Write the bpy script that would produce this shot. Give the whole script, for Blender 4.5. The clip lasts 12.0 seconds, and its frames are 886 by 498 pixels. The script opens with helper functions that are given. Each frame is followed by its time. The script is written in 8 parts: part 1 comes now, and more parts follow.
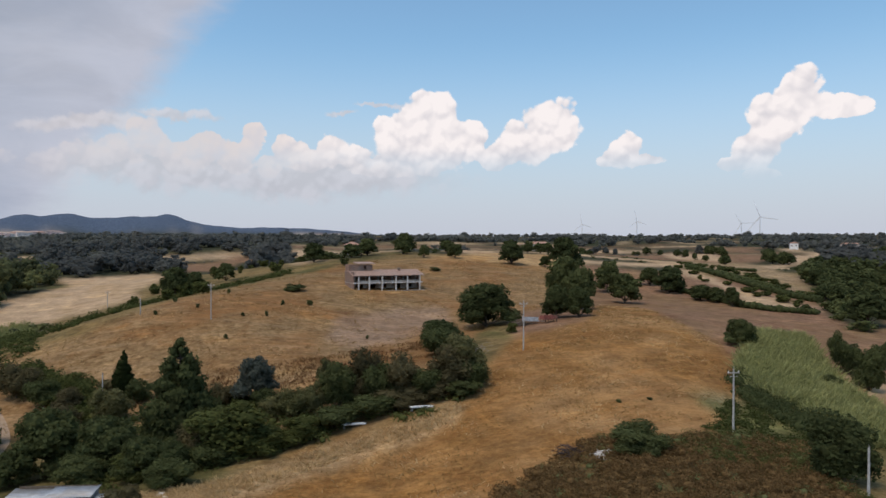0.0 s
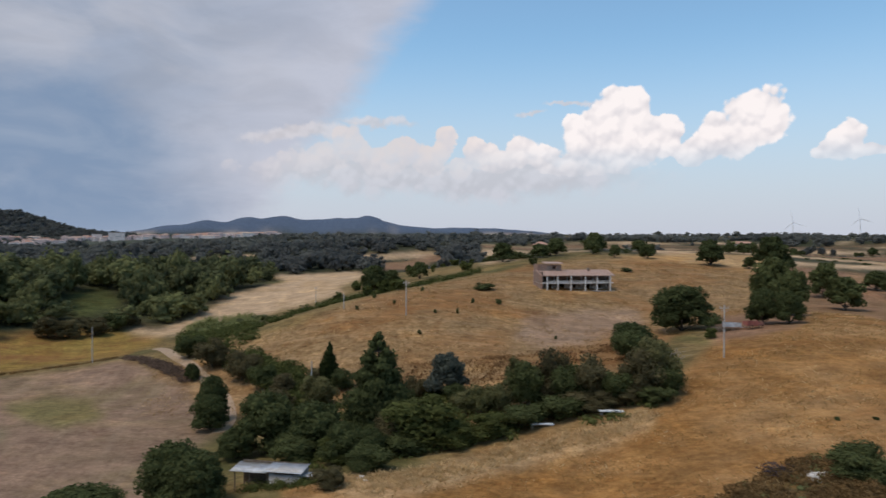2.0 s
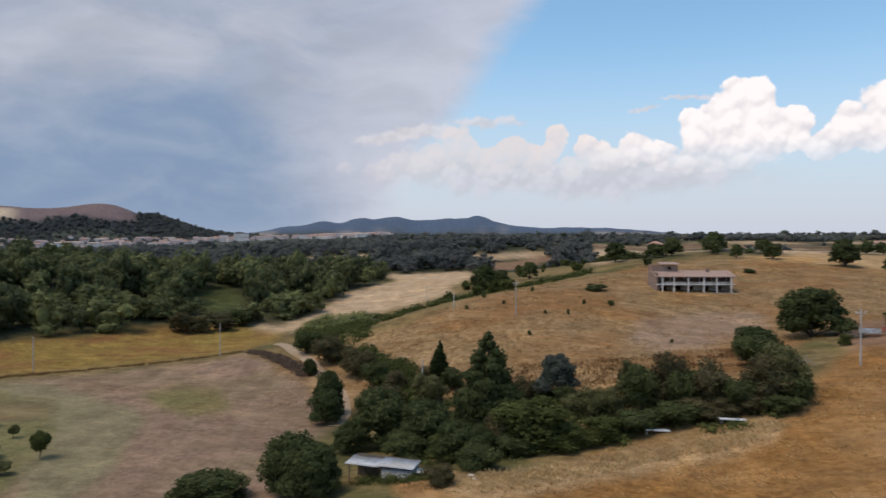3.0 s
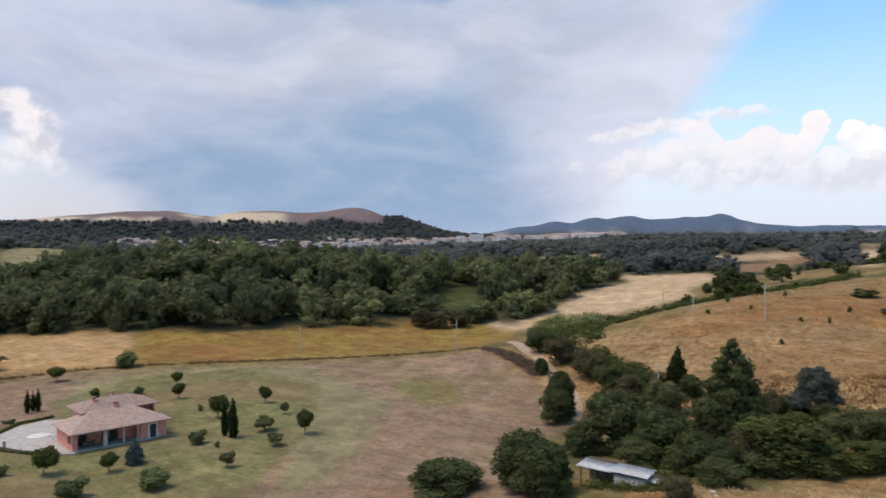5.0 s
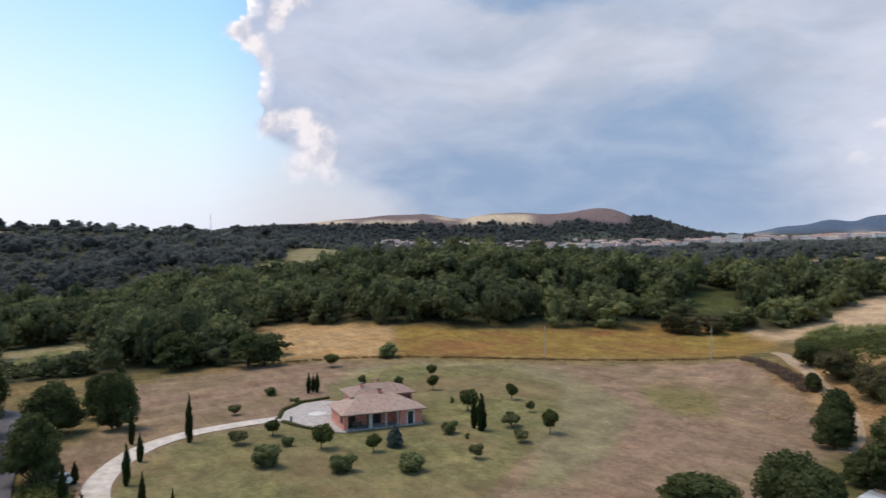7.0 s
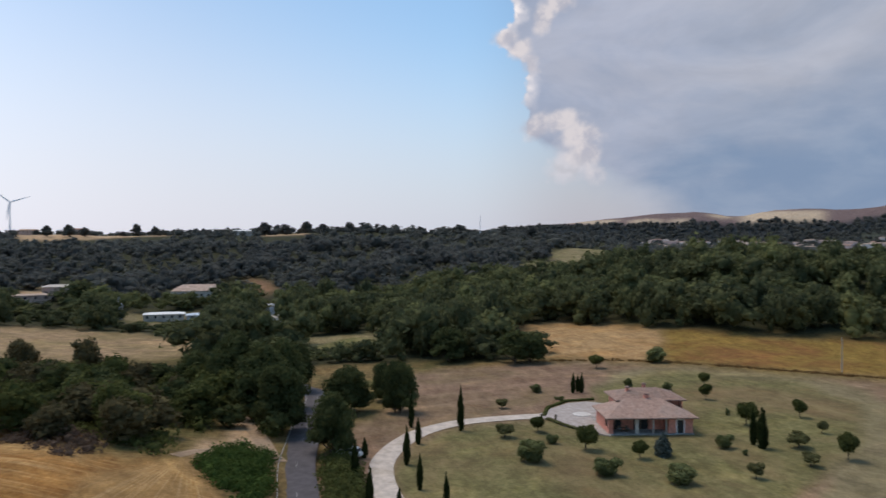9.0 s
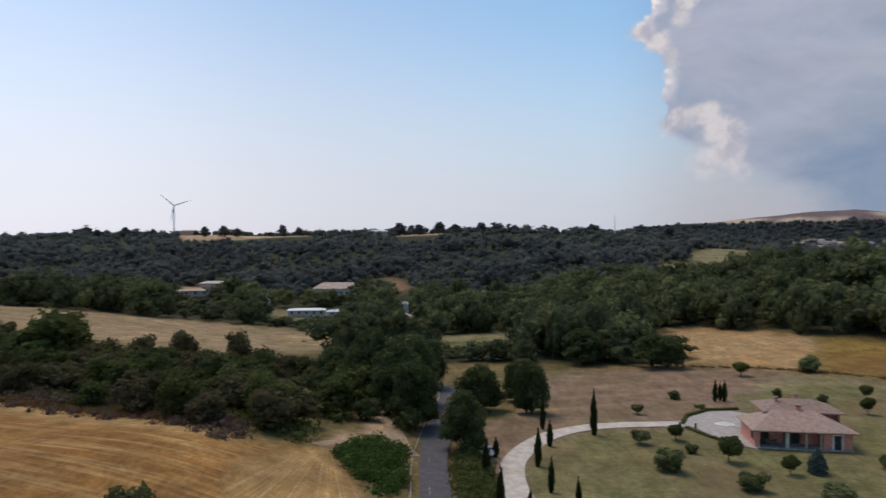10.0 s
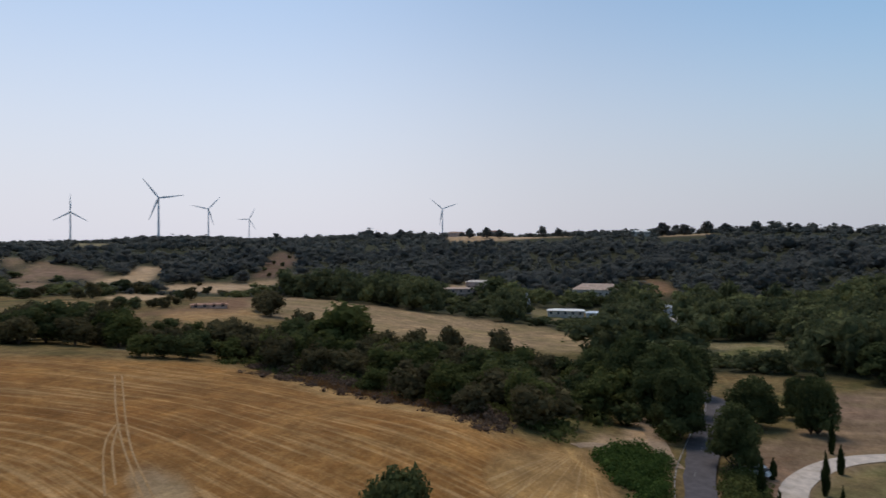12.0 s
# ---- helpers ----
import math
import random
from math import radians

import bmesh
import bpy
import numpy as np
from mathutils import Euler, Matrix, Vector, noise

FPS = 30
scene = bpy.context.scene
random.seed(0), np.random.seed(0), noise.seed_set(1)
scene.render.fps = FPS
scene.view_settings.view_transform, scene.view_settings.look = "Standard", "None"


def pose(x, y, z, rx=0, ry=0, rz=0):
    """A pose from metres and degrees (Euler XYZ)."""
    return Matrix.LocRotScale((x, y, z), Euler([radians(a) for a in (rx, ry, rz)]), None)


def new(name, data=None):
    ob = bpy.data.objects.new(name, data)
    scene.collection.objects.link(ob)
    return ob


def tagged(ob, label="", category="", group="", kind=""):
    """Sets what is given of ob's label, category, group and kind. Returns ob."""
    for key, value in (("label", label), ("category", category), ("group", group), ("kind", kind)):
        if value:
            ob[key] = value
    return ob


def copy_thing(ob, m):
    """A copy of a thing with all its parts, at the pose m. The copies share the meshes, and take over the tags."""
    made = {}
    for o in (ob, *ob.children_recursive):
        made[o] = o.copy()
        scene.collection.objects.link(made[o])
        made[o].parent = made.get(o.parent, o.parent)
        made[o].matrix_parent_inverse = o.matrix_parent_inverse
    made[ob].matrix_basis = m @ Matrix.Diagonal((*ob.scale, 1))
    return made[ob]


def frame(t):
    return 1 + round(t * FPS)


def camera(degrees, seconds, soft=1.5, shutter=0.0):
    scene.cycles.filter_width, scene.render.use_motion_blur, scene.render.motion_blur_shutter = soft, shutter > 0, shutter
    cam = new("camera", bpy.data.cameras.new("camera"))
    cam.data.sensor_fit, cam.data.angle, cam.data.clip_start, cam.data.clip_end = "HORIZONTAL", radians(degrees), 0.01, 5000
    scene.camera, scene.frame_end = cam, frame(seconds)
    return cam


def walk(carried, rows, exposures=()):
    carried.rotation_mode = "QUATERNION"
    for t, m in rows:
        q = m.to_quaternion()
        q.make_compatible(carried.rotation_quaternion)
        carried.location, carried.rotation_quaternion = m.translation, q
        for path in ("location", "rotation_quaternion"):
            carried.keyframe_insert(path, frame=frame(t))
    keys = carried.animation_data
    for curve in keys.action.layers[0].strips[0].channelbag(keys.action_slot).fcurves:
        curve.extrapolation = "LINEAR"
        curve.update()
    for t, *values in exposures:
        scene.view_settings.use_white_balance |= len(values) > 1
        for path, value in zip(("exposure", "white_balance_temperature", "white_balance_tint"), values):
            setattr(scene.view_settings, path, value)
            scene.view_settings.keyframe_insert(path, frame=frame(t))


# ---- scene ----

# ---------------------------------------------------------------- camera
# a hovering camera turns on its spot, 32 m over the villa's lawn
EYE = (0.0, 0.0, 32.0)
TURNS = [  # seconds, yaw, pitch, roll
    (0.0, -6.34, -0.38, -0.05),
    (0.5, -4.37, -0.42, -0.0),
    (1.0, 0.0, -0.41, -0.06),
    (1.5, 4.53, -0.42, -0.11),
    (2.0, 8.96, -0.42, -0.11),
    (2.5, 13.36, -0.45, -0.07),
    (3.0, 17.89, -0.43, -0.03),
    (3.2, 19.72, -0.44, -0.06),
    (4.8, 34.72, -0.45, 0.06),
    (5.0, 36.63, -0.42, 0.03),
    (5.5, 41.4, -0.37, 0.0),
    (6.0, 46.33, -0.36, 0.02),
    (6.5, 51.36, -0.35, 0.04),
    (7.0, 56.47, -0.33, 0.02),
    (7.2, 58.48, -0.36, -0.13),
    (8.8, 75.68, -0.34, 0.05),
    (9.0, 77.83, -0.33, 0.03),
    (9.5, 83.17, -0.33, 0.0),
    (10.0, 88.54, -0.33, -0.05),
    (10.5, 93.89, -0.33, -0.1),
    (11.0, 99.22, -0.33, -0.16),
    (11.5, 104.88, -0.33, -0.1),
    (12.0, 109.46, -0.29, -0.05),
]
EXPOSURES = [(0.0, -0.48, 6900, 17), (3.0, -0.35, 6900, 17), (5.0, 0.02, 6900, 17), (7.0, -0.03, 6900, 17), (9.0, -0.46, 6900, 18), (10.5, -0.60, 6900, 18), (11.5, -0.74, 6900, 18), (12.0, -0.78, 6900, 18)]
cam = camera(64.52, 12.0, soft=1.5, shutter=0.4)
walk(cam, [(t, pose(*EYE, 0, 0, yaw) @ pose(0, 0, 0, 90 + pitch, 0, 0) @ pose(0, 0, 0, 0, 0, -roll)) for t, yaw, pitch, roll in TURNS], EXPOSURES)

# ---------------------------------------------------------------- sky and sun
SUN_TURN, SUN_HEIGHT = 131.0, 64.0  # degrees left of north, degrees above the horizon


def sun_way():
    a, e = radians(SUN_TURN), radians(SUN_HEIGHT)
    return Vector((-math.sin(a) * math.cos(e), math.cos(a) * math.cos(e), math.sin(e)))


sun = new("sun", bpy.data.lights.new("sun", "SUN"))
sun.data.energy, sun.data.angle, sun.data.color = 2.4, radians(28.0), (1.0, 0.91, 0.78)
sun.rotation_mode = "QUATERNION"
sun.rotation_quaternion = sun_way().to_track_quat("Z", "Y")

world = bpy.data.worlds.new("sky")
scene.world = world
world.use_nodes = True


class Nodes:
    """A small helper to wire node trees."""

    def __init__(self, tree):
        self.tree = tree
        tree.nodes.clear()

    def put(self, value, socket):
        if isinstance(value, (int, float)):
            if socket.type in ("VECTOR", "RGBA"):
                value = (value,) * (4 if socket.type == "RGBA" else 3)
            socket.default_value = value
        elif isinstance(value, (tuple, list)):
            socket.default_value = (*value, 1) if socket.type == "RGBA" and len(value) == 3 else value
        else:
            self.tree.links.new(value, socket)

    def node(self, kind):
        return self.tree.nodes.new(kind)

    def math(self, op, a, b=None, c=None, clamp=False):
        n = self.node("ShaderNodeMath")
        n.operation, n.use_clamp = op, clamp
        for k, v in enumerate((a, b, c)):
            if v is not None:
                self.put(v, n.inputs[k])
        return n.outputs[0]

    def vec(self, op, a, b=None):
        n = self.node("ShaderNodeVectorMath")
        n.operation = op
        self.put(a, n.inputs[0])
        if b is not None:
            self.put(b, n.inputs[1])
        return n.outputs["Value"] if op in ("LENGTH", "DOT_PRODUCT") else n.outputs[0]

    def mix(self, f, a, b, blend="MIX"):
        n = self.node("ShaderNodeMix")
        n.data_type, n.blend_type = "RGBA", blend
        self.put(f, n.inputs[0])
        self.put(a, n.inputs[6])
        self.put(b, n.inputs[7])
        return n.outputs[2]

    def step(self, v, lo, hi, a=0.0, b=1.0):
        n = self.node("ShaderNodeMapRange")
        n.interpolation_type = "SMOOTHSTEP"
        for k, x in enumerate((v, lo, hi, a, b)):
            self.put(x, n.inputs[k])
        return n.outputs[0]

    def noise(self, vector, scale, detail=4.0, rough=0.55, distort=0.0):
        n = self.node("ShaderNodeTexNoise")
        self.put(vector, n.inputs["Vector"])
        for k, v in (("Scale", scale), ("Detail", detail), ("Roughness", rough), ("Distortion", distort)):
            n.inputs[k].default_value = v
        return n.outputs

    def cells(self, vector, scale):
        """Distance to the nearest of many scattered points."""
        n = self.node("ShaderNodeTexVoronoi")
        n.feature = "SMOOTH_F1"
        self.put(vector, n.inputs["Vector"])
        n.inputs["Scale"].default_value, n.inputs["Smoothness"].default_value = scale, 0.35
        return n.outputs["Distance"]

    def xyz(self, x, y, z):
        n = self.node("ShaderNodeCombineXYZ")
        for k, v in enumerate((x, y, z)):
            self.put(v, n.inputs[k])
        return n.outputs[0]


def lump_field(n, where, lumps):
    """Nearness to the nearest of some oval lumps: 1 in a lump's middle, 0 on its rim."""
    best = None
    for turn, height, half_wide, half_high in lumps:
        off = n.vec("MULTIPLY", n.vec("SUBTRACT", where, (turn, height, 0)), (1 / half_wide, 1 / half_high, 0))
        d = n.vec("LENGTH", off)
        best = d if best is None else n.math("SMOOTH_MIN", best, d, 0.25)
    return n.math("SUBTRACT", 1.0, best)


# cumulus heads: degrees left of north, degrees up, half width, half height
HEADS = [
    (-5.2, 10.2, 2.6, 2.5), (-2.7, 8.6, 2.3, 2.1), (-8.0, 8.7, 2.1, 2.0), (-4.4, 7.0, 4.0, 1.7),
    (-15.3, 9.6, 2.5, 2.2), (-12.9, 8.0, 2.4, 2.0), (-10.7, 7.1, 2.0, 1.2),
    (-20.8, 7.4, 1.5, 1.5), (-19.9, 6.8, 1.3, 0.7), (-22.6, 6.5, 1.5, 0.5),
    (-33.4, 10.9, 1.7, 2.1), (-31.6, 9.4, 2.0, 2.0), (-30.5, 7.4, 1.8, 1.7), (-29.0, 6.1, 1.4, 0.6), (-36.2, 9.9, 1.7, 0.9), (-34.6, 9.9, 1.5, 1.1), (-30.6, 5.2, 1.4, 0.5), (-33.7, 4.4, 1.5, 0.4),
]
SMALL_HEADS = [
    (0.6, 6.7, 1.6, 1.1), (2.6, 7.5, 1.6, 1.5), (4.4, 6.5, 1.5, 1.1), (6.0, 7.3, 1.5, 1.4), (7.6, 6.4, 1.3, 1.0), (9.0, 7.9, 1.2, 1.4), (10.4, 6.6, 1.6, 1.2), (12.2, 7.3, 1.7, 1.4),
    (14.2, 6.5, 1.7, 1.3), (16.4, 7.8, 1.8, 1.8), (18.6, 6.8, 1.9, 1.3), (21.0, 6.2, 2.3, 1.1), (24.0, 5.9, 2.6, 0.9), (-1.6, 6.3, 2.6, 1.0),
]
BANKS = [(4.0, 5.2, 13.0, 1.7), (15.0, 5.6, 12.0, 2.0), (20.0, 8.6, 6.0, 0.8), (14.5, 9.4, 4.0, 0.45), (67.5, 6.6, 2.4, 1.6), (-1.0, 11.2, 2.0, 0.25), (2.0, 10.4, 1.5, 0.3)]
EDGES = [(72.6, 16.5, 1.3, 0.7), (71.4, 15.4, 1.2, 0.9), (70.6, 14.2, 1.0, 1.1), (69.6, 17.6, 0.9, 1.4), (68.4, 18.8, 1.2, 0.8), (70.2, 9.5, 1.7, 1.1), (68.4, 9.7, 2.0, 1.2), (66.8, 8.8, 1.9, 1.2), (66.4, 7.2, 1.5, 1.1), (65.4, 5.6, 1.1, 0.8)]


def make_sky():
    n = Nodes(world.node_tree)
    way = n.node("ShaderNodeTexCoord").outputs["Generated"]
    parts = n.node("ShaderNodeSeparateXYZ")
    n.put(way, parts.inputs[0])
    x, y, z = parts.outputs
    turn = n.math("MULTIPLY", n.math("ARCTAN2", n.math("MULTIPLY", x, -1.0), y), 57.2958)
    high = n.math("MULTIPLY", n.math("ARCSINE", z), 57.2958)
    sky = n.node("ShaderNodeTexSky")
    sky.sky_type, sky.sun_disc = "NISHITA", False
    sky.sun_elevation, sky.sun_rotation = radians(SUN_HEIGHT), radians(-SUN_TURN)
    sky.air_density, sky.dust_density, sky.ozone_density = 1.0, 1.2, 1.0
    # summer haze towards the horizon
    sunward = n.step(turn, 56.0, 116.0)
    haze = n.step(high, 0.0, n.math("MULTIPLY_ADD", sunward, 9.0, 17.0), 1.0, 0.0)
    blue = n.mix(1.0, sky.outputs[0], n.mix(sunward, SKY_GAIN, SKY_GAIN_SUN), "MULTIPLY")
    hazy = n.mix(sunward, HAZE_COOL, HAZE_SUN)
    clear = n.mix(n.math("MULTIPLY", haze, 0.92), blue, hazy)
    clear = n.mix(1.0, clear, n.step(turn, 96.0, 124.0, 1.0, 1.14), "MULTIPLY")
    # the sky beside the storm is dimmed to make up for the exposure there
    dull = n.math("MULTIPLY", n.step(turn, 44.0, 60.0), n.step(turn, 66.0, 77.0, 1.0, 0.0))
    clear = n.mix(dull, clear, n.mix(1.0, clear, (0.86, 0.80, 0.79), "MULTIPLY"))
    # ragged coordinates for the clouds
    rag = n.noise(way, 9.0, 8.0, 0.62)[1]
    fine = n.noise(way, 34.0, 5.0, 0.6)[1]
    drift = n.vec("ADD", n.vec("MULTIPLY", n.vec("SUBTRACT", rag, 0.5), (5.0, 4.0, 0)), n.vec("MULTIPLY", n.vec("SUBTRACT", fine, 0.5), (1.6, 1.4, 0)))
    spot = n.xyz(turn, high, 0.0)
    ragged = n.vec("ADD", spot, drift)
    crisp = n.vec("ADD", spot, n.vec("MULTIPLY", drift, (0.45, 0.45, 0)))
    # billows: round puffs at two sizes, and how far each faces the light from above
    tangled = n.vec("ADD", way, n.vec("MULTIPLY", n.vec("SUBTRACT", fine, 0.5), 0.016))
    puff, small_puff = n.cells(tangled, 33.0), n.cells(tangled, 90.0)
    above = n.vec("ADD", tangled, (-0.003, 0.0, 0.007))
    faced = n.math("ADD", n.math("SUBTRACT", n.cells(above, 33.0), puff), n.math("MULTIPLY", n.math("SUBTRACT", n.cells(above, 90.0), small_puff), 0.30))
    billow = n.math("ADD", n.math("MULTIPLY", n.math("SUBTRACT", 0.50, puff), 0.62), n.math("MULTIPLY", n.math("SUBTRACT", 0.50, small_puff), 0.24))
    # the storm: a broad anvil with a ragged west rim and a blue rain core
    broad = n.vec("SUBTRACT", n.noise(n.vec("MULTIPLY", way, (1, 1, 2.4)), 4.0, 8.0, 0.62)[1], 0.5)
    sep = n.node("ShaderNodeSeparateXYZ")
    n.put(n.vec("ADD", spot, n.vec("MULTIPLY", broad, (11.0, 5.0, 0))), sep.inputs[0])
    far_turn, far_high = sep.outputs[0], sep.outputs[1]
    sep2 = n.node("ShaderNodeSeparateXYZ")
    n.put(crisp, sep2.inputs[0])
    rim_turn, rim_high = sep2.outputs[0], sep2.outputs[1]
    east_by = n.math("SUBTRACT", n.math("MULTIPLY_ADD", n.math("SUBTRACT", far_turn, turn), 0.8, turn), n.math("MULTIPLY_ADD", n.math("SUBTRACT", 19.0, high), 0.80, 9.8))
    east = n.step(east_by, -1.0, 3.2)

    def swelling(at, wide, out):
        off = n.math("DIVIDE", n.math("SUBTRACT", rim_high, at), wide)
        return n.math("MULTIPLY", n.math("EXPONENT", n.math("MULTIPLY", n.math("MULTIPLY", off, off), -1.0)), out)

    low = n.math("MAXIMUM", n.math("SUBTRACT", 9.0, high), 0.0)
    west = n.math("ADD", n.math("ADD", swelling(16.4, 1.2, 2.2), swelling(20.0, 1.6, 1.6)), n.math("MULTIPLY_ADD", low, -1.25, 71.2))
    inward = n.math("ADD", n.math("SUBTRACT", west, rim_turn), n.math("MULTIPLY", billow, 1.9))
    west = n.step(inward, n.math("MULTIPLY_ADD", low, -0.35, -0.15), n.math("MULTIPLY_ADD", low, 1.3, 0.25))
    rim = n.math("MULTIPLY", n.step(inward, -0.15, 0.2), n.step(inward, 0.25, 1.5, 1.0, 0.0))
    rim = n.math("MULTIPLY", rim, n.step(high, 10.0, 13.5))
    storm = n.math("MULTIPLY", n.math("MULTIPLY", east, west), n.step(high, 28.0, 55.0, 1.0, 0.0))
    dark = lump_field(n, n.xyz(far_turn, far_high, 0.0), [(43.0, 0.5, 19.0, 12.5), (38.0, 8.0, 10.0, 4.5), (55.0, 4.5, 9.0, 4.0), (49.0, 20.0, 9.0, 2.6), (38.5, 20.4, 4.5, 1.8)])
    core = n.step(dark, -0.12, 0.50)
    streaky = n.noise(n.vec("MULTIPLY", way, (1, 1, 2.2)), 4.2, 7.0, 0.56, 0.5)[0]
    wisps = n.noise(n.vec("MULTIPLY", way, (1.0, 1.0, 2.4)), 8.0, 7.0, 0.56, 0.5)[0]
    veil = n.step(east_by, 1.0, 17.0, 1.0, 0.0)
    grey = n.mix(n.math("MULTIPLY", veil, 0.85), n.mix(n.step(streaky, 0.34, 0.66), STORM_GREY, STORM_PALE), STORM_VEIL)
    grey = n.mix(1.0, grey, n.step(wisps, 0.30, 0.70, 0.94, 1.07), "MULTIPLY")
    grey = n.mix(n.step(turn, 52.0, 66.0), grey, n.mix(1.0, grey, (0.98, 1.0, 1.045), "MULTIPLY"))
    body = n.mix(n.math("MULTIPLY", core, n.step(streaky, 0.44, 0.80, 1.0, 0.62)), grey, n.mix(n.step(wisps, 0.42, 0.72), STORM_BLUE, STORM_SLATE))
    foot = n.step(high, 0.0, 3.0, 0.80, 1.0)
    out = n.mix(n.math("MULTIPLY", n.math("MULTIPLY", storm, foot), 0.97), clear, body)
    rim_glow = n.math("MULTIPLY", rim, n.step(n.math("ADD", faced, billow), -0.30, 0.25, 0.35, 0.95))
    out = n.mix(rim_glow, out, HEAD_LIGHT)
    # bright banks and heads of cumulus
    lit = n.step(high, 3.6, 8.0)
    bank = n.math("ADD", lump_field(n, ragged, BANKS), n.math("MULTIPLY", billow, 0.5))
    bank_tone = n.mix(1.0, n.mix(lit, BANK_LOW, BANK_HIGH), n.step(n.math("ADD", faced, billow), -0.35, 0.30, 0.90, 1.06), "MULTIPLY")
    out = n.mix(n.math("MULTIPLY", n.step(bank, -0.1, 0.6), 0.72), out, bank_tone)
    edge = n.math("ADD", n.math("ADD", lump_field(n, crisp, EDGES), 0.12), billow)
    fold = n.math("SUBTRACT", n.noise(n.vec("ADD", way, (0.02, -0.012, 0.03)), 24.0, 6.0, 0.6)[0], n.noise(n.vec("ADD", way, (0.008, -0.012, 0.040)), 24.0, 6.0, 0.6)[0])
    shine = n.step(n.math("ADD", n.math("MULTIPLY", fold, 2.0), n.math("MULTIPLY", billow, 0.5)), -0.28, 0.26)
    out = n.mix(n.math("MULTIPLY", n.step(edge, -0.05, 0.7), n.step(high, 4.0, 8.5, 0.20, 0.80)), out, n.mix(shine, EDGE_SHADE, EDGE_LIGHT))
    near = n.math("MAXIMUM", lump_field(n, crisp, HEADS), n.math("MULTIPLY", lump_field(n, crisp, SMALL_HEADS), n.step(turn, 8.0, 27.0, 1.0, 0.35)))
    near = n.math("ADD", near, n.math("MULTIPLY", billow, n.step(near, -0.22, 0.15)))
    head = n.step(near, 0.0, 0.14)
    bright = n.math("ADD", n.math("MULTIPLY", faced, 1.5), n.math("MULTIPLY_ADD", billow, 0.8, 0.42))
    bright = n.math("ADD", bright, n.math("MULTIPLY", n.step(high, 5.0, 10.0), 0.42), clamp=True)
    top_light = n.mix(n.step(turn, -1.0, 12.0), HEAD_LIGHT, BANK_WARM)
    base = n.step(high, 4.4, 8.2, 0.0, 1.0)
    fade = n.math("MULTIPLY", base, n.step(turn, 6.0, 24.0, 1.0, 0.45))
    out = n.mix(n.math("MULTIPLY", head, fade), out, n.mix(bright, HEAD_SHADE, top_light))
    back = n.node("ShaderNodeBackground")
    n.put(out, back.inputs[0])
    back.inputs[1].default_value = 1.0
    n.put(back.outputs[0], n.node("ShaderNodeOutputWorld").inputs[0])


SKY_GAIN, SKY_GAIN_SUN = (0.172, 0.236, 0.242), (0.172, 0.205, 0.206)
HAZE_COOL, HAZE_SUN = (0.715, 0.815, 0.98), (1.00, 1.085, 1.25)
STORM_GREY, STORM_PALE = (0.43, 0.535, 0.69), (0.57, 0.65, 0.77)
STORM_VEIL = (0.67, 0.755, 0.90)
STORM_BLUE, STORM_SLATE = (0.262, 0.405, 0.615), (0.335, 0.475, 0.67)
EDGE_SHADE, EDGE_LIGHT = (0.62, 0.67, 0.78), (0.98, 0.98, 1.00)
BANK_LOW, BANK_HIGH = (0.74, 0.79, 0.89), (0.85, 0.88, 0.94)
HEAD_SHADE, HEAD_LIGHT = (0.86, 0.90, 0.98), (1.24, 1.25, 1.27)
BANK_WARM = (0.95, 0.925, 0.93)
make_sky()

# ---------------------------------------------------------------- materials


def surface(name, dark, light, grain=1.2, patch=0.06, third=None, rough=0.9, bump=0.25, metal=0.0, by_piece=0.0, grain_mix=1.0):
    """A matt surface: fine grain between two tones, drifts of a third tone, relief."""
    m = bpy.data.materials.new(name)
    m.use_nodes = True
    n = Nodes(m.node_tree)
    spot = n.node("ShaderNodeTexCoord").outputs["Object"]
    fine = n.noise(spot, grain, 7.0, 0.65)[0]
    colour = n.mix(n.step(fine, 0.5 - 0.22 / grain_mix, 0.5 + 0.22 / grain_mix), dark, light)
    wide = n.noise(spot, patch, 5.0, 0.6, 0.6)[0]
    if third:
        colour = n.mix(n.step(wide, 0.42, 0.66), colour, third)
    mid = n.noise(spot, patch * 4.5, 5.0, 0.6)[0]
    colour = n.mix(1.0, colour, n.step(mid, 0.25, 0.75, 0.78, 1.2), "MULTIPLY")
    if by_piece:
        luck = n.node("ShaderNodeObjectInfo").outputs["Random"]
        colour = n.mix(1.0, colour, n.step(luck, 0.0, 1.0, 1.0 - by_piece, 1.0 + by_piece), "MULTIPLY")
    shader = n.node("ShaderNodeBsdfPrincipled")
    n.put(colour, shader.inputs["Base Color"])
    n.put(n.step(fine, 0.2, 0.8, max(0.03, rough - 0.08), min(1.0, rough + 0.06)), shader.inputs["Roughness"])
    shader.inputs["Metallic"].default_value = metal
    shader.inputs["Specular IOR Level"].default_value = 0.25
    if bump:
        b = n.node("ShaderNodeBump")
        b.inputs["Strength"].default_value, b.inputs["Distance"].default_value = bump, 0.35 / grain
        n.put(fine, b.inputs["Height"])
        n.put(b.outputs[0], shader.inputs["Normal"])
    n.put(shader.outputs[0], n.node("ShaderNodeOutputMaterial").inputs[0])
    return m


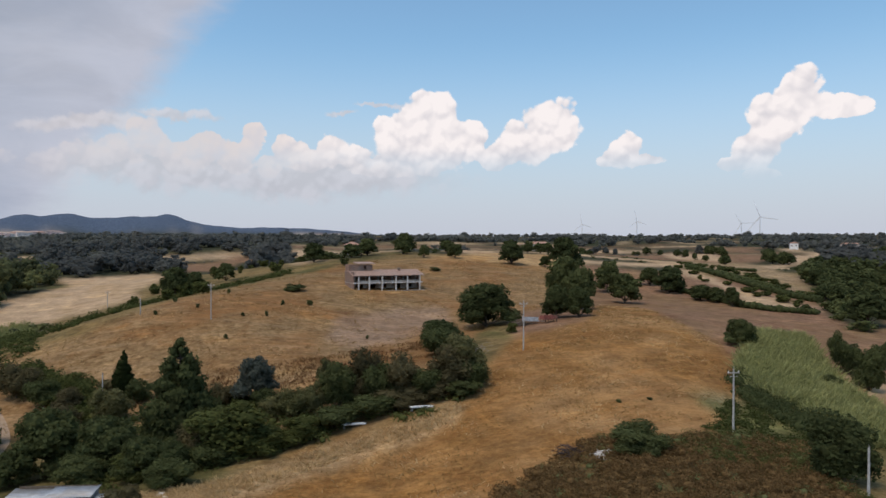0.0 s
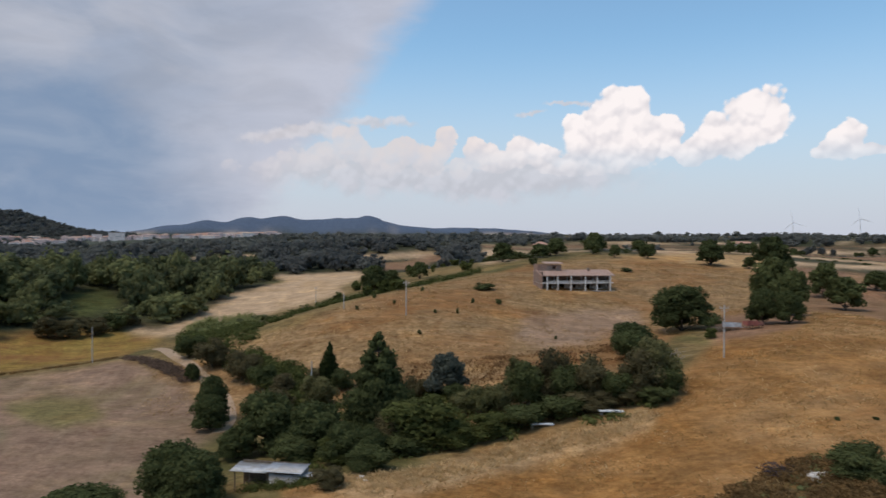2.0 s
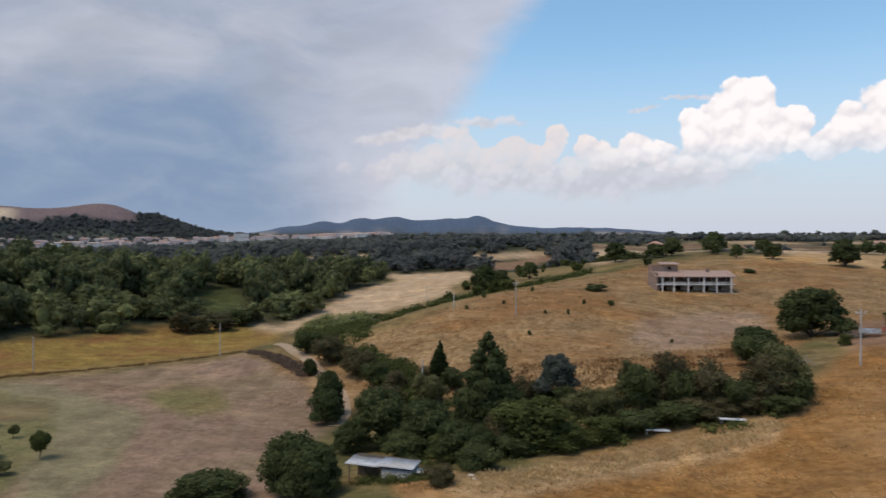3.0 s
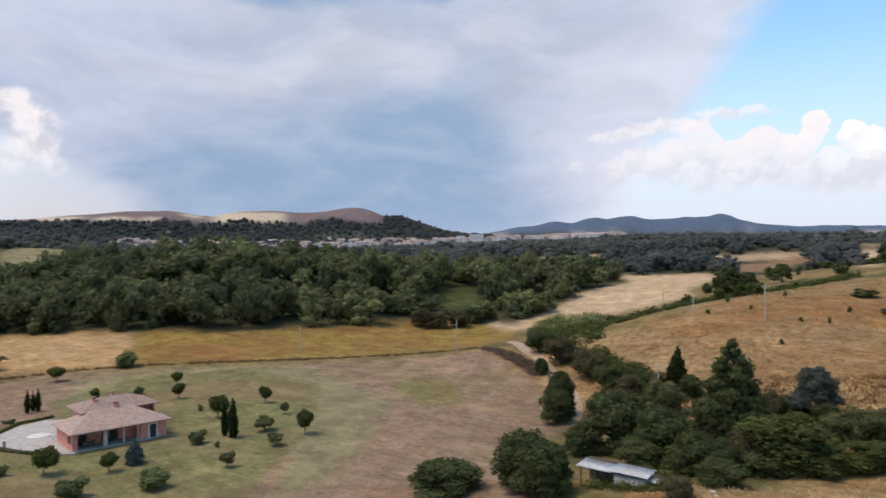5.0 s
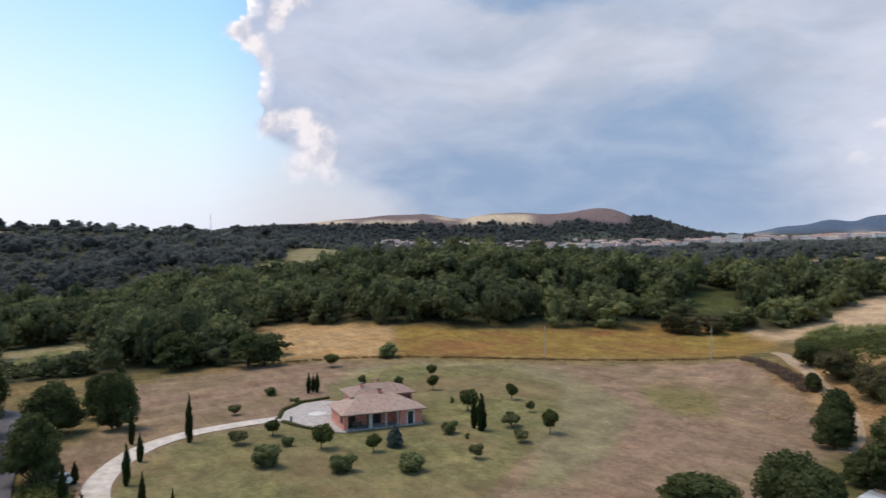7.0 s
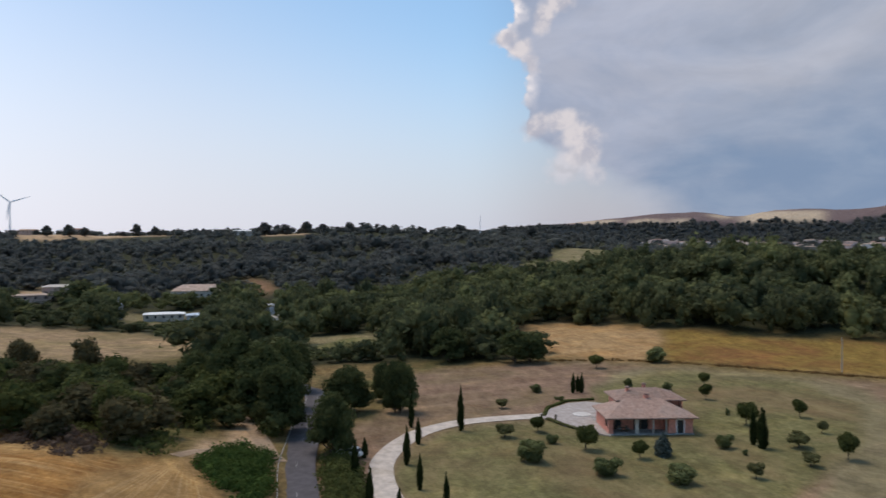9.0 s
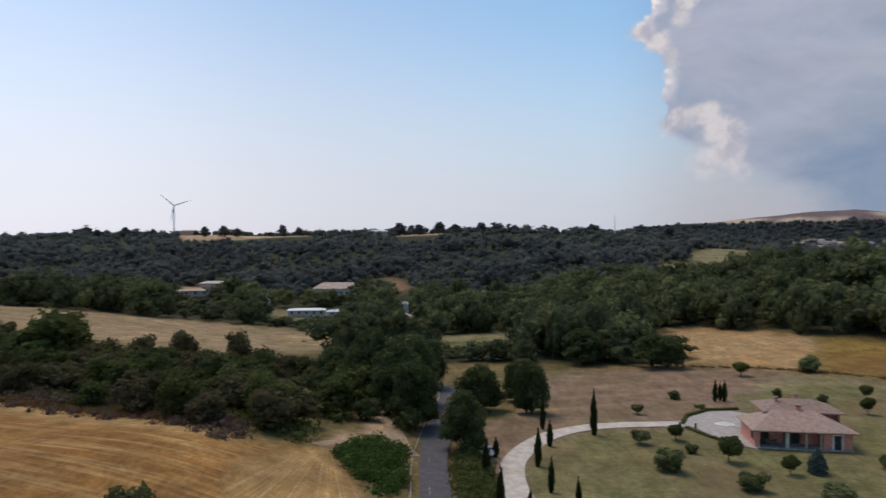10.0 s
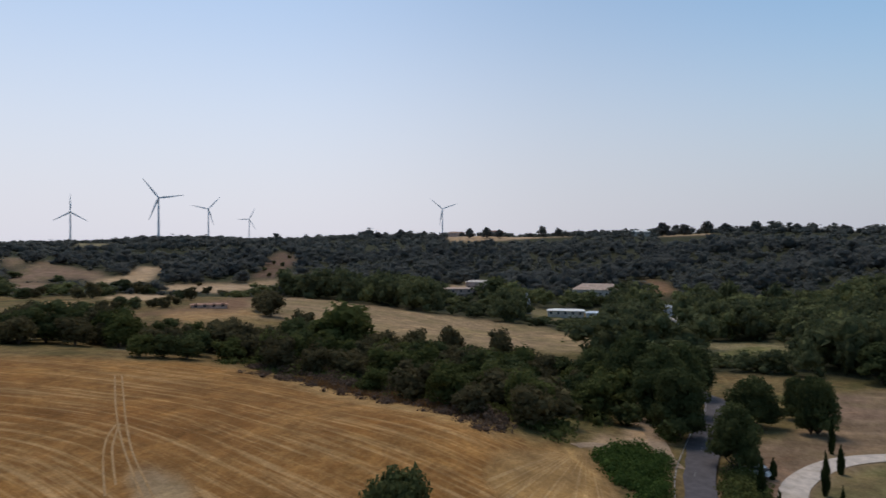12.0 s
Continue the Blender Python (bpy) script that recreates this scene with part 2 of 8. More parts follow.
def foliage(name, dark, light, spread=0.25, sheer=0.38):
    """Leaves: every leaf a little different, every plant a little different, light passing through."""
    m = bpy.data.materials.new(name)
    m.use_nodes = True
    n = Nodes(m.node_tree)
    luck = n.node("ShaderNodeNewGeometry").outputs["Random Per Island"]
    plant = n.node("ShaderNodeObjectInfo").outputs["Random"]
    tint = n.node("ShaderNodeAttribute")
    tint.attribute_name = "tint"
    own = n.math("ADD", n.math("MULTIPLY", luck, 0.30), n.math("MULTIPLY", n.math("ADD", tint.outputs["Fac"], plant), 0.38), clamp=True)
    colour = n.mix(own, dark, light)
    spot = n.node("ShaderNodeTexCoord").outputs["Object"]
    blotch = n.noise(spot, 1.1, 3.0, 0.6)[0]
    colour = n.mix(1.0, colour, n.step(blotch, 0.3, 0.7, 1.0 - spread, 1.0 + spread), "MULTIPLY")
    shader = n.node("ShaderNodeBsdfPrincipled")
    n.put(colour, shader.inputs["Base Color"])
    shader.inputs["Roughness"].default_value = 0.9
    shader.inputs["Specular IOR Level"].default_value = 0.04
    through_leaf = n.node("ShaderNodeBsdfTranslucent")
    n.put(colour, through_leaf.inputs[0])
    both = n.node("ShaderNodeMixShader")
    both.inputs[0].default_value = sheer
    n.put(shader.outputs[0], both.inputs[1])
    n.put(through_leaf.outputs[0], both.inputs[2])
    n.put(both.outputs[0], n.node("ShaderNodeOutputMaterial").inputs[0])
    return m


# land cover: dark, light and drift tones, tone of the rows, how strong the rows, how tufted, rows' spacing, their turn or their centre
GROUND = {
    "scrub": ((0.125, 0.085, 0.036), (0.225, 0.155, 0.070), (0.080, 0.075, 0.028), (0.20, 0.14, 0.06), 0.2, 0.5, 3.0, 40),
    "ochre": ((0.165, 0.097, 0.042), (0.310, 0.200, 0.100), (0.228, 0.113, 0.044), (0.31, 0.205, 0.115), 0.35, 0.55, 2.5, 95),
    "gold": ((0.172, 0.078, 0.023), (0.285, 0.146, 0.050), (0.325, 0.184, 0.079), (0.205, 0.086, 0.026), 0.35, 0.25, 2.0, 60),
    "gold2": ((0.29, 0.185, 0.07), (0.41, 0.28, 0.12), (0.34, 0.19, 0.07), (0.36, 0.25, 0.11), 0.3, 0.1, 3.0, 20),
    "bare": ((0.22, 0.140, 0.090), (0.33, 0.225, 0.150), (0.25, 0.155, 0.095), (0.29, 0.20, 0.12), 0.3, 0.3, 1.5, 100),
    "weed": ((0.15, 0.125, 0.062), (0.29, 0.235, 0.135), (0.125, 0.125, 0.045), (0.24, 0.19, 0.10), 0.2, 0.5, 2.0, 30),
    "brown": ((0.1628, 0.0873, 0.052), (0.2467, 0.1455, 0.088), (0.1995, 0.1212, 0.062), (0.2625, 0.1649, 0.1), 0.3, 0.3, 3.0, 70),
    "scar": ((0.105, 0.062, 0.046), (0.185, 0.112, 0.080), (0.125, 0.088, 0.050), (0.20, 0.13, 0.09), 0.3, 0.6, 3.0, 70),
    "tan": ((0.37, 0.250, 0.150), (0.46, 0.325, 0.205), (0.40, 0.265, 0.145), (0.47, 0.345, 0.22), 0.3, 0.1, 4.0, 40),
    "tan2": ((0.29, 0.175, 0.080), (0.41, 0.270, 0.135), (0.33, 0.185, 0.075), (0.39, 0.27, 0.14), 0.3, 0.2, 4.0, 150),
    "mown": ((0.1744, 0.1087, 0.0715), (0.2572, 0.1691, 0.1151), (0.1788, 0.1294, 0.0715), (0.2878, 0.207, 0.1439), 0.25, 0.2, 3.0, -20),
    "lawn": ((0.1118, 0.1022, 0.0407), (0.1761, 0.1582, 0.0717), (0.1826, 0.1318, 0.0684), (0.1645, 0.1401, 0.0651), 0.2, 0.2, 4.0, 10),
    "patch": ((0.125, 0.105, 0.042), (0.19, 0.155, 0.068), (0.16, 0.12, 0.052), (0.20, 0.15, 0.08), 0.2, 0.2, 3.0, 10),
    "band": ((0.1615, 0.13, 0.0723), (0.2278, 0.1836, 0.1071), (0.1742, 0.1487, 0.0782), (0.2295, 0.1997, 0.1105), 0.3, 0.1, 4.0, -20),
    "brushy": ((0.085, 0.058, 0.028), (0.175, 0.112, 0.052), (0.105, 0.082, 0.034), (0.14, 0.10, 0.04), 0.2, 0.7, 2.0, 20),
    "straw": ((0.36, 0.235, 0.12), (0.52, 0.365, 0.205), (0.43, 0.27, 0.135), (0.42, 0.30, 0.17), 0.4, 0.2, 2.0, 60),
    "glade": ((0.044, 0.056, 0.020), (0.080, 0.088, 0.032), (0.066, 0.068, 0.024), (0.09, 0.10, 0.03), 0.2, 0.5, 3.0, 10),
    "yellow": ((0.165, 0.100, 0.026), (0.265, 0.175, 0.050), (0.195, 0.092, 0.036), (0.24, 0.18, 0.05), 0.4, 0.3, 5.0, -30),
    "stubble": ((0.205, 0.096, 0.029), (0.290, 0.152, 0.051), (0.185, 0.084, 0.025), (0.45, 0.29, 0.135), 0.62, 0.1, 1.25, "bow"),
    "stubble_track": ((0.255, 0.148, 0.058), (0.36, 0.228, 0.098), (0.31, 0.185, 0.072), (0.45, 0.30, 0.145), 0.6, 0.1, 1.3, 28),
    "stubble_fan": ((0.235, 0.132, 0.050), (0.34, 0.210, 0.090), (0.29, 0.170, 0.066), (0.47, 0.32, 0.165), 0.7, 0.1, 1.6, (-101, -14, 1)),
    "stubble_pale": ((0.235, 0.155, 0.085), (0.33, 0.230, 0.135), (0.21, 0.155, 0.075), (0.37, 0.265, 0.16), 0.35, 0.15, 4.0, 30),
    "dirt": ((0.31, 0.205, 0.125), (0.43, 0.31, 0.205), (0.28, 0.18, 0.09), (0.45, 0.34, 0.23), 0.3, 0.1, 1.0, 10),
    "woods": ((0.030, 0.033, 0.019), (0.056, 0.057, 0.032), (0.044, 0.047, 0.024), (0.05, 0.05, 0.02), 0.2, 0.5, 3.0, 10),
    # far hills: the blue haze of distance is put into these tones
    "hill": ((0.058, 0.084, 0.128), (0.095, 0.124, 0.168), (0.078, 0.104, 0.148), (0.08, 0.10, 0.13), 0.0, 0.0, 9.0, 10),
    # dark wooded slope, with aerial haze mixed in as a blue cast
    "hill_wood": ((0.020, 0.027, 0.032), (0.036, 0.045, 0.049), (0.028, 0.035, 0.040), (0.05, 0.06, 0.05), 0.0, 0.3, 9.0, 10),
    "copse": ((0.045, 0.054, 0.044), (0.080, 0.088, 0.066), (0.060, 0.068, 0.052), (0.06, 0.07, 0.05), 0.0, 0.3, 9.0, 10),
    # moor and far_tan: own brown and tan, greyed and paled by painted haze
    "moor": ((0.135, 0.098, 0.096), (0.190, 0.140, 0.132), (0.15, 0.105, 0.10), (0.24, 0.20, 0.17), 0.0, 0.2, 9.0, 10),
    "far_tan": ((0.40, 0.315, 0.225), (0.49, 0.39, 0.28), (0.43, 0.33, 0.23), (0.45, 0.36, 0.26), 0.0, 0.0, 9.0, 10),
}


def ground_material():
    m = bpy.data.materials.new("dry_land")
    m.use_nodes = True
    n = Nodes(m.node_tree)
    spot = n.node("ShaderNodeTexCoord").outputs["Object"]

    def own(name, out="Color"):
        a = n.node("ShaderNodeAttribute")
        a.attribute_name = name
        return a.outputs[out]

    fine = n.noise(spot, 0.85, 8.0, 0.68)[0]
    wide = n.noise(spot, 0.035, 6.0, 0.62, 0.7)[0]
    mid = n.noise(spot, 0.17, 6.0, 0.62)[0]
    tuft = n.noise(spot, 0.55, 3.0, 0.5)[0]
    amounts = n.node("ShaderNodeSeparateColor")
    n.put(own("amounts"), amounts.inputs[0])
    rows = n.noise(own("rows", "Vector"), 1.0, 5.0, 0.7)[0]
    colour = n.mix(n.step(fine, 0.32, 0.68), own("tone_dark"), own("tone_light"))
    colour = n.mix(n.step(wide, 0.40, 0.68), colour, own("tone_drift"))
    colour = n.mix(n.math("MULTIPLY", n.step(rows, 0.47, 0.66), amounts.outputs[0]), colour, own("tone_row"))
    colour = n.mix(1.0, colour, n.step(mid, 0.25, 0.75, 0.76, 1.24), "MULTIPLY")
    # broad drifts: bleached straw here, rusty weeds there, worn streaks that follow the slope
    bleach = n.noise(spot, 0.055, 5.0, 0.66, 1.2)[0]
    colour = n.mix(n.step(bleach, 0.50, 0.72), colour, n.mix(1.0, colour, (1.36, 1.33, 1.22), "MULTIPLY"))
    rusty = n.noise(n.vec("ADD", spot, (310.0, 170.0, 0.0)), 0.075, 6.0, 0.68, 0.9)[0]
    colour = n.mix(n.math("MULTIPLY", n.step(rusty, 0.52, 0.70), n.math("ADD", amounts.outputs[1], 0.15)), colour, n.mix(1.0, colour, (0.82, 0.66, 0.52), "MULTIPLY"))
    worn = n.noise(n.vec("MULTIPLY", spot, (0.10, 0.34, 0.3)), 1.0, 6.0, 0.7, 1.5)[0]
    colour = n.mix(1.0, colour, n.step(worn, 0.30, 0.72, 0.86, 1.16), "MULTIPLY")
    grass = n.noise(spot, 2.6, 5.0, 0.72)[0]
    colour = n.mix(1.0, colour, n.step(grass, 0.34, 0.66, 0.86, 1.14), "MULTIPLY")
    speck = n.math("MULTIPLY", n.step(tuft, 0.54, 0.66), amounts.outputs[1])
    colour = n.mix(speck, colour, n.mix(1.0, colour, (0.52, 0.50, 0.44), "MULTIPLY"))
    shader = n.node("ShaderNodeBsdfPrincipled")
    n.put(colour, shader.inputs["Base Color"])
    shader.inputs["Roughness"].default_value = 0.95
    shader.inputs["Specular IOR Level"].default_value = 0.05
    b = n.node("ShaderNodeBump")
    b.inputs["Strength"].default_value, b.inputs["Distance"].default_value = 0.45, 0.4
    n.put(n.math("ADD", fine, n.math("MULTIPLY", tuft, 0.8)), b.inputs["Height"])
    n.put(b.outputs[0], shader.inputs["Normal"])
    n.put(shader.outputs[0], n.node("ShaderNodeOutputMaterial").inputs[0])
    return m


LEAF_DARK = foliage("dark_leaves", (0.048, 0.062, 0.026), (0.132, 0.146, 0.056))
LEAF_WOOD = foliage("wood_leaves", (0.050, 0.061, 0.036), (0.200, 0.208, 0.084), 0.2)
LEAF_MID = foliage("green_leaves", (0.054, 0.066, 0.022), (0.150, 0.160, 0.052), 0.3)
LEAF_THICKET = foliage("thicket_leaves", (0.078, 0.068, 0.036), (0.176, 0.150, 0.072), 0.3)
LEAF_OLIVE = foliage("olive_leaves", (0.101, 0.105, 0.0428), (0.183, 0.167, 0.0765))
LEAF_CYPRESS = foliage("cypress_leaves", (0.0219, 0.033, 0.0114), (0.0491, 0.0575, 0.0175))
LEAF_BLUE = foliage("blue_needles", (0.075, 0.100, 0.088), (0.155, 0.185, 0.160))
LEAF_CEDAR = foliage("cedar_needles", (0.066, 0.078, 0.062), (0.135, 0.150, 0.120))
LEAF_BUSH = foliage("bush_leaves", (0.112, 0.130, 0.052), (0.25, 0.262, 0.115))
LEAF_BRAMBLE = foliage("bramble_leaves", (0.042, 0.075, 0.018), (0.115, 0.165, 0.045))
LEAF_REED = foliage("reed_leaves", (0.15, 0.16, 0.05), (0.38, 0.37, 0.155))
LEAF_REED_LOW = foliage("reed_undergrowth", (0.10, 0.115, 0.036), (0.24, 0.25, 0.095))
LEAF_BRUSH = foliage("brush_leaves", (0.130, 0.082, 0.036), (0.33, 0.20, 0.085), 0.4)
LEAF_RED = foliage("russet_brush", (0.13, 0.07, 0.032), (0.25, 0.135, 0.058), 0.4)
LEAF_GREY = foliage("grey_brush", (0.095, 0.068, 0.050), (0.22, 0.150, 0.110), 0.35)
LEAF_STRAW = foliage("dry_straw", (0.40, 0.27, 0.125), (0.62, 0.45, 0.24), 0.2, 0.45)
LEAF_GOLD = foliage("golden_blades", (0.185, 0.108, 0.036), (0.32, 0.205, 0.080), 0.25)
# leaves of the far woods, lightened and greyed to paint in the haze
LEAF_FAR_HAZE = foliage("far_haze_leaves", (0.090, 0.096, 0.094), (0.166, 0.170, 0.146), 0.15, 0.5)
BARK = surface("bark", (0.05, 0.038, 0.026), (0.13, 0.10, 0.075), 9.0, 1.0, bump=0.5)
DIRT = surface("pale_dirt", (0.27, 0.185, 0.115), (0.38, 0.275, 0.185), 1.5, 0.15, (0.30, 0.20, 0.11))
STRAW = surface("pressed_straw", (0.27, 0.165, 0.07), (0.37, 0.235, 0.11), 1.5, 0.3, (0.31, 0.18, 0.07))
ASPHALT = surface("asphalt", (0.068, 0.060, 0.062), (0.104, 0.093, 0.096), 6.0, 0.2, (0.084, 0.074, 0.074), bump=0.1)
GRAVEL = surface("pale_gravel", (0.48, 0.41, 0.345), (0.56, 0.485, 0.415), 2.0, 0.15, (0.46, 0.385, 0.31), bump=0.04)
PAVING = surface("grey_paving", (0.35, 0.305, 0.275), (0.41, 0.36, 0.325), 2.0, 0.2, (0.37, 0.32, 0.285), bump=0.04)
PAINT_WHITE = surface("white_paint", (0.68, 0.67, 0.64), (0.80, 0.79, 0.77), 3.0, 0.5, rough=0.6, bump=0.05)
PAINT_WORN = surface("worn_road_paint", (0.24, 0.23, 0.23), (0.52, 0.51, 0.50), 1.5, 0.5, rough=0.7, bump=0.05)
CONCRETE = surface("grey_concrete", (0.28, 0.27, 0.25), (0.42, 0.40, 0.37), 2.0, 0.4, (0.24, 0.225, 0.20), bump=0.2)
STUCCO = surface("pink_stucco", (0.60, 0.235, 0.170), (0.70, 0.295, 0.215), 3.0, 0.4, (0.66, 0.27, 0.195), bump=0.1)
TILE = surface("clay_tiles", (0.265, 0.170, 0.130), (0.395, 0.268, 0.215), 3.5, 0.35, (0.31, 0.225, 0.185), bump=0.3, by_piece=0.16)
BRICK = surface("raw_brick", (0.20, 0.122, 0.092), (0.30, 0.195, 0.145), 4.0, 0.5, (0.22, 0.17, 0.14), bump=0.3)
METAL_SHEET = surface("zinc_sheet", (0.30, 0.325, 0.35), (0.42, 0.445, 0.47), 1.5, 0.3, (0.33, 0.32, 0.30), rough=0.55, metal=0.2)
DARK = surface("dark_void", (0.02, 0.02, 0.02), (0.045, 0.042, 0.04), 2.0, 0.4, bump=0.0)
WOOD = surface("weathered_wood", (0.12, 0.09, 0.065), (0.22, 0.17, 0.125), 6.0, 0.7, bump=0.3)
POLE = surface("grey_pole", (0.33, 0.32, 0.30), (0.46, 0.45, 0.42), 5.0, 0.4)
TURBINE = surface("turbine_paint", (0.70, 0.72, 0.75), (0.80, 0.82, 0.84), 0.5, 0.1, rough=0.5, bump=0.0)
PLASTER = surface("pale_plaster", (0.48, 0.42, 0.36), (0.60, 0.54, 0.47), 0.5, 0.1, (0.50, 0.41, 0.34))
PALE_CONCRETE = surface("pale_concrete", (0.56, 0.53, 0.49), (0.68, 0.65, 0.60), 2.0, 0.4, (0.50, 0.47, 0.43), bump=0.15)
ROCK = surface("pale_rock", (0.45, 0.42, 0.38), (0.66, 0.63, 0.58), 2.5, 0.4, bump=0.4)
GLASS_DARK = surface("dark_glass", (0.03, 0.035, 0.04), (0.05, 0.055, 0.06), 2.0, 0.5, rough=0.12, bump=0.0)
# gentle swells of the land: x, y, reach, rise
SWELLS_NEAR = [
    (3, 75, 18, -2.66),
    (-30, 72, 18, 3.32),
    (28, 60, 18, 3.28),
    (20, 0, 18, 3.6),
    (0, 30, 18, 2.37),
    (-86, 0, 19, -3.26),
    (-88, -26, 20, 4.2),
    (28, 121, 27, 2.61),
    (-62, 120, 30, -7.3),
    (87, 116, 32, -3.54),
    (130, 75, 33, -4.43),
    (51, 152, 35, 9.67),
    (6, 165, 36, -9.85),
    (-36, 168, 38, 10.71),
    (-91, 82, 49, -1.69),
    (-43, 226, 51, 8.5),
]
SWELLS_FAR = [
    (-136, 234, 59, -9.62),
    (-75, -130, 60, 11.28),
    (-272, -187, 73, 7.72),
    (15, 350, 77, 14.95),
    (346, 200, 88, -9.59),
    (-373, 193, 92, 9.99),
    (-312, 281, 92, 7.7),
    (101, 490, 110, 10.44),
    (-455, -392, 132, -6.12),
    (-659, 237, 154, 5.77),
    (-400, -8, 160, -14.05),
    (-161, 885, 198, 9.8),
    (279, 960, 220, 8.78),
    (-1248, 64, 275, 10.72),
    (-1197, 359, 275, 11.8),
    (-1184, -401, 275, 9.24),
    (346, 200, 300, 12.71),
]
PEAKS = [
    (-1134, 4147, 165, 84),
    (-1394, 4120, 200, 56),
    (-1665, 4072, 185, 76),
    (-1945, 3946, 260, 63),
    (-2129, 3735, 260, 45),
    (-770, 4230, 330, 49),
    (-262, 4291, 330, 44),
    (-715, 1144, 300, 5.2),
]
# crest of the bald range behind the town: degrees left of north, metres above the plain
RANGE = [
    (26.0, 0), (31.0, 4), (34.5, 14), (36.2, 26), (37.3, 44), (38.6, 66), (39.6, 84), (40.5, 94), (41.1, 95), (41.6, 103), (42.2, 117), (42.9, 130), (43.7, 135), (44.5, 131), (45.8, 119),
    (47.0, 115), (48.5, 113), (50.3, 116), (52.2, 117), (53.4, 107), (54.4, 95), (55.6, 95), (56.6, 105), (57.9, 115), (59.8, 108), (62.0, 101), (64.3, 89), (66.5, 72), (69.1, 58), (73.0, 36), (78.0, 0),
]
BASIN = [
    (-885, 1018, 300, -9.5),
    (-1034, 867, 300, -2.3),
    (-1157, 695, 300, -12.1),
    (-1242, 527, 300, 6.3),
    (-1006, 1611, 380, 3.7),
    (-1246, 1433, 380, -11.8),
    (-1455, 1221, 380, 2.6),
    (-1628, 978, 380, -14.2),
    (-1748, 742, 380, 4.8),
    (-1298, 2077, 380, 4.2),
    (-1607, 1849, 380, -21.0),
    (-1876, 1574, 380, 4.3),
    (-2100, 1261, 380, -22.4),
    (-2255, 957, 380, 4.0),
    (2486, 3870, 500, -17),
]
# slope of the camera's sight line to the skyline behind the dale, by bearing
DALE_SKYLINE = [(113, 0.020), (118, 0.0150), (122, 0.0110), (125.5, 0.0105), (126.5, 0.0138), (131.5, 0.0136), (134, 0.0090), (138, 0.0058), (142, 0.0052), (165, 0.0052)]
# outlines of the fields in plan: what grows there, then x, y of each corner
FIELDS = []
FIELDS.append(('ochre', [(-96.1, 153.4), (-77.9, 160.1), (-59.0, 172.7), (-44.6, 232.7), (-6.2, 301.2), (18.6, 313.9), (62.3, 301.3), (78.7, 282.9), (55.1, 198.0), (37.0, 179.0), (21.9, 147.1), (17.7, 107.0), (-2.0, 98.9), (-18.3, 95.6), (-46.0, 121.6), (-75.8, 120.9)]))  # ruin hill
FIELDS.append(('tan2', [(23.8, 315.4), (59.8, 344.4), (120.2, 401.8), (81.0, 286.8), (62.2, 301.1), (35.3, 304.2)]))  # behind hill
FIELDS.append(('bare', [(-8.3, 159.2), (-6.6, 182.2), (8.6, 199.7), (25.9, 202.1), (20.5, 176.5), (6.8, 156.5), (-0.7, 149.7)]))  # bare patch
FIELDS.append(('gold', [(-34.0, 81.8), (-24.1, 79.2), (-16.0, 83.2), (-9.1, 91.9), (-2.0, 96.8), (8.4, 100.8), (17.0, 105.4), (21.6, 121.3), (32.5, 140.3), (47.8, 147.2), (66.6, 194.8), (73.8, 183.5), (69.1, 149.1), (68.7, 126.4), (59.8, 105.6), (44.7, 80.9), (33.2, 74.4), (20.9, 71.8), (10.9, 52.6), (1.8, 42.4), (-12.4, 46.4)]))  # golden slope
FIELDS.append(('straw', [(-28.6, 80.0), (-19.8, 80.7), (-12.5, 86.0), (-3.4, 93.6), (7.4, 98.4), (12.8, 102.8), (15.0, 100.4), (8.6, 93.5), (-0.4, 89.0), (-8.2, 82.4), (-14.5, 75.4), (-19.0, 71.0)]))  # straw edge
FIELDS.append(('brushy', [(12.3, 68.3), (17.0, 73.1), (22.8, 78.2), (28.2, 82.2), (35.8, 77.2), (43.2, 79.4), (50.7, 76.6), (45.0, 62.7), (46.5, 58.6), (37.8, 47.2), (17.2, 45.7), (8.9, 53.5)]))  # mound
FIELDS.append(('weed', [(46.7, 100.7), (53.9, 99.2), (59.8, 90.4), (55.3, 82.4), (47.0, 82.3), (47.4, 87.2)]))  # pale weeds
FIELDS.append(('brown', [(73.4, 217.5), (98.2, 239.0), (109.0, 197.3), (121.3, 183.4), (116.2, 145.4), (101.5, 127.0), (92.5, 139.9), (85.6, 154.9), (73.5, 164.8)]))  # brown field
FIELDS.append(('tan', [(84.3, 116.9), (95.2, 119.1), (84.9, 106.2), (77.6, 105.5)]))  # garden
FIELDS.append(('mown', [(-183.7, 30.0), (-185.1, 69.7), (-180.7, 84.6), (-151.2, 121.9), (-109.5, 165.5), (-82.1, 141.9), (-73.2, 134.2), (-57.5, 115.5), (-53.0, 91.6), (-35.3, 61.0), (-47.3, 38.2), (-67.7, 9.9), (-98.3, 5.6), (-126.3, 11.1), (-148.2, 24.2)]))  # villa field
FIELDS.append(('lawn', [(-94.2, 13.1), (-110.9, 19.2), (-121.0, 28.9), (-121.9, 45.9), (-132.8, 52.4), (-134.8, 63.1), (-146.2, 62.9), (-165.7, 94.3), (-143.4, 115.6), (-121.2, 111.1), (-98.9, 93.6), (-84.7, 74.0), (-70.6, 53.3), (-61.6, 35.1), (-75.2, 16.2)]))  # villa lawn
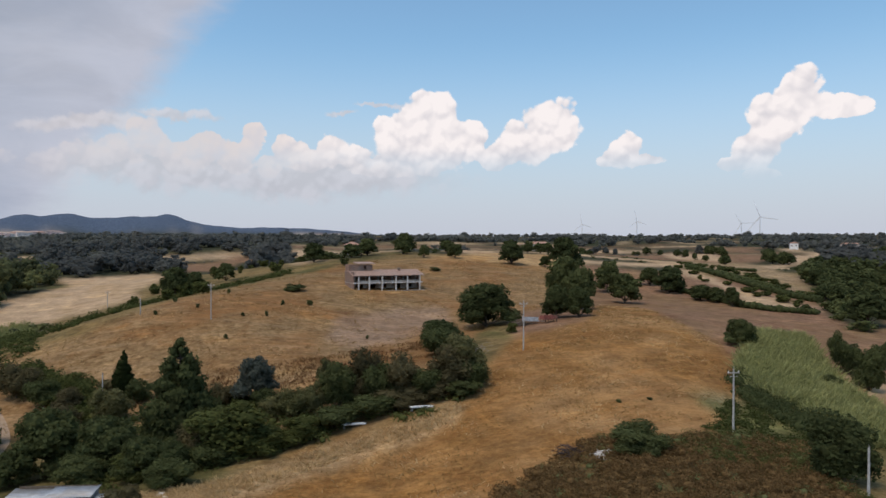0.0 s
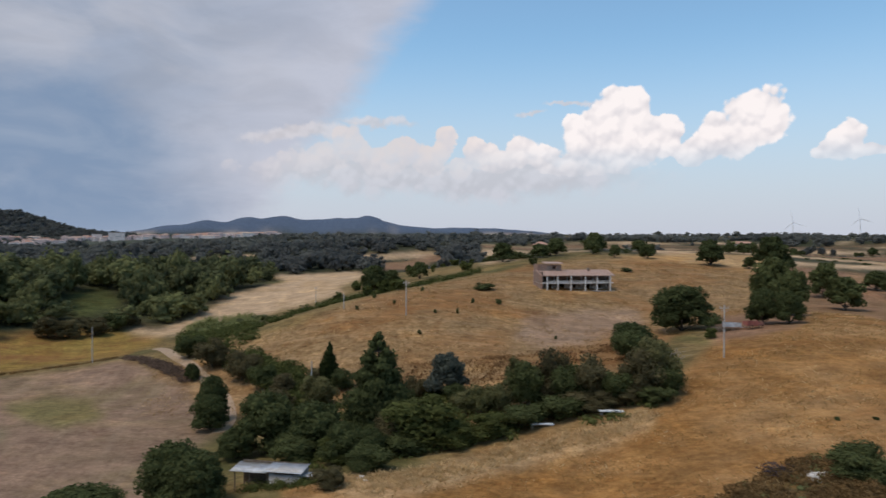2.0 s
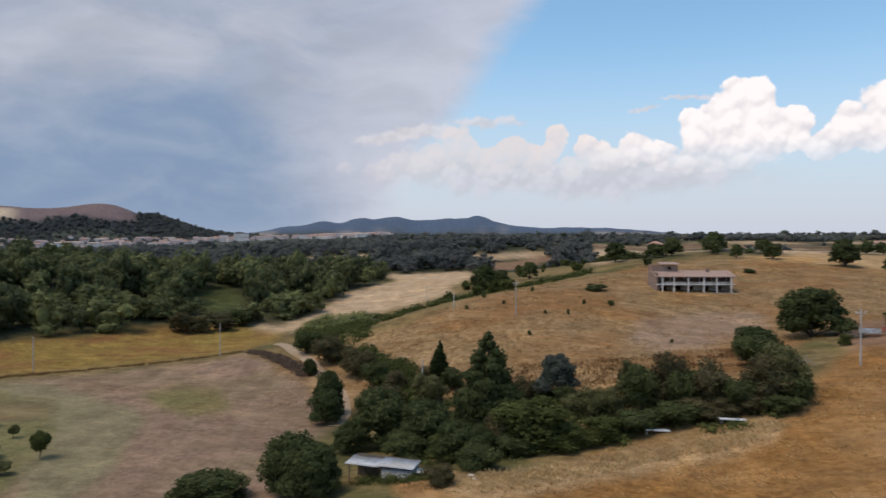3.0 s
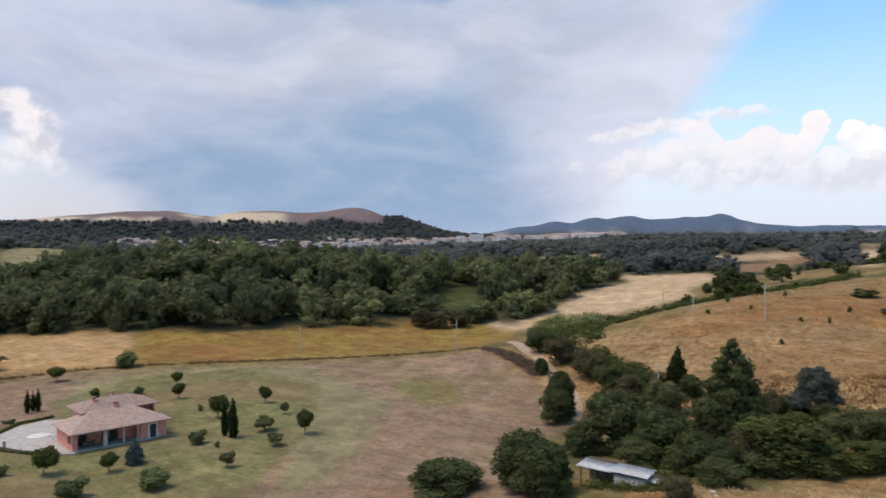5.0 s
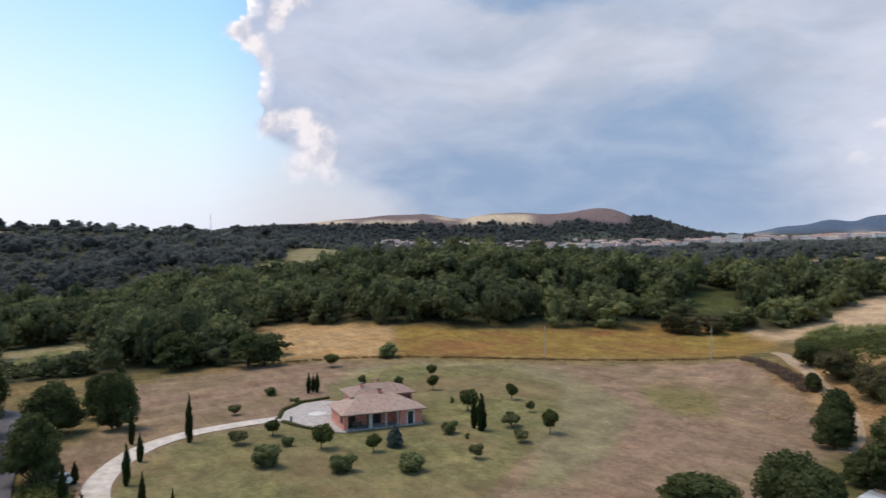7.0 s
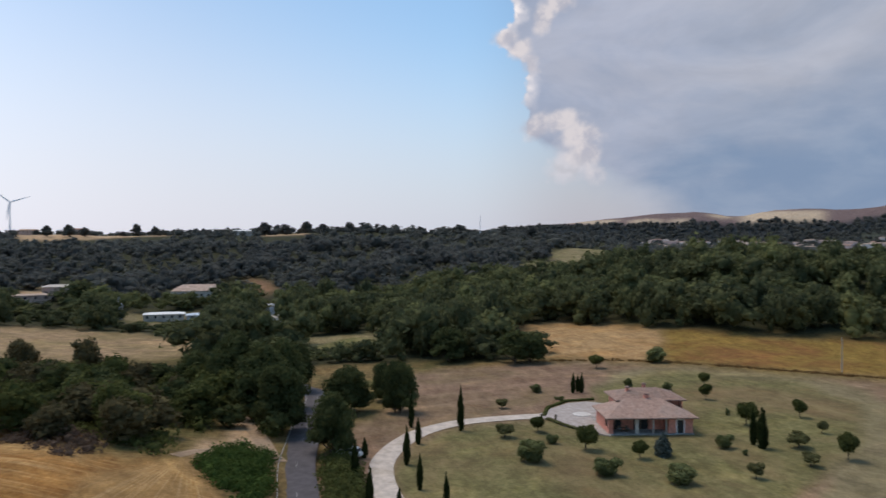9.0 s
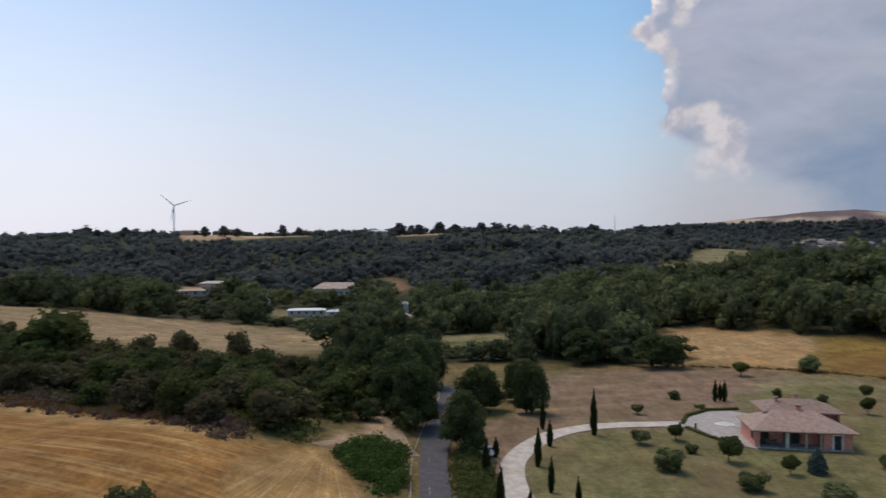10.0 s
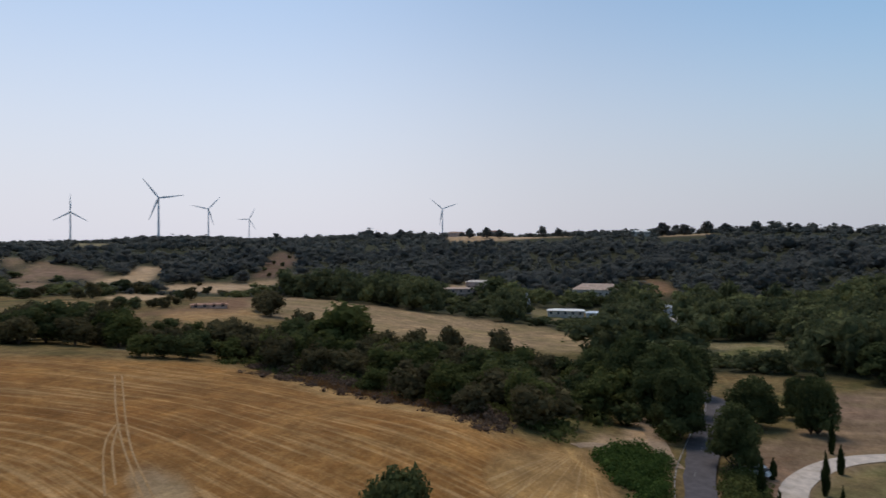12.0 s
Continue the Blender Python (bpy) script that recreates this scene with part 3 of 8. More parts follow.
FIELDS.append(('band', [(-146.2, 62.9), (-169.0, 85.8), (-169.6, 96.6), (-152.0, 118.6), (-142.6, 126.6), (-125.2, 120.2), (-104.7, 113.8), (-89.7, 103.6), (-77.6, 84.4), (-69.8, 67.1), (-67.8, 57.4), (-84.7, 74.0), (-98.9, 93.6), (-121.2, 111.1), (-143.4, 115.6), (-165.7, 94.3)]))  # green band
FIELDS.append(('patch', [(-109.4, 123.6), (-105.6, 132.4), (-92.5, 130.9), (-81.7, 118.9), (-83.5, 109.2), (-92.3, 112.7)]))  # grass patch
FIELDS.append(('yellow', [(-231.1, 132.1), (-203.0, 153.2), (-176.1, 243.4), (-140.6, 242.8), (-121.4, 183.4), (-156.6, 126.2), (-177.1, 101.2)]))  # weedy field
FIELDS.append(('tan2', [(-273.9, 85.8), (-250.5, 117.4), (-228.5, 129.6), (-198.6, 112.7), (-179.4, 96.5), (-195.6, 72.0), (-238.5, 83.7)]))  # near tan
FIELDS.append(('tan', [(-165.5, 246.7), (-147.6, 250.0), (-146.5, 280.7), (-153.7, 324.3), (-144.3, 361.0), (-96.7, 316.4), (-90.6, 292.3), (-116.4, 266.5), (-132.2, 244.4), (-138.2, 234.1)]))  # valley tan
FIELDS.append(('tan', [(-180.9, 442.5), (-136.2, 487.4), (-101.1, 367.3), (-97.2, 313.5), (-146.1, 365.4)]))  # valley tan b
FIELDS.append(('tan', [(-201.1, 687.1), (-121.2, 731.9), (-113.0, 689.7), (-184.7, 650.7)]))  # far tan a
FIELDS.append(('brown', [(-149.9, 601.1), (-120.2, 708.8), (-105.8, 690.2), (-96.9, 508.9), (-123.1, 493.4)]))  # far tan b
FIELDS.append(('weed', [(-538.0, 551.6), (-521.4, 597.0), (-463.1, 533.6), (-483.6, 495.8)]))  # far tan c
FIELDS.append(('tan', [(-401.0, 691.2), (-298.3, 683.2), (-280.2, 641.8), (-338.9, 584.1)]))  # far tan d
FIELDS.append(('weed', [(-714.3, 269.2), (-897.3, 420.4), (-556.7, 271.7), (-584.1, 225.3)]))  # far tan e
FIELDS.append(('weed', [(-591.2, 187.8), (-607.5, 229.0), (-532.1, 259.6), (-515.2, 194.2)]))  # far tan f
FIELDS.append(('glade', [(-219.3, 291.3), (-215.8, 314.4), (-184.0, 275.0), (-183.0, 251.3), (-195.0, 255.5)]))  # glade
FIELDS.append(('stubble', [(-64.8, -157.1), (-81.8, -137.5), (-90.3, -114.5), (-100.2, -105.7), (-118.2, -90.7), (-117.7, -74.5), (-107.3, -46.2), (-93.2, -23.4), (-96.0, -15.0), (-102.5, -13.2), (-95.6, -12.7), (-86.7, -7.8), (-68.9, -5.1), (-44.9, -15.2), (-32.6, -41.4), (-34.2, -83.0)]))  # stubble field
FIELDS.append(('stubble_track', [(-118.2, -90.7), (-120.3, -76.2), (-110.5, -47.6), (-94.2, -23.7), (-90.5, -24.3), (-98.6, -43.5), (-111.9, -70.8), (-114.9, -85.5)]))  # stubble rim
FIELDS.append(('stubble_fan', [(-83.3, -23.1), (-91.8, -18.5), (-101.8, -13.1), (-95.6, -12.7), (-86.4, -8.1), (-75.9, -6.5), (-67.1, -15.7), (-74.8, -22.0)]))  # stubble fan
FIELDS.append(('stubble_pale', [(-57.5, -54.9), (-61.3, -55.8), (-60.8, -51.0), (-56.8, -45.9), (-52.8, -44.9), (-51.0, -48.5)]))  # stubble weeds
FIELDS.append(('stubble_pale', [(-218.3, -163.6), (-398.4, -256.6), (-345.2, -175.8), (-339.6, -115.1), (-339.5, -71.2), (-295.9, -38.2), (-244.9, -29.7), (-232.6, -39.3), (-238.2, -64.0), (-202.2, -66.7), (-235.8, -101.7), (-240.6, -137.1)]))  # pale stubble
FIELDS.append(('tan2', [(-212.3, -186.9), (-256.6, -190.9), (-233.4, -155.4), (-193.5, -166.8)]))  # dale e
FIELDS.append(('mown', [(-384.9, -487.8), (-442.3, -540.8), (-513.9, -594.9), (-511.3, -573.9), (-482.5, -515.0), (-467.1, -470.5), (-437.4, -443.5), (-437.2, -484.7), (-399.7, -471.4)]))  # dale a
FIELDS.append(('mown', [(-517.4, -655.7), (-538.2, -644.0), (-482.7, -583.2), (-434.8, -551.1)]))  # dale b
FIELDS.append(('mown', [(-369.1, -467.8), (-400.9, -458.5), (-344.1, -386.4), (-280.8, -339.3), (-321.3, -397.7)]))  # dale c
FIELDS.append(('tan', [(-415.1, -437.5), (-465.6, -456.8), (-496.4, -468.0), (-535.1, -494.2), (-529.8, -469.5), (-485.8, -431.8), (-447.3, -402.0), (-415.6, -410.5)]))  # dale d
FIELDS.append(('tan', [(-418.7, -376.3), (-449.2, -360.2), (-471.7, -329.6), (-502.7, -323.7), (-489.3, -309.9), (-433.7, -303.1), (-401.5, -307.9), (-394.9, -350.0)]))  # dale f
FIELDS.append(('tan', [(-298.2, -301.6), (-340.0, -329.2), (-356.0, -304.7), (-268.9, -235.0), (-251.0, -235.1)]))  # dale g
FIELDS.append(('tan2', [(-230.2, -269.8), (-267.0, -299.8), (-253.5, -270.6), (-222.8, -244.0)]))  # dale h
FIELDS.append(('brown', [(-278.7, -207.3), (-388.2, -267.0), (-251.3, -175.6), (-231.8, -172.5), (-226.9, -183.3), (-201.1, -188.3), (-211.2, -195.2), (-234.0, -193.2)]))  # dale i
FIELDS.append(('scar', [(-490.0, -342.4), (-593.5, -398.3), (-766.0, -494.8), (-778.2, -476.1), (-652.4, -395.7), (-555.9, -349.0), (-508.7, -327.6)]))  # dale scar
FIELDS.append(('tan', [(-516.3, -320.3), (-536.1, -322.4), (-540.2, -310.7), (-515.4, -298.1), (-501.3, -306.7)]))  # dale j
FIELDS.append(('band', [(-2004.1, -2207.7), (-1093.4, -1079.8), (-800.8, -796.1), (-755.3, -816.5)]))  # dale k
FIELDS.append(('brushy', [(-183.3, -177.6), (-204.0, -170.9), (-167.6, -138.4), (-155.0, -122.5), (-140.0, -115.6), (-120.7, -116.9)]))  # dale l
FIELDS.append(('dirt', [(-123.0, -120.7), (-153.1, -119.2), (-145.3, -112.8), (-116.5, -113.9)]))  # dale path
FIELDS.append(('tan', [(-1055.9, -373.4), (-1106.0, -176.8), (-1313.3, -209.9), (-1253.9, -443.4)]))  # ridge a
FIELDS.append(('tan', [(-1119.1, -44.5), (-1119.6, 29.1), (-1299.7, 25.5), (-1299.2, -46.5)]))  # ridge b
FIELDS.append(('brown', [(-623.9, -37.1), (-528.2, -5.6), (-495.1, -21.7)]))  # scar
FIELDS.append(('tan', [(-472.1, -172.2), (-532.9, -161.2), (-486.3, -138.1), (-446.6, -151.6)]))  # yard
FIELDS.append(('weed', [(-267.6, 2.7), (-274.0, 23.0), (-251.5, 27.2), (-236.2, 4.6)]))  # glen
FIELDS.append(('dirt', [(-99.1, -14.0), (-111.3, -13.6), (-111.7, -8.8), (-136.5, -11.9), (-133.8, -8.5), (-107.1, -3.4), (-106.1, -2.2), (-99.3, -2.2), (-101.3, -3.7), (-110.6, -7.0)]))  # verge
FIELDS.append(('mown', [(-88.0, 3.8), (-99.7, 3.5), (-108.0, 8.6), (-120.9, 14.1), (-131.1, 20.6), (-110.6, 14.7), (-97.7, 10.2), (-84.5, 10.5)]))  # verge b
FIELDS.append(('weed', [(-375.7, -84.3), (-382.7, -42.1), (-427.4, -47.0), (-419.6, -94.2)]))  # shed yard
FIELDS.append(('dirt', [(-329.8, -10.3), (-330.0, -0.9), (-420.0, -3.5), (-419.4, -21.7)]))  # lane
FIELDS.append(('far_tan', [(-2537.8, 1882.9), (-2412.3, 2041.1), (-2486.2, 2154.8), (-2650.0, 1949.7)]))  # hill field
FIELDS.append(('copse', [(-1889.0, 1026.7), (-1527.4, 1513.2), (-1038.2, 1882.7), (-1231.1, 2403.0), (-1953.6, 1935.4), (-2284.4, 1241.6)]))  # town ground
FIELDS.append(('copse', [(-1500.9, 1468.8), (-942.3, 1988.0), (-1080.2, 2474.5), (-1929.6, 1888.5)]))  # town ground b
FIELDS.append(('tan', [(158.4, 346.3), (155.8, 308.7), (138.4, 247.8), (141.7, 218.2), (138.3, 200.6), (126.2, 198.0), (120.1, 212.7), (132.1, 237.2), (136.8, 271.1), (141.1, 308.4)]))  # strip a
FIELDS.append(('stubble_pale', [(221.2, 462.6), (271.8, 461.8), (218.2, 349.2), (197.5, 293.8), (164.4, 242.8), (154.7, 248.6), (162.2, 303.4), (178.2, 368.1)]))  # strip b
FIELDS.append(('tan', [(298.2, 669.1), (327.9, 657.4), (267.8, 487.5), (250.4, 479.2), (222.8, 499.8)]))  # strip c
FIELDS.append(('tan', [(318.4, 509.5), (488.6, 718.6), (504.1, 688.1), (329.8, 480.6), (300.0, 468.6)]))  # strip d
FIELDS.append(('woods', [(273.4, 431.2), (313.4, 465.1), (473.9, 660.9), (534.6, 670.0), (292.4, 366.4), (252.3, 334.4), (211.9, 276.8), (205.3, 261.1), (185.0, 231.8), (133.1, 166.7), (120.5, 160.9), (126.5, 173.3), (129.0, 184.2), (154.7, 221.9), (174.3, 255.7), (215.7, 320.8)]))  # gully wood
FIELDS.append(('gold2', [(244.0, 323.2), (297.1, 372.3), (187.3, 234.6), (209.4, 266.4), (217.0, 282.9)]))  # strip e
FIELDS.append(('weed', [(-287.4, 1.1), (-287.9, 35.9), (-260.0, 32.4), (-245.5, 16.6), (-237.2, 0.9)]))  # meadow strip
ROAD = [(-19.0, -12.0), (-40.0, -2.0), (-65.7, 0.2), (-87.2, 0.6), (-100.2, 0.5), (-113.3, 1.5), (-128.4, 3.0), (-148.8, 5.3), (-158.8, 4.6), (-170.0, 0.6), (-214.9, -6.0)]
DRIVE = [(-66.4, 10.7), (-84.4, 12.0), (-95.2, 12.0), (-103.7, 13.3), (-112.0, 17.2), (-118.7, 22.6), (-123.3, 30.7), (-124.6, 41.6), (-124.0, 49.0)]
FORECOURT = [(-123.3, 45.3), (-129.2, 49.2), (-133.2, 54.3), (-133.8, 58.8), (-130.5, 62.6), (-108.5, 52.1), (-112.1, 49.3), (-116.7, 47.0)]
TRACK = [(-102.8, -1.9), (-107.1, -3.4), (-116.0, -5.1), (-127.3, -7.6), (-138.5, -11.0), (-153.6, -13.9)]
TRACK_B = [(-103.2, -3.7), (-105.5, -6.5), (-106.2, -9.5), (-104.2, -12.8), (-99.5, -15.4)]
VALLEY_PATH = [(-119.2, 196.9), (-95.0, 163.7), (-83.7, 152.0), (-76.1, 143.8), (-70.7, 138.0), (-64.9, 131.6), (-58.3, 120.0), (-55.9, 111.2)]
WHEEL_MARKS = []
WHEEL_MARKS.append([(-92.2, -90.7), (-77.3, -75.9), (-66.5, -64.4), (-57.8, -54.2), (-53.1, -48.3)])
WHEEL_MARKS.append([(-93.1, -90.1), (-73.9, -70.9), (-64.1, -60.5), (-57.2, -52.0), (-52.7, -46.4)])
WHEEL_MARKS.append([(-53.3, -53.7), (-61.2, -61.9), (-66.5, -66.6), (-71.0, -69.6)])
WHEEL_MARKS.append([(-55.8, -54.8), (-63.0, -62.4), (-67.8, -66.6), (-71.6, -69.6)])

# ---------------------------------------------------------------- the land

def rise(x, y):
    """Height of the land above the villa's lawn, in metres."""
    r2 = x * x + y * y
    z = 60 * (1 - np.exp(-r2 / 1400 ** 2))
    for cx, cy, reach, up in SWELLS_NEAR + SWELLS_FAR + PEAKS + BASIN:
        z = z + up * np.exp(-((x - cx) ** 2 + (y - cy) ** 2) / (2 * reach * reach))
    # the villa stands on a level lawn
    lawn = np.exp(-(((x + 92) ** 2 + (y - 78) ** 2) / 62 ** 2) ** 2)
    z = z * (1 - lawn)
    far = np.clip((np.sqrt(r2) - 60) / 600, 0, 1)
    z = z + far * (1.6 * np.sin(x * 0.021 + 1.3 * np.sin(y * 0.013)) + 1.2 * np.sin(y * 0.027 + 0.7 * np.sin(x * 0.017)))
    d, turn = np.sqrt(r2), np.degrees(np.arctan2(-x, y))
    crest = np.interp(turn + 0.25 * np.sin(d * 0.02), *np.array(RANGE).T)
    z = z + crest * np.exp(-np.abs((d - 3050) / 290) ** 2.4)
    # the plain before the town is lowered so the camera sees it over the trees
    dip = np.clip((turn - 21) / 6, 0, 1) * np.clip((68 - turn) / 5, 0, 1) * (4 + 19 * np.clip((turn - 35) / 17, 0, 1))
    z = z - dip * np.exp(-((d - 2030) / 600) ** 2)
    # the ridge behind the dale is cut down to the skyline the camera sees
    over = np.clip((turn - 113) / 5, 0, 1) * np.clip((165 - turn) / 12, 0, 1) * np.clip((d - 500) / 250, 0, 1)
    low = 22 + d * np.interp(turn, *np.array(DALE_SKYLINE).T)
    z = z - over * np.maximum(z - low, 0)
    # the far hills are rough along their crests
    high = np.clip((z - 95) / 90, 0, 1) * np.clip((d - 3500) / 200, 0, 1)
    z = z + high * 7 * (np.sin(x * 0.023 + y * 0.011) + 0.6 * np.sin(x * 0.051 - y * 0.037))
    return z


def height(x, y):
    return float(rise(np.float64(x), np.float64(y)))


def inside(px, py, corners):
    """Which points lie in an outline."""
    res = np.zeros(px.shape, bool)
    k = len(corners) - 1
    for i in range(len(corners)):
        (x1, y1), (x2, y2) = corners[i], corners[k]
        if y1 != y2:
            cut = ((y1 > py) != (y2 > py)) & (px < (x2 - x1) * (py - y1) / (y2 - y1) + x1)
            res ^= cut
        k = i
    return res


COVERS = list(GROUND)


def wobble(x, y, size):
    return np.sin(x / size + 2.1 * np.sin(y / size * 0.7)) * np.cos(y / size * 1.3 + 1.7 * np.sin(x / size * 0.6))


def cover(x, y):
    """What grows on the land at some points, as numbers in COVERS."""
    d, turn = np.hypot(x, y), np.degrees(np.arctan2(-x, y))
    kind = np.full(x.shape, COVERS.index("scrub"))
    woods = ((turn > 6) & (turn < 150) & (d > 262)) | ((turn > 2) & (d > 420) & (turn < 150))
    woods |= (turn > 68) & (turn < 97) & (d > 205)
    woods &= ~((turn > 97) & (d < 300)) & ~((turn > 126) & (d < 455))
    woods &= ~((turn < 23) & (d < 470))
    kind[(turn < -12) & (d > 128)] = COVERS.index("brown")
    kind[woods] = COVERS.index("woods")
    # open country with hedged strips
    open_land = (turn <= 6) & (d > 330) | (turn >= 150) & (d > 260)
    quilt = np.floor(3 * wobble(x, y, 90.0) + 0.01 * x + 0.004 * y) % 4
    for k, name in enumerate(("tan", "woods", "brown", "woods")):
        kind[open_land & (quilt == k)] = COVERS.index(name)
    kind[(turn <= 6) & (d > 330) & (d < 420) & (quilt == 2)] = COVERS.index("scrub")
    kind[(turn <= 6) & (turn > -50) & (d > 950) & (wobble(x, y, 60.0) > -0.35)] = COVERS.index("woods")
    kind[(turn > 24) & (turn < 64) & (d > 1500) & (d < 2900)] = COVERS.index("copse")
    far = (d > 2800) & (turn > 0) & (turn < 150)
    kind[far & (np.floor(wobble(x, y, 170.0) * 2.2) == 1)] = COVERS.index("far_tan")
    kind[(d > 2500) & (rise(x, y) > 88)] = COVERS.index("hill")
    kind[(turn > 13) & (turn < 18) & (d > 3600) & (d < 4150) & (wobble(x, y, 21.0) > 0.8)] = COVERS.index("far_tan")
    # the bald range: brown moor, a pale field, dark woods at its foot
    back = (turn > 30) & (turn < 76) & (d > 2560) & (d < 3500)
    up = rise(x, y)
    kind[back] = COVERS.index("moor")
    kind[back & (turn > 46.5) & (turn < 65) & (up > 134) & (wobble(x, y, 95.0) > 0.7)] = COVERS.index("far_tan")
    kind[back & (turn > 49.4) & (turn < 54.8) & (up < 160)] = COVERS.index("far_tan")
    kind[back & (turn > 58.6) & (up < 134) & (wobble(x, y, 80.0) > 0.1)] = COVERS.index("far_tan")
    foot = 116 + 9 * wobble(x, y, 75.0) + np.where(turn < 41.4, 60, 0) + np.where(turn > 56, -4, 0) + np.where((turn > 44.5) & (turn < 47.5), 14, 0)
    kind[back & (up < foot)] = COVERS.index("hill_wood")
    jx = x + 0.006 * d * wobble(x, y, 3.5 + 0.012 * d) + 0.5 * wobble(y, x, 1.1)
    jy = y + 0.006 * d * wobble(y + 40, x, 3.9 + 0.012 * d) + 0.5 * wobble(x, y, 1.3)
    for name, corners in FIELDS:
        kind[inside(jx, jy, corners)] = COVERS.index(name)
    return kind


def mesh_from(name, verts, faces, smooth=False):
    """A mesh from arrays of corners and equal-sided faces."""
    verts, faces = np.asarray(verts, np.float32), np.asarray(faces, np.int32)
    me = bpy.data.meshes.new(name)
    me.vertices.add(len(verts))
    me.vertices.foreach_set("co", verts.ravel())
    sides = faces.shape[1]
    me.loops.add(faces.size)
    me.loops.foreach_set("vertex_index", faces.ravel())
    me.polygons.add(len(faces))
    me.polygons.foreach_set("loop_start", np.arange(len(faces), dtype=np.int32) * sides)
    if smooth:
        me.polygons.foreach_set("use_smooth", np.ones(len(faces), bool))
    me.update(calc_edges=True)
    return me


def make_ground():
    turns = np.concatenate([np.arange(-50, 150, 0.28), np.arange(150, 310, 2.0)])
    rings = np.concatenate([[0.0, 4.0, 10.0, 17.0, 24.0], np.geomspace(30, 2500, 240), np.arange(2516, 3160, 15), np.geomspace(3180, 4950, 24)])
    a = np.radians(turns)
    x, y = -np.outer(rings, np.sin(a)), np.outer(rings, np.cos(a))
    d = np.hypot(x, y)
    # small humps and tussocks
    z = rise(x, y) + np.clip(0.0012 * (d - 150), 0.02, 0.6) * wobble(x, y, 2.3) + 0.03 * wobble(y, x, 0.9)
    rows, cols = x.shape
    i, j = np.meshgrid(np.arange(rows - 1), np.arange(cols), indexing="ij")
    k = (j + 1) % cols
    faces = np.stack([i * cols + j, (i + 1) * cols + j, (i + 1) * cols + k, i * cols + k], -1).reshape(-1, 4)
    verts = np.stack([x, y, z], -1).reshape(-1, 3)
    me = mesh_from("ground", verts, faces, True)
    kind = cover(x, y)
    looks = list(GROUND.values())

    def spread(values, rounds=2):
        """Let neighbouring covers run into each other a little."""
        for _ in range(rounds):
            v = (np.roll(values, 1, 1) + 2 * values + np.roll(values, -1, 1)) / 4
            values = v.copy()
            values[1:-1] = (v[:-2] + 2 * v[1:-1] + v[2:]) / 4
        return values

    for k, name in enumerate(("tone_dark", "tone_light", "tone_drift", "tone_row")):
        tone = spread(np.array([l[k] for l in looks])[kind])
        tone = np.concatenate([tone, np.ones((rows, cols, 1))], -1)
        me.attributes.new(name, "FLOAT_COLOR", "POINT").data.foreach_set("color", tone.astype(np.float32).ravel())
    amount = np.array([(l[4], l[5], 0, 1) for l in looks])[kind]
    me.attributes.new("amounts", "FLOAT_COLOR", "POINT").data.foreach_set("color", spread(amount).astype(np.float32).ravel())
    run = np.zeros((rows, cols, 3))
    for k, l in enumerate(looks):
        here = kind == k
        if l[7] == "bow":  # rows that swing round the end of the field
            across, along = x - 4.04 * np.log(np.cosh(np.clip((y + 70) / 10, -30, 30))), y
        elif isinstance(l[7], tuple):
            across, along = np.hypot(x - l[7][0], y - l[7][1]), 30 * np.arctan2(y - l[7][1], x - l[7][0])
            if len(l[7]) > 2:  # wheel marks that fan out from a gate
                across, along = along * 2.2, across
        else:
            c, s = math.cos(radians(l[7])), math.sin(radians(l[7]))
            across, along = x * c - y * s, x * s + y * c
        bend = (1.0 if l[7] == "bow" else 3.0) * wobble(x, y, 31.0)
        run[here] = np.stack([(across + bend) / l[6], along * 0.05 / l[6], np.full_like(x, k * 7.0)], -1)[here]
    me.attributes.new("rows", "FLOAT_VECTOR", "POINT").data.foreach_set("vector", run.astype(np.float32).ravel())
    me.materials.append(ground_material())
    me.flip_normals()
    return tagged(new("ground", me), "rolling dry farmland with golden, tan and wooded fields", "ground", kind="structure")


make_ground()


def ribbon(name, line, wide, lift, material, label, category, parent=None, side=0.0, step=1.5):
    """A strip that follows the land along a line of corners."""
    pts = [Vector((*p, 0)) for p in line]
    fine = []
    for k in range(len(pts) - 1):
        p0, p1, p2, p3 = pts[max(k - 1, 0)], pts[k], pts[k + 1], pts[min(k + 2, len(pts) - 1)]
        n = max(2, int((p2 - p1).length / step))
        for s in range(n):
            u = s / n
            fine.append(0.5 * (2 * p1 + (p2 - p0) * u + (2 * p0 - 5 * p1 + 4 * p2 - p3) * u * u + (3 * p1 - p0 - 3 * p2 + p3) * u ** 3))
    fine.append(pts[-1])
    verts, faces = [], []
    across = [-0.5, -0.3, 0.0, 0.3, 0.5]
    for k, p in enumerate(fine):
        way = (fine[min(k + 1, len(fine) - 1)] - fine[max(k - 1, 0)]).normalized()
        left = Vector((-way.y, way.x, 0))
        middle = p + left * side
        level = height(*middle.xy)
        for s in across:
            q = middle + left * wide * s
            verts.append((q.x, q.y, (level if wide > 5 or parent else height(q.x, q.y)) + lift - abs(s) * 0.08))
        if k:
            b = (k - 1) * 5
            faces += [(b + s, b + s + 1, b + s + 6, b + s + 5) for s in range(4)]
    me = mesh_from(name, verts, faces, True)
    me.materials.append(material)
    ob = new(name, me)
    if parent:
        ob.parent = parent
        return ob
    return tagged(ob, label, category, kind="structure")


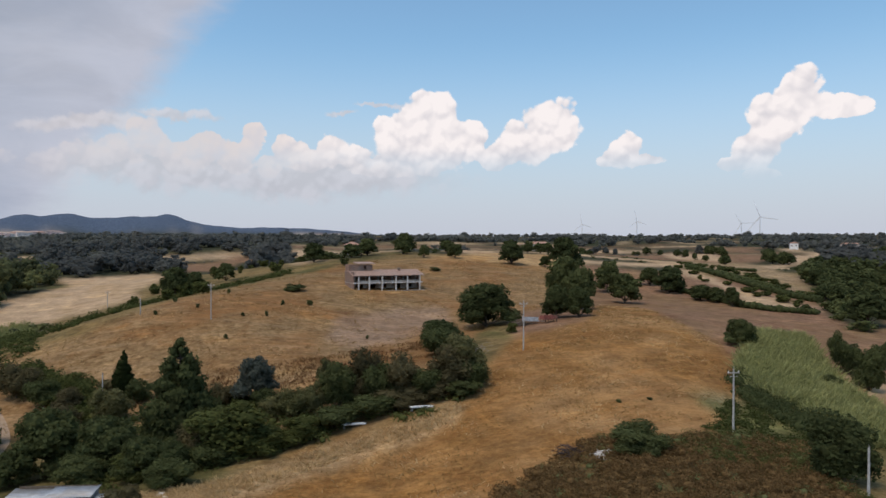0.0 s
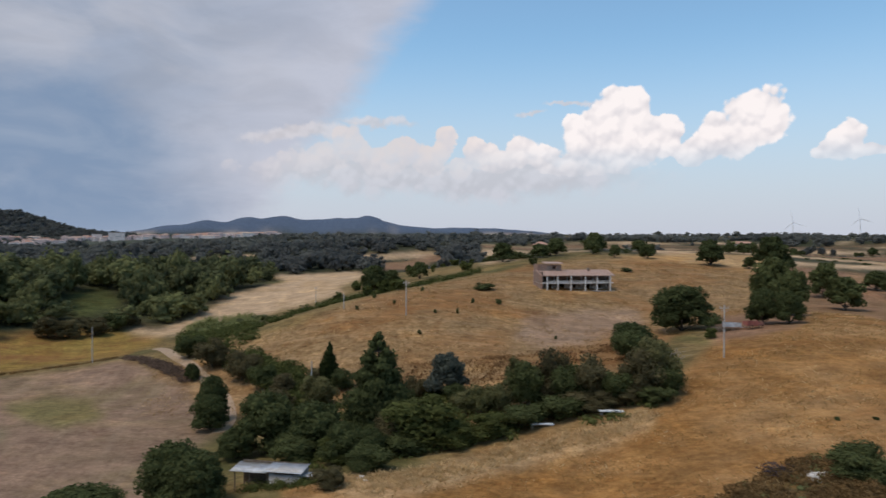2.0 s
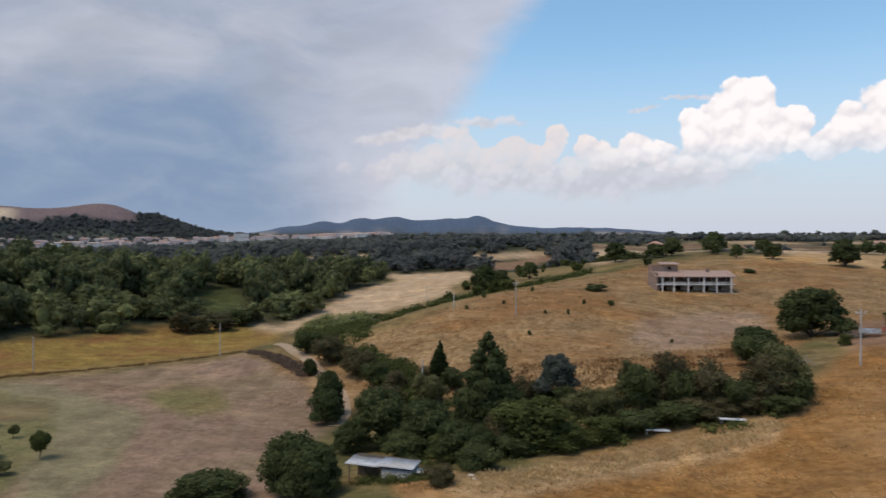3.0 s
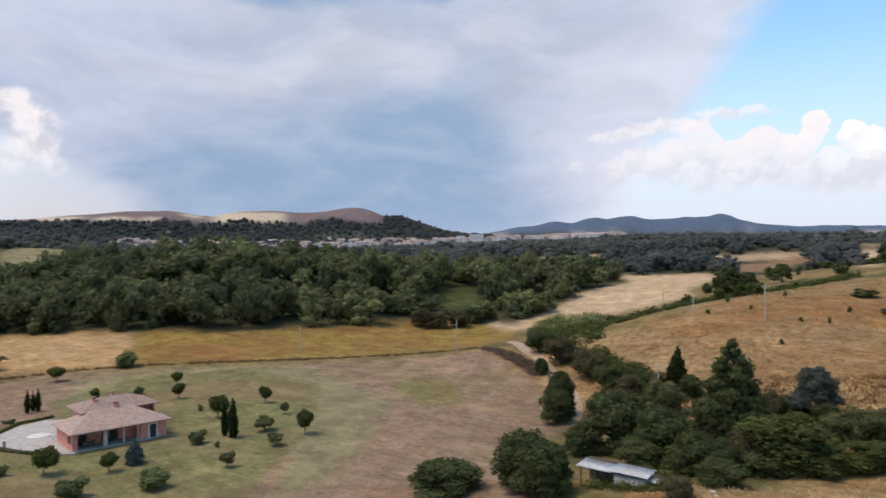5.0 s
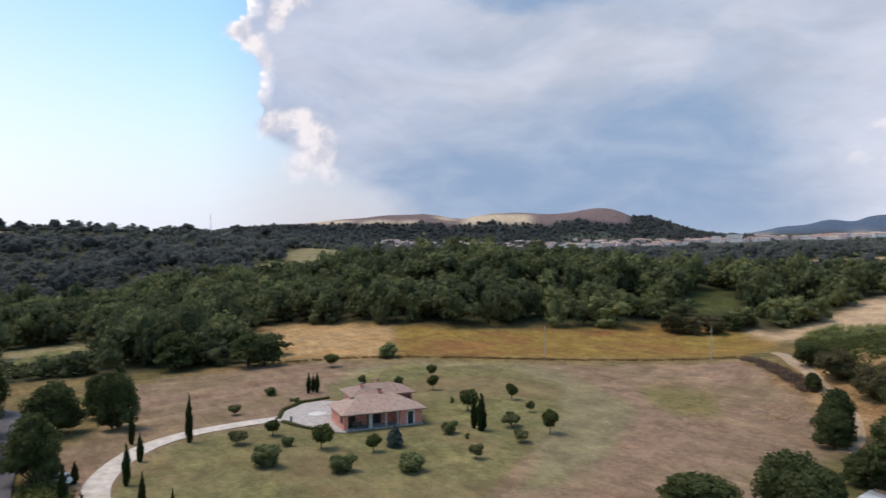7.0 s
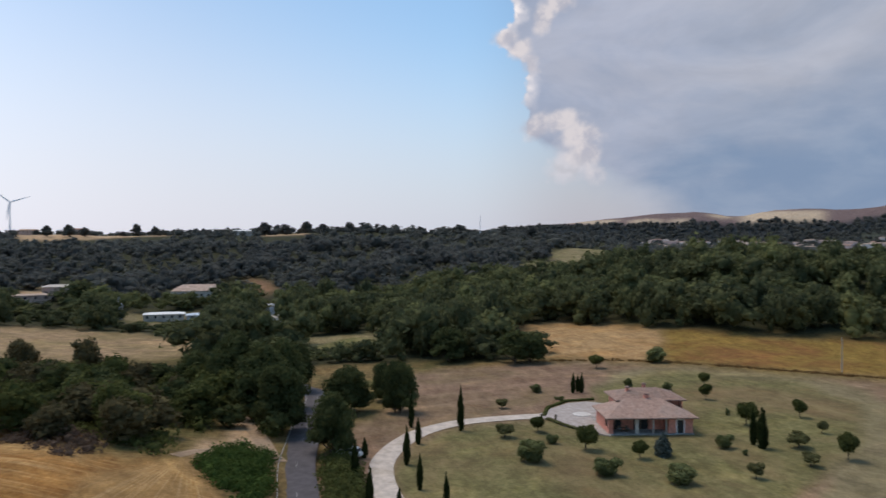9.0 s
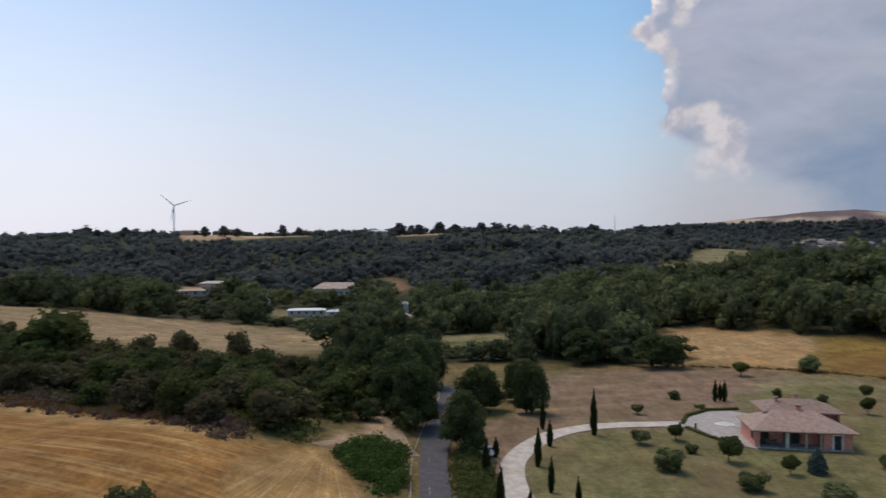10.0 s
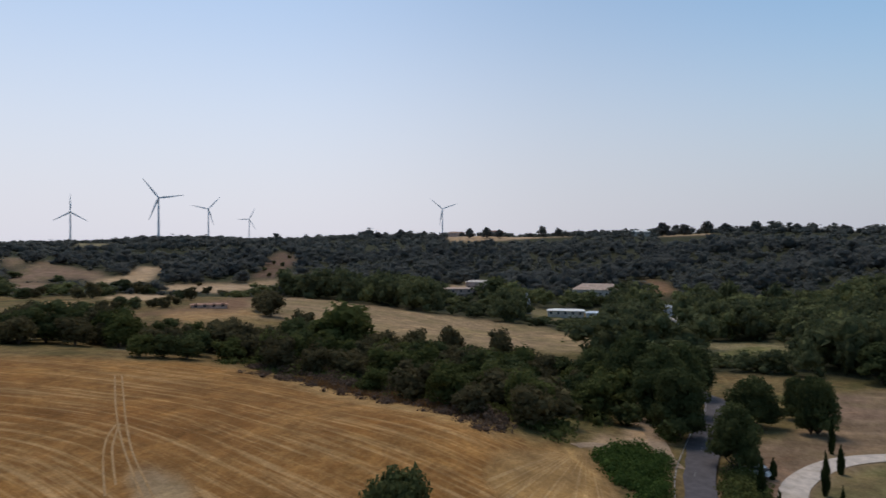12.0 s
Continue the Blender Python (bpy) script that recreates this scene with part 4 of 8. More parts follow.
road = ribbon("road", ROAD, 5.4, 0.22, ASPHALT, "grey asphalt country road that bends into the trees", "road")
for (x0, y0), (x1, y1) in zip(ROAD, ROAD[1:]):
    long = math.hypot(x1 - x0, y1 - y0)
    for k in range(int(long / 7.5)):
        a, b = k * 7.5 / long, (k * 7.5 + 3.0) / long
        ribbon("centre_dash", [(x0 + (x1 - x0) * a, y0 + (y1 - y0) * a), (x0 + (x1 - x0) * b, y0 + (y1 - y0) * b)], 0.10, 0.235, PAINT_WORN, "", "", road)
ribbon("edge_line", ROAD, 0.10, 0.215, PAINT_WORN, "", "", road, side=2.4)
ribbon("edge_line", ROAD, 0.10, 0.215, PAINT_WORN, "", "", road, side=-2.4)
ribbon("field_track", TRACK, 2.8, 0.10, DIRT, "pale dirt track beside the bramble patch", "track")
ribbon("field_track", TRACK_B, 1.8, 0.06, DIRT, "pale dirt track at the corner of the stubble", "track")
ribbon("valley_path", VALLEY_PATH, 2.6, 0.12, DIRT, "pale dirt path below the hill", "path")
for line in WHEEL_MARKS:
    ribbon("wheel_track", line, 0.26, 0.07, STRAW, "pale wheel track pressed into the stubble", "track")
ribbon("driveway", DRIVE, 3.6, 0.14, GRAVEL, "pale gravel driveway curving up to the villa", "driveway")
# where the plants stand: x, y, height, width
CYPRESS = [(-97.0, 8.5, 5.1, 1.1), (-105.7, 10.7, 3.1, 1.0), (-86.6, 9.4, 4.8, 1.0), (-101.3, 16.4, 5.9, 1.1), (-111.1, 19.9, 4.3, 1.0), (-121.6, 20.5, 5.6, 1.0), (-90.6, 16.4, 4.8, 0.9), (-83.4, 18.4, 4.3, 0.8), (-117.7, 28.5, 7.9, 1.2), (-85.3, 12.9, 2.3, 0.7), (-143.3, 59.9, 4.6, 1.1), (-142.9, 61.7, 4.6, 1.0), (-144.3, 61.4, 3.9, 0.9), (-99.2, 72.2, 6.0, 1.2), (-97.1, 72.3, 6.5, 1.8)]
LAWN_BUSH = [(-98.9, 34.7, 2.9, 4.4), (-90.5, 42.6, 2.8, 4.0), (-85.1, 50.9, 2.5, 3.9), (-106.9, 41.0, 1.8, 1.9), (-146.4, 52.6, 1.7, 2.7), (-136.5, 54.4, 0.9, 1.1), (-137.6, 53.9, 0.8, 1.0), (-176.1, 97.5, 3.7, 5.2), (-117.5, 80.0, 1.2, 0.9), (-94.6, 67.4, 0.8, 0.8), (-98.6, 66.5, 2.5, 2.6), (-142.2, 81.7, 1.8, 2.4), (-145.8, 74.3, 2.0, 2.1)]
OLIVE = [(-111.9, 34.6, 2.4, 3.0), (-96.1, 78.1, 2.8, 3.5), (-87.8, 73.3, 2.1, 2.7), (-84.8, 62.2, 2.3, 2.3), (-132.7, 40.5, 2.0, 2.4), (-102.7, 88.0, 2.4, 1.6)]
LAWN_TREE = [(-114.0, 41.2, 2.7, 2.7), (-102.4, 44.9, 3.8, 3.4), (-96.5, 51.0, 2.8, 2.3), (-110.5, 79.0, 4.0, 3.7), (-89.0, 80.7, 4.2, 2.9), (-113.2, 92.1, 3.3, 2.3), (-143.8, 92.0, 3.2, 2.4), (-131.0, 84.1, 3.2, 2.4), (-172.7, 78.7, 3.6, 3.7)]
BLUE_SPRUCE = [(-97.0, 55.1, 3.7, 3.1)]
OAK = [(-107.2, 6.0, 10.2, 8.0), (-133.7, 19.4, 10.9, 5.4), (-135.9, 10.3, 9.5, 9.9), (-119.5, -2.0, 12.5, 10.4), (-131.6, -5.2, 14.4, 11.8), (-143.0, -10.8, 15.9, 12.8), (-140.1, -1.7, 14.5, 10.3), (-188.1, 61.2, 9.9, 11.9), (-187.0, 65.4, 8.7, 9.5), (-197.1, 44.1, 10.4, 13.9), (-160.7, 0.6, 11.6, 10.5), (-161.3, -14.6, 8.3, 10.4), (-153.3, -19.9, 10.9, 8.6), (-133.7, 20.4, 10.4, 7.6), (-146.0, 18.9, 8.5, 6.5), (-47.8, -20.4, 11.3, 8.2), (-44.5, 76.8, 8.0, 9.3), (-53.7, 72.1, 4.0, 10.6), (-60.5, 118.1, 9.1, 6.6), (-42.4, 99.2, 9.9, 10.2), (-33.2, 94.9, 8.1, 9.2), (-34.6, 90.6, 4.1, 7.3), (-45.7, 96.3, 5.1, 6.3), (28.4, 164.0, 11.1, 16.7)]
OAK_B = [(15.4, 141.7, 6.0, 10.4), (-77.7, 142.3, 4.0, 3.8), (60.0, 206.4, 14.4, 13.7), (55.8, 176.4, 11.4, 8.8), (44.2, 159.0, 8.3, 8.2), (49.2, 157.5, 7.2, 7.2), (77.4, 203.2, 9.7, 11.1), (82.5, 232.5, 11.6, 9.7), (106.5, 236.4, 9.9, 12.3), (106.6, 254.0, 7.0, 9.6), (109.0, 218.6, 5.5, 8.3), (112.2, 204.7, 6.6, 5.6), (112.7, 215.3, 5.3, 7.3), (73.4, 131.2, 5.8, 7.4), (62.7, 297.6, 9.7, 13.4), (76.7, 293.8, 5.1, 5.8), (83.7, 288.1, 15.0, 14.3), (40.2, 313.5, 6.8, 7.6), (26.3, 315.0, 6.1, 5.6), (-6.3, 329.9, 7.1, 11.1), (-1.6, 345.0, 5.1, 8.3), (19.9, 359.5, 10.4, 13.0), (1.1, 340.0, 8.8, 10.9), (-23.6, 329.2, 9.5, 11.0)]
OAK_C = [(-65.3, 251.7, 11.3, 10.8), (-61.3, 262.9, 8.2, 7.2), (-56.4, 294.6, 8.1, 8.8), (-26.9, 88.2, 5.6, 6.5), (-23.5, 88.7, 4.2, 5.8), (-40.0, 74.2, 6.9, 8.4), (-58.4, 113.2, 6.5, 7.2)]
SLIM_CYPRESS = [(-43.1, 131.2, 8.9, 4.1)]
PINE = [(-27.0, 106.7, 14.9, 11.7)]
CEDAR = [(-17.9, 119.1, 7.9, 7.9)]
GREY_SHRUB = [(-10.7, 107.3, 4.5, 5.5), (-7.7, 106.6, 5.1, 4.8), (-13.4, 108.0, 3.9, 4.5), (15.9, 112.6, 7.7, 8.3), (-6.1, 116.3, 6.0, 4.7), (-42.1, 122.0, 6.2, 7.4)]
GREEN_SHRUB = [(-17.1, 93.9, 6.4, 13.2), (-21.8, 94.1, 4.3, 6.1), (14.5, 132.7, 5.6, 8.2), (-4.0, 108.4, 6.9, 6.6), (-0.3, 109.0, 7.9, 6.6), (2.6, 107.1, 6.9, 6.4), (5.8, 108.0, 6.5, 7.3), (13.0, 108.7, 6.5, 7.2), (16.9, 108.4, 4.5, 5.0), (8.9, 106.8, 5.3, 5.9), (-13.1, 93.3, 3.2, 6.7), (-8.9, 96.2, 3.3, 6.8), (-4.5, 100.4, 3.4, 7.8), (0.9, 103.3, 3.4, 7.9), (5.7, 104.7, 2.8, 7.1), (-18.6, 90.2, 3.0, 6.6), (10.5, 106.9, 2.3, 7.1), (14.6, 105.9, 2.2, 6.2), (-86.6, 157.2, 6.0, 7.3), (-76.1, 148.6, 5.9, 8.2), (-65.2, 140.3, 5.9, 7.7), (-58.2, 134.8, 5.2, 6.2), (-52.4, 131.1, 3.9, 5.7), (-27.3, 88.0, 3.3, 6.6)]
GREEN_SHRUB_B = [(-22.4, 82.8, 3.1, 6.2), (-48.8, 119.4, 4.6, 7.4), (-24.8, 75.7, 2.2, 4.1), (30.7, 145.4, 2.1, 2.8), (-23.7, 119.4, 3.8, 4.6), (-20.7, 119.6, 3.2, 4.4), (-40, 129.7, 4, 4.8), (-15.8, 114.7, 3, 4.2), (-45, 133.1, 3.6, 5), (-25.6, 117.1, 3.4, 4)]
DARK_BUSH = [(46.7, 64.2, 6.2, 7.6), (30.2, 75.0, 3.1, 7.5), (76.4, 108.0, 2.3, 3.8), (88.2, 119.9, 6.2, 5.5), (84.8, 109.9, 6.7, 5.8), (91.9, 128.2, 5.3, 3.4), (99.0, 124.8, 5.4, 4.4), (128.2, 192.6, 2.5, 4.2)]
HILL_SHRUB = [(-14.8, 191.4, 1.7, 2.1), (-21.1, 212.6, 2.2, 8.4), (-23.7, 173.8, 1.6, 1.1), (-29.8, 155.5, 1.2, 1.1), (-38.1, 202.7, 1.6, 1.3), (-8.4, 295.3, 3.5, 4.7), (-21.5, 187.7, 1.5, 1.2), (-29.0, 171.9, 1.1, 1.1), (-41.1, 178.9, 1.2, 1.1), (0.5, 160.8, 1.0, 1.0), (27.0, 271.0, 1.8, 5.5), (40.4, 96.1, 0.4, 1.0), (35.6, 95.6, 0.4, 1.0), (-49.8, 174.2, 1.3, 1.2), (-49.5, 190.6, 1.5, 1.5), (-65.9, 150.9, 1.7, 1.6)]
HEDGE_SHRUB = [(-28.7, 438.0, 1.6, 1.9), (-56.4, 239.7, 4.1, 5.2), (-64.0, 407.3, 3.4, 3.9), (-60.6, 440.1, 2.6, 3.4), (-73.2, 469.1, 1.7, 2.5), (-37.7, 302.1, 4.1, 6.1), (-71.9, 312.1, 1.9, 1.8), (-57.1, 527.6, 4.2, 4.8), (-95.0, 496.5, 2.3, 2.6), (-65.4, 207.4, 3.5, 3.5), (-40.8, 601.8, 3.0, 3.8), (-79.8, 460.4, 3.7, 3.3), (-72.0, 512.8, 3.9, 4.6), (-38.9, 549.6, 2.8, 3.5), (-60.7, 520.8, 2.3, 3.4), (-24.5, 349.6, 2.1, 2.6), (-56.3, 233.5, 2.0, 2.5), (-49.3, 352.3, 4.2, 6.0), (-44.9, 257.1, 1.9, 2.4), (-82.1, 515.2, 4.2, 4.3), (-32.9, 430.8, 2.7, 3.6), (-45.4, 620.2, 3.7, 4.3), (-86.7, 304.0, 3.4, 4.4), (-55.2, 563.4, 2.6, 3.3)]
HEDGE_SHRUB_B = [(-79.2, 420.5, 3.2, 4.3), (-39.1, 337.6, 3.0, 3.3), (-46.9, 478.9, 2.8, 4.1), (-40.1, 410.2, 2.1, 2.0), (-49.9, 257.8, 1.5, 2.2), (-55.0, 223.6, 4.5, 4.7), (-56.3, 416.4, 2.3, 2.3), (-31.0, 349.5, 3.3, 3.9), (-80.0, 512.6, 4.0, 4.1), (-64.2, 343.3, 4.1, 4.9), (-19.4, 349.2, 3.9, 5.4), (-67.6, 328.1, 4.2, 5.1), (-56.3, 208.6, 3.3, 4.1), (-50.6, 597.1, 2.1, 2.5), (-49.2, 513.8, 4.3, 6.2), (-56.2, 325.6, 1.6, 2.0), (-75.1, 433.0, 2.5, 2.4), (-70.3, 455.1, 1.9, 2.6), (-47.5, 213.8, 4.4, 5.3), (-59.6, 347.7, 2.7, 3.2), (-83.1, 405.3, 4.0, 5.4), (-62.8, 477.0, 1.7, 1.7), (-69.0, 257.3, 4.1, 4.9), (-85.0, 296.1, 3.5, 4.7)]
HEDGE_SHRUB_C = [(-68.4, 270.4, 3.4, 4.6), (-51.5, 604.4, 3.1, 3.3), (-86.8, 359.6, 2.1, 3.1), (-40.1, 579.9, 1.5, 2.0), (-51.4, 578.3, 4.1, 4.3), (-93.0, 440.8, 1.6, 1.9), (-82.6, 525.1, 2.5, 2.9), (-61.8, 562.4, 2.8, 4.1), (-77.2, 478.8, 1.9, 2.7), (-62.7, 289.2, 1.6, 2.4), (-37.1, 309.4, 2.5, 3.3), (-65.6, 523.9, 1.5, 1.8), (-55.0, 532.6, 3.5, 4.5), (-53.2, 239.9, 3.9, 3.9), (-59.4, 574.3, 2.7, 3.4), (-49.0, 617.5, 1.6, 2.2), (-31.5, 486.7, 2.7, 2.9), (-49.4, 476.2, 2.2, 2.8), (-50.5, 428.7, 1.6, 1.7), (-40.3, 316.8, 2.4, 2.5), (-40.0, 453.4, 3.7, 4.6), (-30.0, 390.1, 4.2, 5.6), (139.3, 242.1, 1.6, 3.0), (135.6, 230.7, 1.4, 2.7)]
HEDGE_SHRUB_D = [(145.9, 298.8, 1.8, 3.9), (139.3, 244.9, 1.3, 2.5), (134.8, 206.7, 1.1, 1.4), (142.1, 285.2, 1.1, 1.4), (153.6, 330.5, 1.9, 3.2), (141.9, 262.4, 1.6, 2.8), (138.8, 278.8, 1.2, 1.6), (137.4, 271.4, 1.2, 2.7), (137.6, 297.3, 1.4, 2.4), (139.5, 213.4, 1.3, 2.8), (140.9, 223.7, 1.8, 3.1), (140.9, 233.8, 1.6, 2.7), (141.5, 244.4, 1.7, 3.2), (137.7, 218.5, 1.7, 3.9), (183.0, 393.8, 1.1, 2.5), (180.8, 384.6, 1.0, 2.7), (183.3, 368.1, 1.4, 2.1), (176.9, 370.3, 1.9, 3.9), (180.5, 366.9, 1.4, 3.2), (179.9, 367.5, 1.1, 3.4), (180.5, 359.7, 1.7, 4.6), (180.2, 366.2, 1.1, 2.5), (177.0, 354.5, 1.6, 4.0), (180.0, 348.0, 1.6, 2.5)]
HEDGE_SHRUB_E = [(180.7, 340.3, 1.8, 3.7), (177.6, 326.7, 1.9, 4.7), (176.6, 326.8, 1.6, 4.5), (174.2, 313.8, 1.3, 2.8), (173.4, 311.6, 1.4, 2.4), (174.3, 301.6, 1.9, 3.9), (175.2, 301.4, 1.6, 3.7), (170.7, 296.3, 1.9, 4.1), (169.4, 290.5, 1.6, 4.2), (166.6, 282.8, 1.7, 2.8), (165.9, 280.5, 1.5, 4.5), (167.3, 278.9, 1.5, 3.7), (168.6, 273.3, 1.0, 2.4), (166.1, 270.1, 2.0, 3.3), (167.4, 262.0, 1.0, 1.9), (163.5, 259.3, 1.8, 3.4), (155.0, 249.0, 1.7, 4.3), (157.9, 240.4, 1.4, 3.3), (162.0, 233.9, 1.6, 4.6), (160.3, 233.9, 1.9, 5.3)]
THICKET_TREE = [(-114.0, -130.9, 8.4, 9.5), (-117.5, -141.3, 8.4, 7.8), (-123.1, -125.3, 6.9, 5.9), (-130.9, -145.5, 7.3, 6.0), (-120.5, -117.5, 6.9, 6.0), (-113.0, -142.1, 6.9, 6.0), (-115.6, -148.4, 5.0, 4.8), (-123.3, -142.8, 6.7, 6.8), (-109.8, -138.4, 5.5, 5.5), (-129.9, -132.6, 6.2, 5.2), (-112.0, -150.7, 6.6, 7.1), (-114.6, -123.6, 6.2, 6.7), (-128.8, -137.5, 8.2, 6.6), (-142.8, -140.4, 5.9, 5.4), (-123.0, -139.4, 7.4, 7.3), (-99.4, -132.9, 7.3, 6.0), (-121.7, -122.4, 6.1, 5.3), (-124.5, -119.7, 8.0, 8.6), (-106.8, -130.2, 6.2, 7.2), (-122.9, -136.3, 5.5, 4.5), (-115.8, -145.4, 6.5, 6.9), (-126.3, -127.8, 8.8, 8.8), (-134.4, -141.9, 5.5, 5.8), (-140.3, -136.8, 5.1, 5.7)]
THICKET_TREE_B = [(-111.6, -136.4, 6.3, 5.3), (-106.6, -135.0, 5.6, 6.3), (-150.3, -107.3, 4.8, 5.8), (-164.1, -67.1, 5.6, 6.8), (-159.9, -93.6, 4.5, 5.1), (-154.7, -21.1, 7.0, 6.4), (-141.0, -35.6, 7.2, 8.2), (-136.1, -14.0, 7.5, 7.6), (-161.7, -86.0, 5.5, 6.4), (-136.4, -59.7, 5.9, 6.7), (-150.1, -80.8, 7.0, 6.7), (-168.9, -60.2, 6.4, 6.9), (-111.4, -22.2, 7.2, 9.1), (-135.2, -104.9, 5.3, 5.5), (-147.1, -16.2, 7.1, 9.1), (-167.8, -98.3, 6.6, 8.3), (-129.0, -57.1, 7.3, 8.0), (-126.4, -49.7, 4.9, 4.6), (-168.3, -45.4, 5.3, 5.2), (-159.4, -69.3, 6.4, 7.3), (-156.9, -84.7, 7.2, 8.5), (-164.9, -43.5, 4.5, 4.7), (-154.8, -97.1, 5.5, 6.1), (-128.4, -81.7, 7.3, 8.4)]
THICKET_TREE_C = [(-125.9, -46.3, 4.8, 4.9), (-125.7, -72.4, 5.8, 5.4), (-147.9, -32.6, 5.3, 6.7), (-145.4, -64.4, 7.2, 8.1), (-149.9, -102.4, 5.7, 5.9), (-151.0, -21.2, 5.9, 6.3), (-124.0, -29.8, 6.1, 7.8), (-154.1, -31.4, 6.5, 6.2), (-126.9, -21.6, 4.2, 4.9), (-118.4, -29.7, 7.4, 8.4), (-140.4, -86.2, 6.9, 6.9), (-125.6, -92.7, 4.5, 5.8), (-127.5, -33.2, 7.0, 7.6), (-153.6, -52.4, 6.8, 7.8), (-125.3, -16.3, 6.6, 7.5), (-130.4, -66.9, 6.2, 8.0), (-152.7, -37.0, 5.2, 6.2), (-137.4, -72.8, 7.3, 6.7), (-163.5, -57.3, 4.5, 4.7), (-132.2, -34.2, 5.8, 6.3), (-112.5, -45.0, 7.3, 7.1), (-131.9, -53.0, 4.7, 4.4), (-143.5, -26.4, 4.2, 4.8), (-123.4, -10.1, 3.7, 4.7)]
THICKET_TREE_D = [(-168.9, -91.1, 6.5, 6.1), (-164.2, -63.1, 6.7, 6.3), (-143.1, -80.5, 5.6, 5.5), (-139.3, -69.5, 4.2, 4.7), (-147.7, -72.8, 7.0, 6.6), (-147.2, -68.5, 4.3, 4.7), (-146.3, -42.5, 7.3, 7.7), (-107.9, -37.2, 7.0, 7.8), (-167.5, -65.9, 5.3, 6.4), (-117.1, -54.8, 4.3, 4.8), (-144.0, -89.6, 3.6, 4.0), (-147.8, -111.0, 7.5, 6.9), (-140.2, -77.2, 3.9, 4.4), (-163.5, -35.1, 7.2, 8.1), (-108.4, -23.4, 7.3, 7.5), (-138.1, -53.5, 7.5, 7.4), (-103.6, -22.5, 6.6, 6.8), (-157.7, -47.0, 6.8, 6.3), (-119.0, -45.0, 4.7, 6.0), (-158.5, -101.7, 6.6, 7.2), (-131.2, -18.1, 5.0, 6.4), (-137.8, -65.7, 4.3, 4.2), (-129.0, -61.8, 3.7, 4.4), (-146.9, -99.5, 7.2, 6.8)]
THICKET_TREE_E = [(-152.0, -86.6, 6.6, 7.9), (-127.8, -41.3, 4.3, 4.8), (-134.4, -31.3, 5.8, 5.3), (-125.0, -79.7, 7.3, 6.9), (-120.5, -33.7, 4.1, 4.8), (-165.8, -80.0, 5.5, 6.7), (-134.7, -20.3, 6.1, 5.7), (-133.0, -90.0, 5.3, 6.9), (-166.2, -32.7, 4.7, 4.6), (-131.7, -93.9, 7.0, 6.6), (-149.7, -36.0, 5.1, 6.7), (-161.3, -49.3, 6.9, 6.6), (-134.5, -57.2, 3.8, 4.2), (-161.7, -26.5, 6.2, 7.6), (-133.9, -40.7, 4.3, 4.6), (-160.7, -64.1, 5.3, 5.4), (-159.0, -30.5, 6.2, 6.9), (-142.7, -45.4, 5.2, 6.2), (-103.0, -31.6, 4.7, 5.4), (-173.4, -72.6, 6.6, 6.9), (-129.6, -24.3, 3.6, 3.3), (-132.2, -87.0, 6.7, 8.2), (-113.3, -25.8, 6.4, 5.8), (-154.9, -56.9, 4.5, 5.8)]
THICKET_TREE_F = [(-164.2, -47.9, 5.7, 6.1), (-173.2, 218.9, 7.6, 9.5), (-167.9, 223.0, 6.7, 9.0), (-164.0, 231.0, 6.8, 8.7), (-162.8, 241.3, 6.0, 8.4), (-163.2, 249.1, 6.6, 8.1), (-200.6, -68.0, 9.0, 7.2), (-196.1, -51.8, 9.8, 7.4), (-194.5, -77.5, 7.2, 6.8), (-154.6, -81.8, 13.5, 15.5), (-194.2, -114.7, 8.9, 7.2), (-245.3, -163.3, 9.2, 10.4), (-235.3, -154.1, 8.8, 8.8), (-149.4, -51.2, 5.1, 5.4), (-168.3, -46.9, 5.7, 6.3), (-155.6, -31.5, 7.8, 7.3), (-147.0, -87.9, 6.2, 6.8), (-160.5, -32.1, 5.8, 6.8), (-157.7, -19.8, 6.0, 6.5), (-171.3, -88.0, 6.9, 8.1), (-136.3, -102.2, 7.8, 8.8), (-155.0, -73.6, 5.2, 5.0), (-163.8, -82.9, 8.4, 7.9), (-168.4, -77.9, 7.7, 9.3)]
THICKET_TREE_G = [(-122.3, -109.9, 5.5, 6), (-115.3, -101.0, 4.6, 5.2), (-126.0, -106.7, 6.2, 6.4), (-118.7, -97.9, 4.8, 5.4), (-125.7, -100.8, 5.2, 6), (-111.1, -103.1, 4.4, 5), (-144.9, -125.2, 5.8, 6.2), (-147.1, -119.7, 5.4, 5.8), (-144.4, -80.9, 5.6, 6.7), (-167.4, -86.0, 7.9, 7.1), (-153.6, -25.2, 5.2, 4.8), (-150.3, -72.9, 5.7, 5.2), (-144.6, -99.2, 5.6, 6.4), (-153.5, -93.0, 8.1, 8.9), (-164.4, -61.1, 6.6, 7.2), (-135.9, -96.9, 7.6, 8.0), (-141.0, -108.0, 5.2, 4.7), (-169.5, -63.4, 5.6, 5.5), (-162.2, -98.7, 8.3, 9.2), (-166.5, -53.2, 7.2, 7.7), (-155.8, -89.5, 7.7, 8.2), (-146.0, -36.2, 8.5, 10.0), (-159.6, -64.3, 5.8, 6.4), (-156.1, -48.6, 7.2, 8.5), (-159.3, -89.1, 7.5, 8.9), (-147.6, -80.9, 6.6, 7.3), (-162.9, -78.0, 5.2, 5.2)]
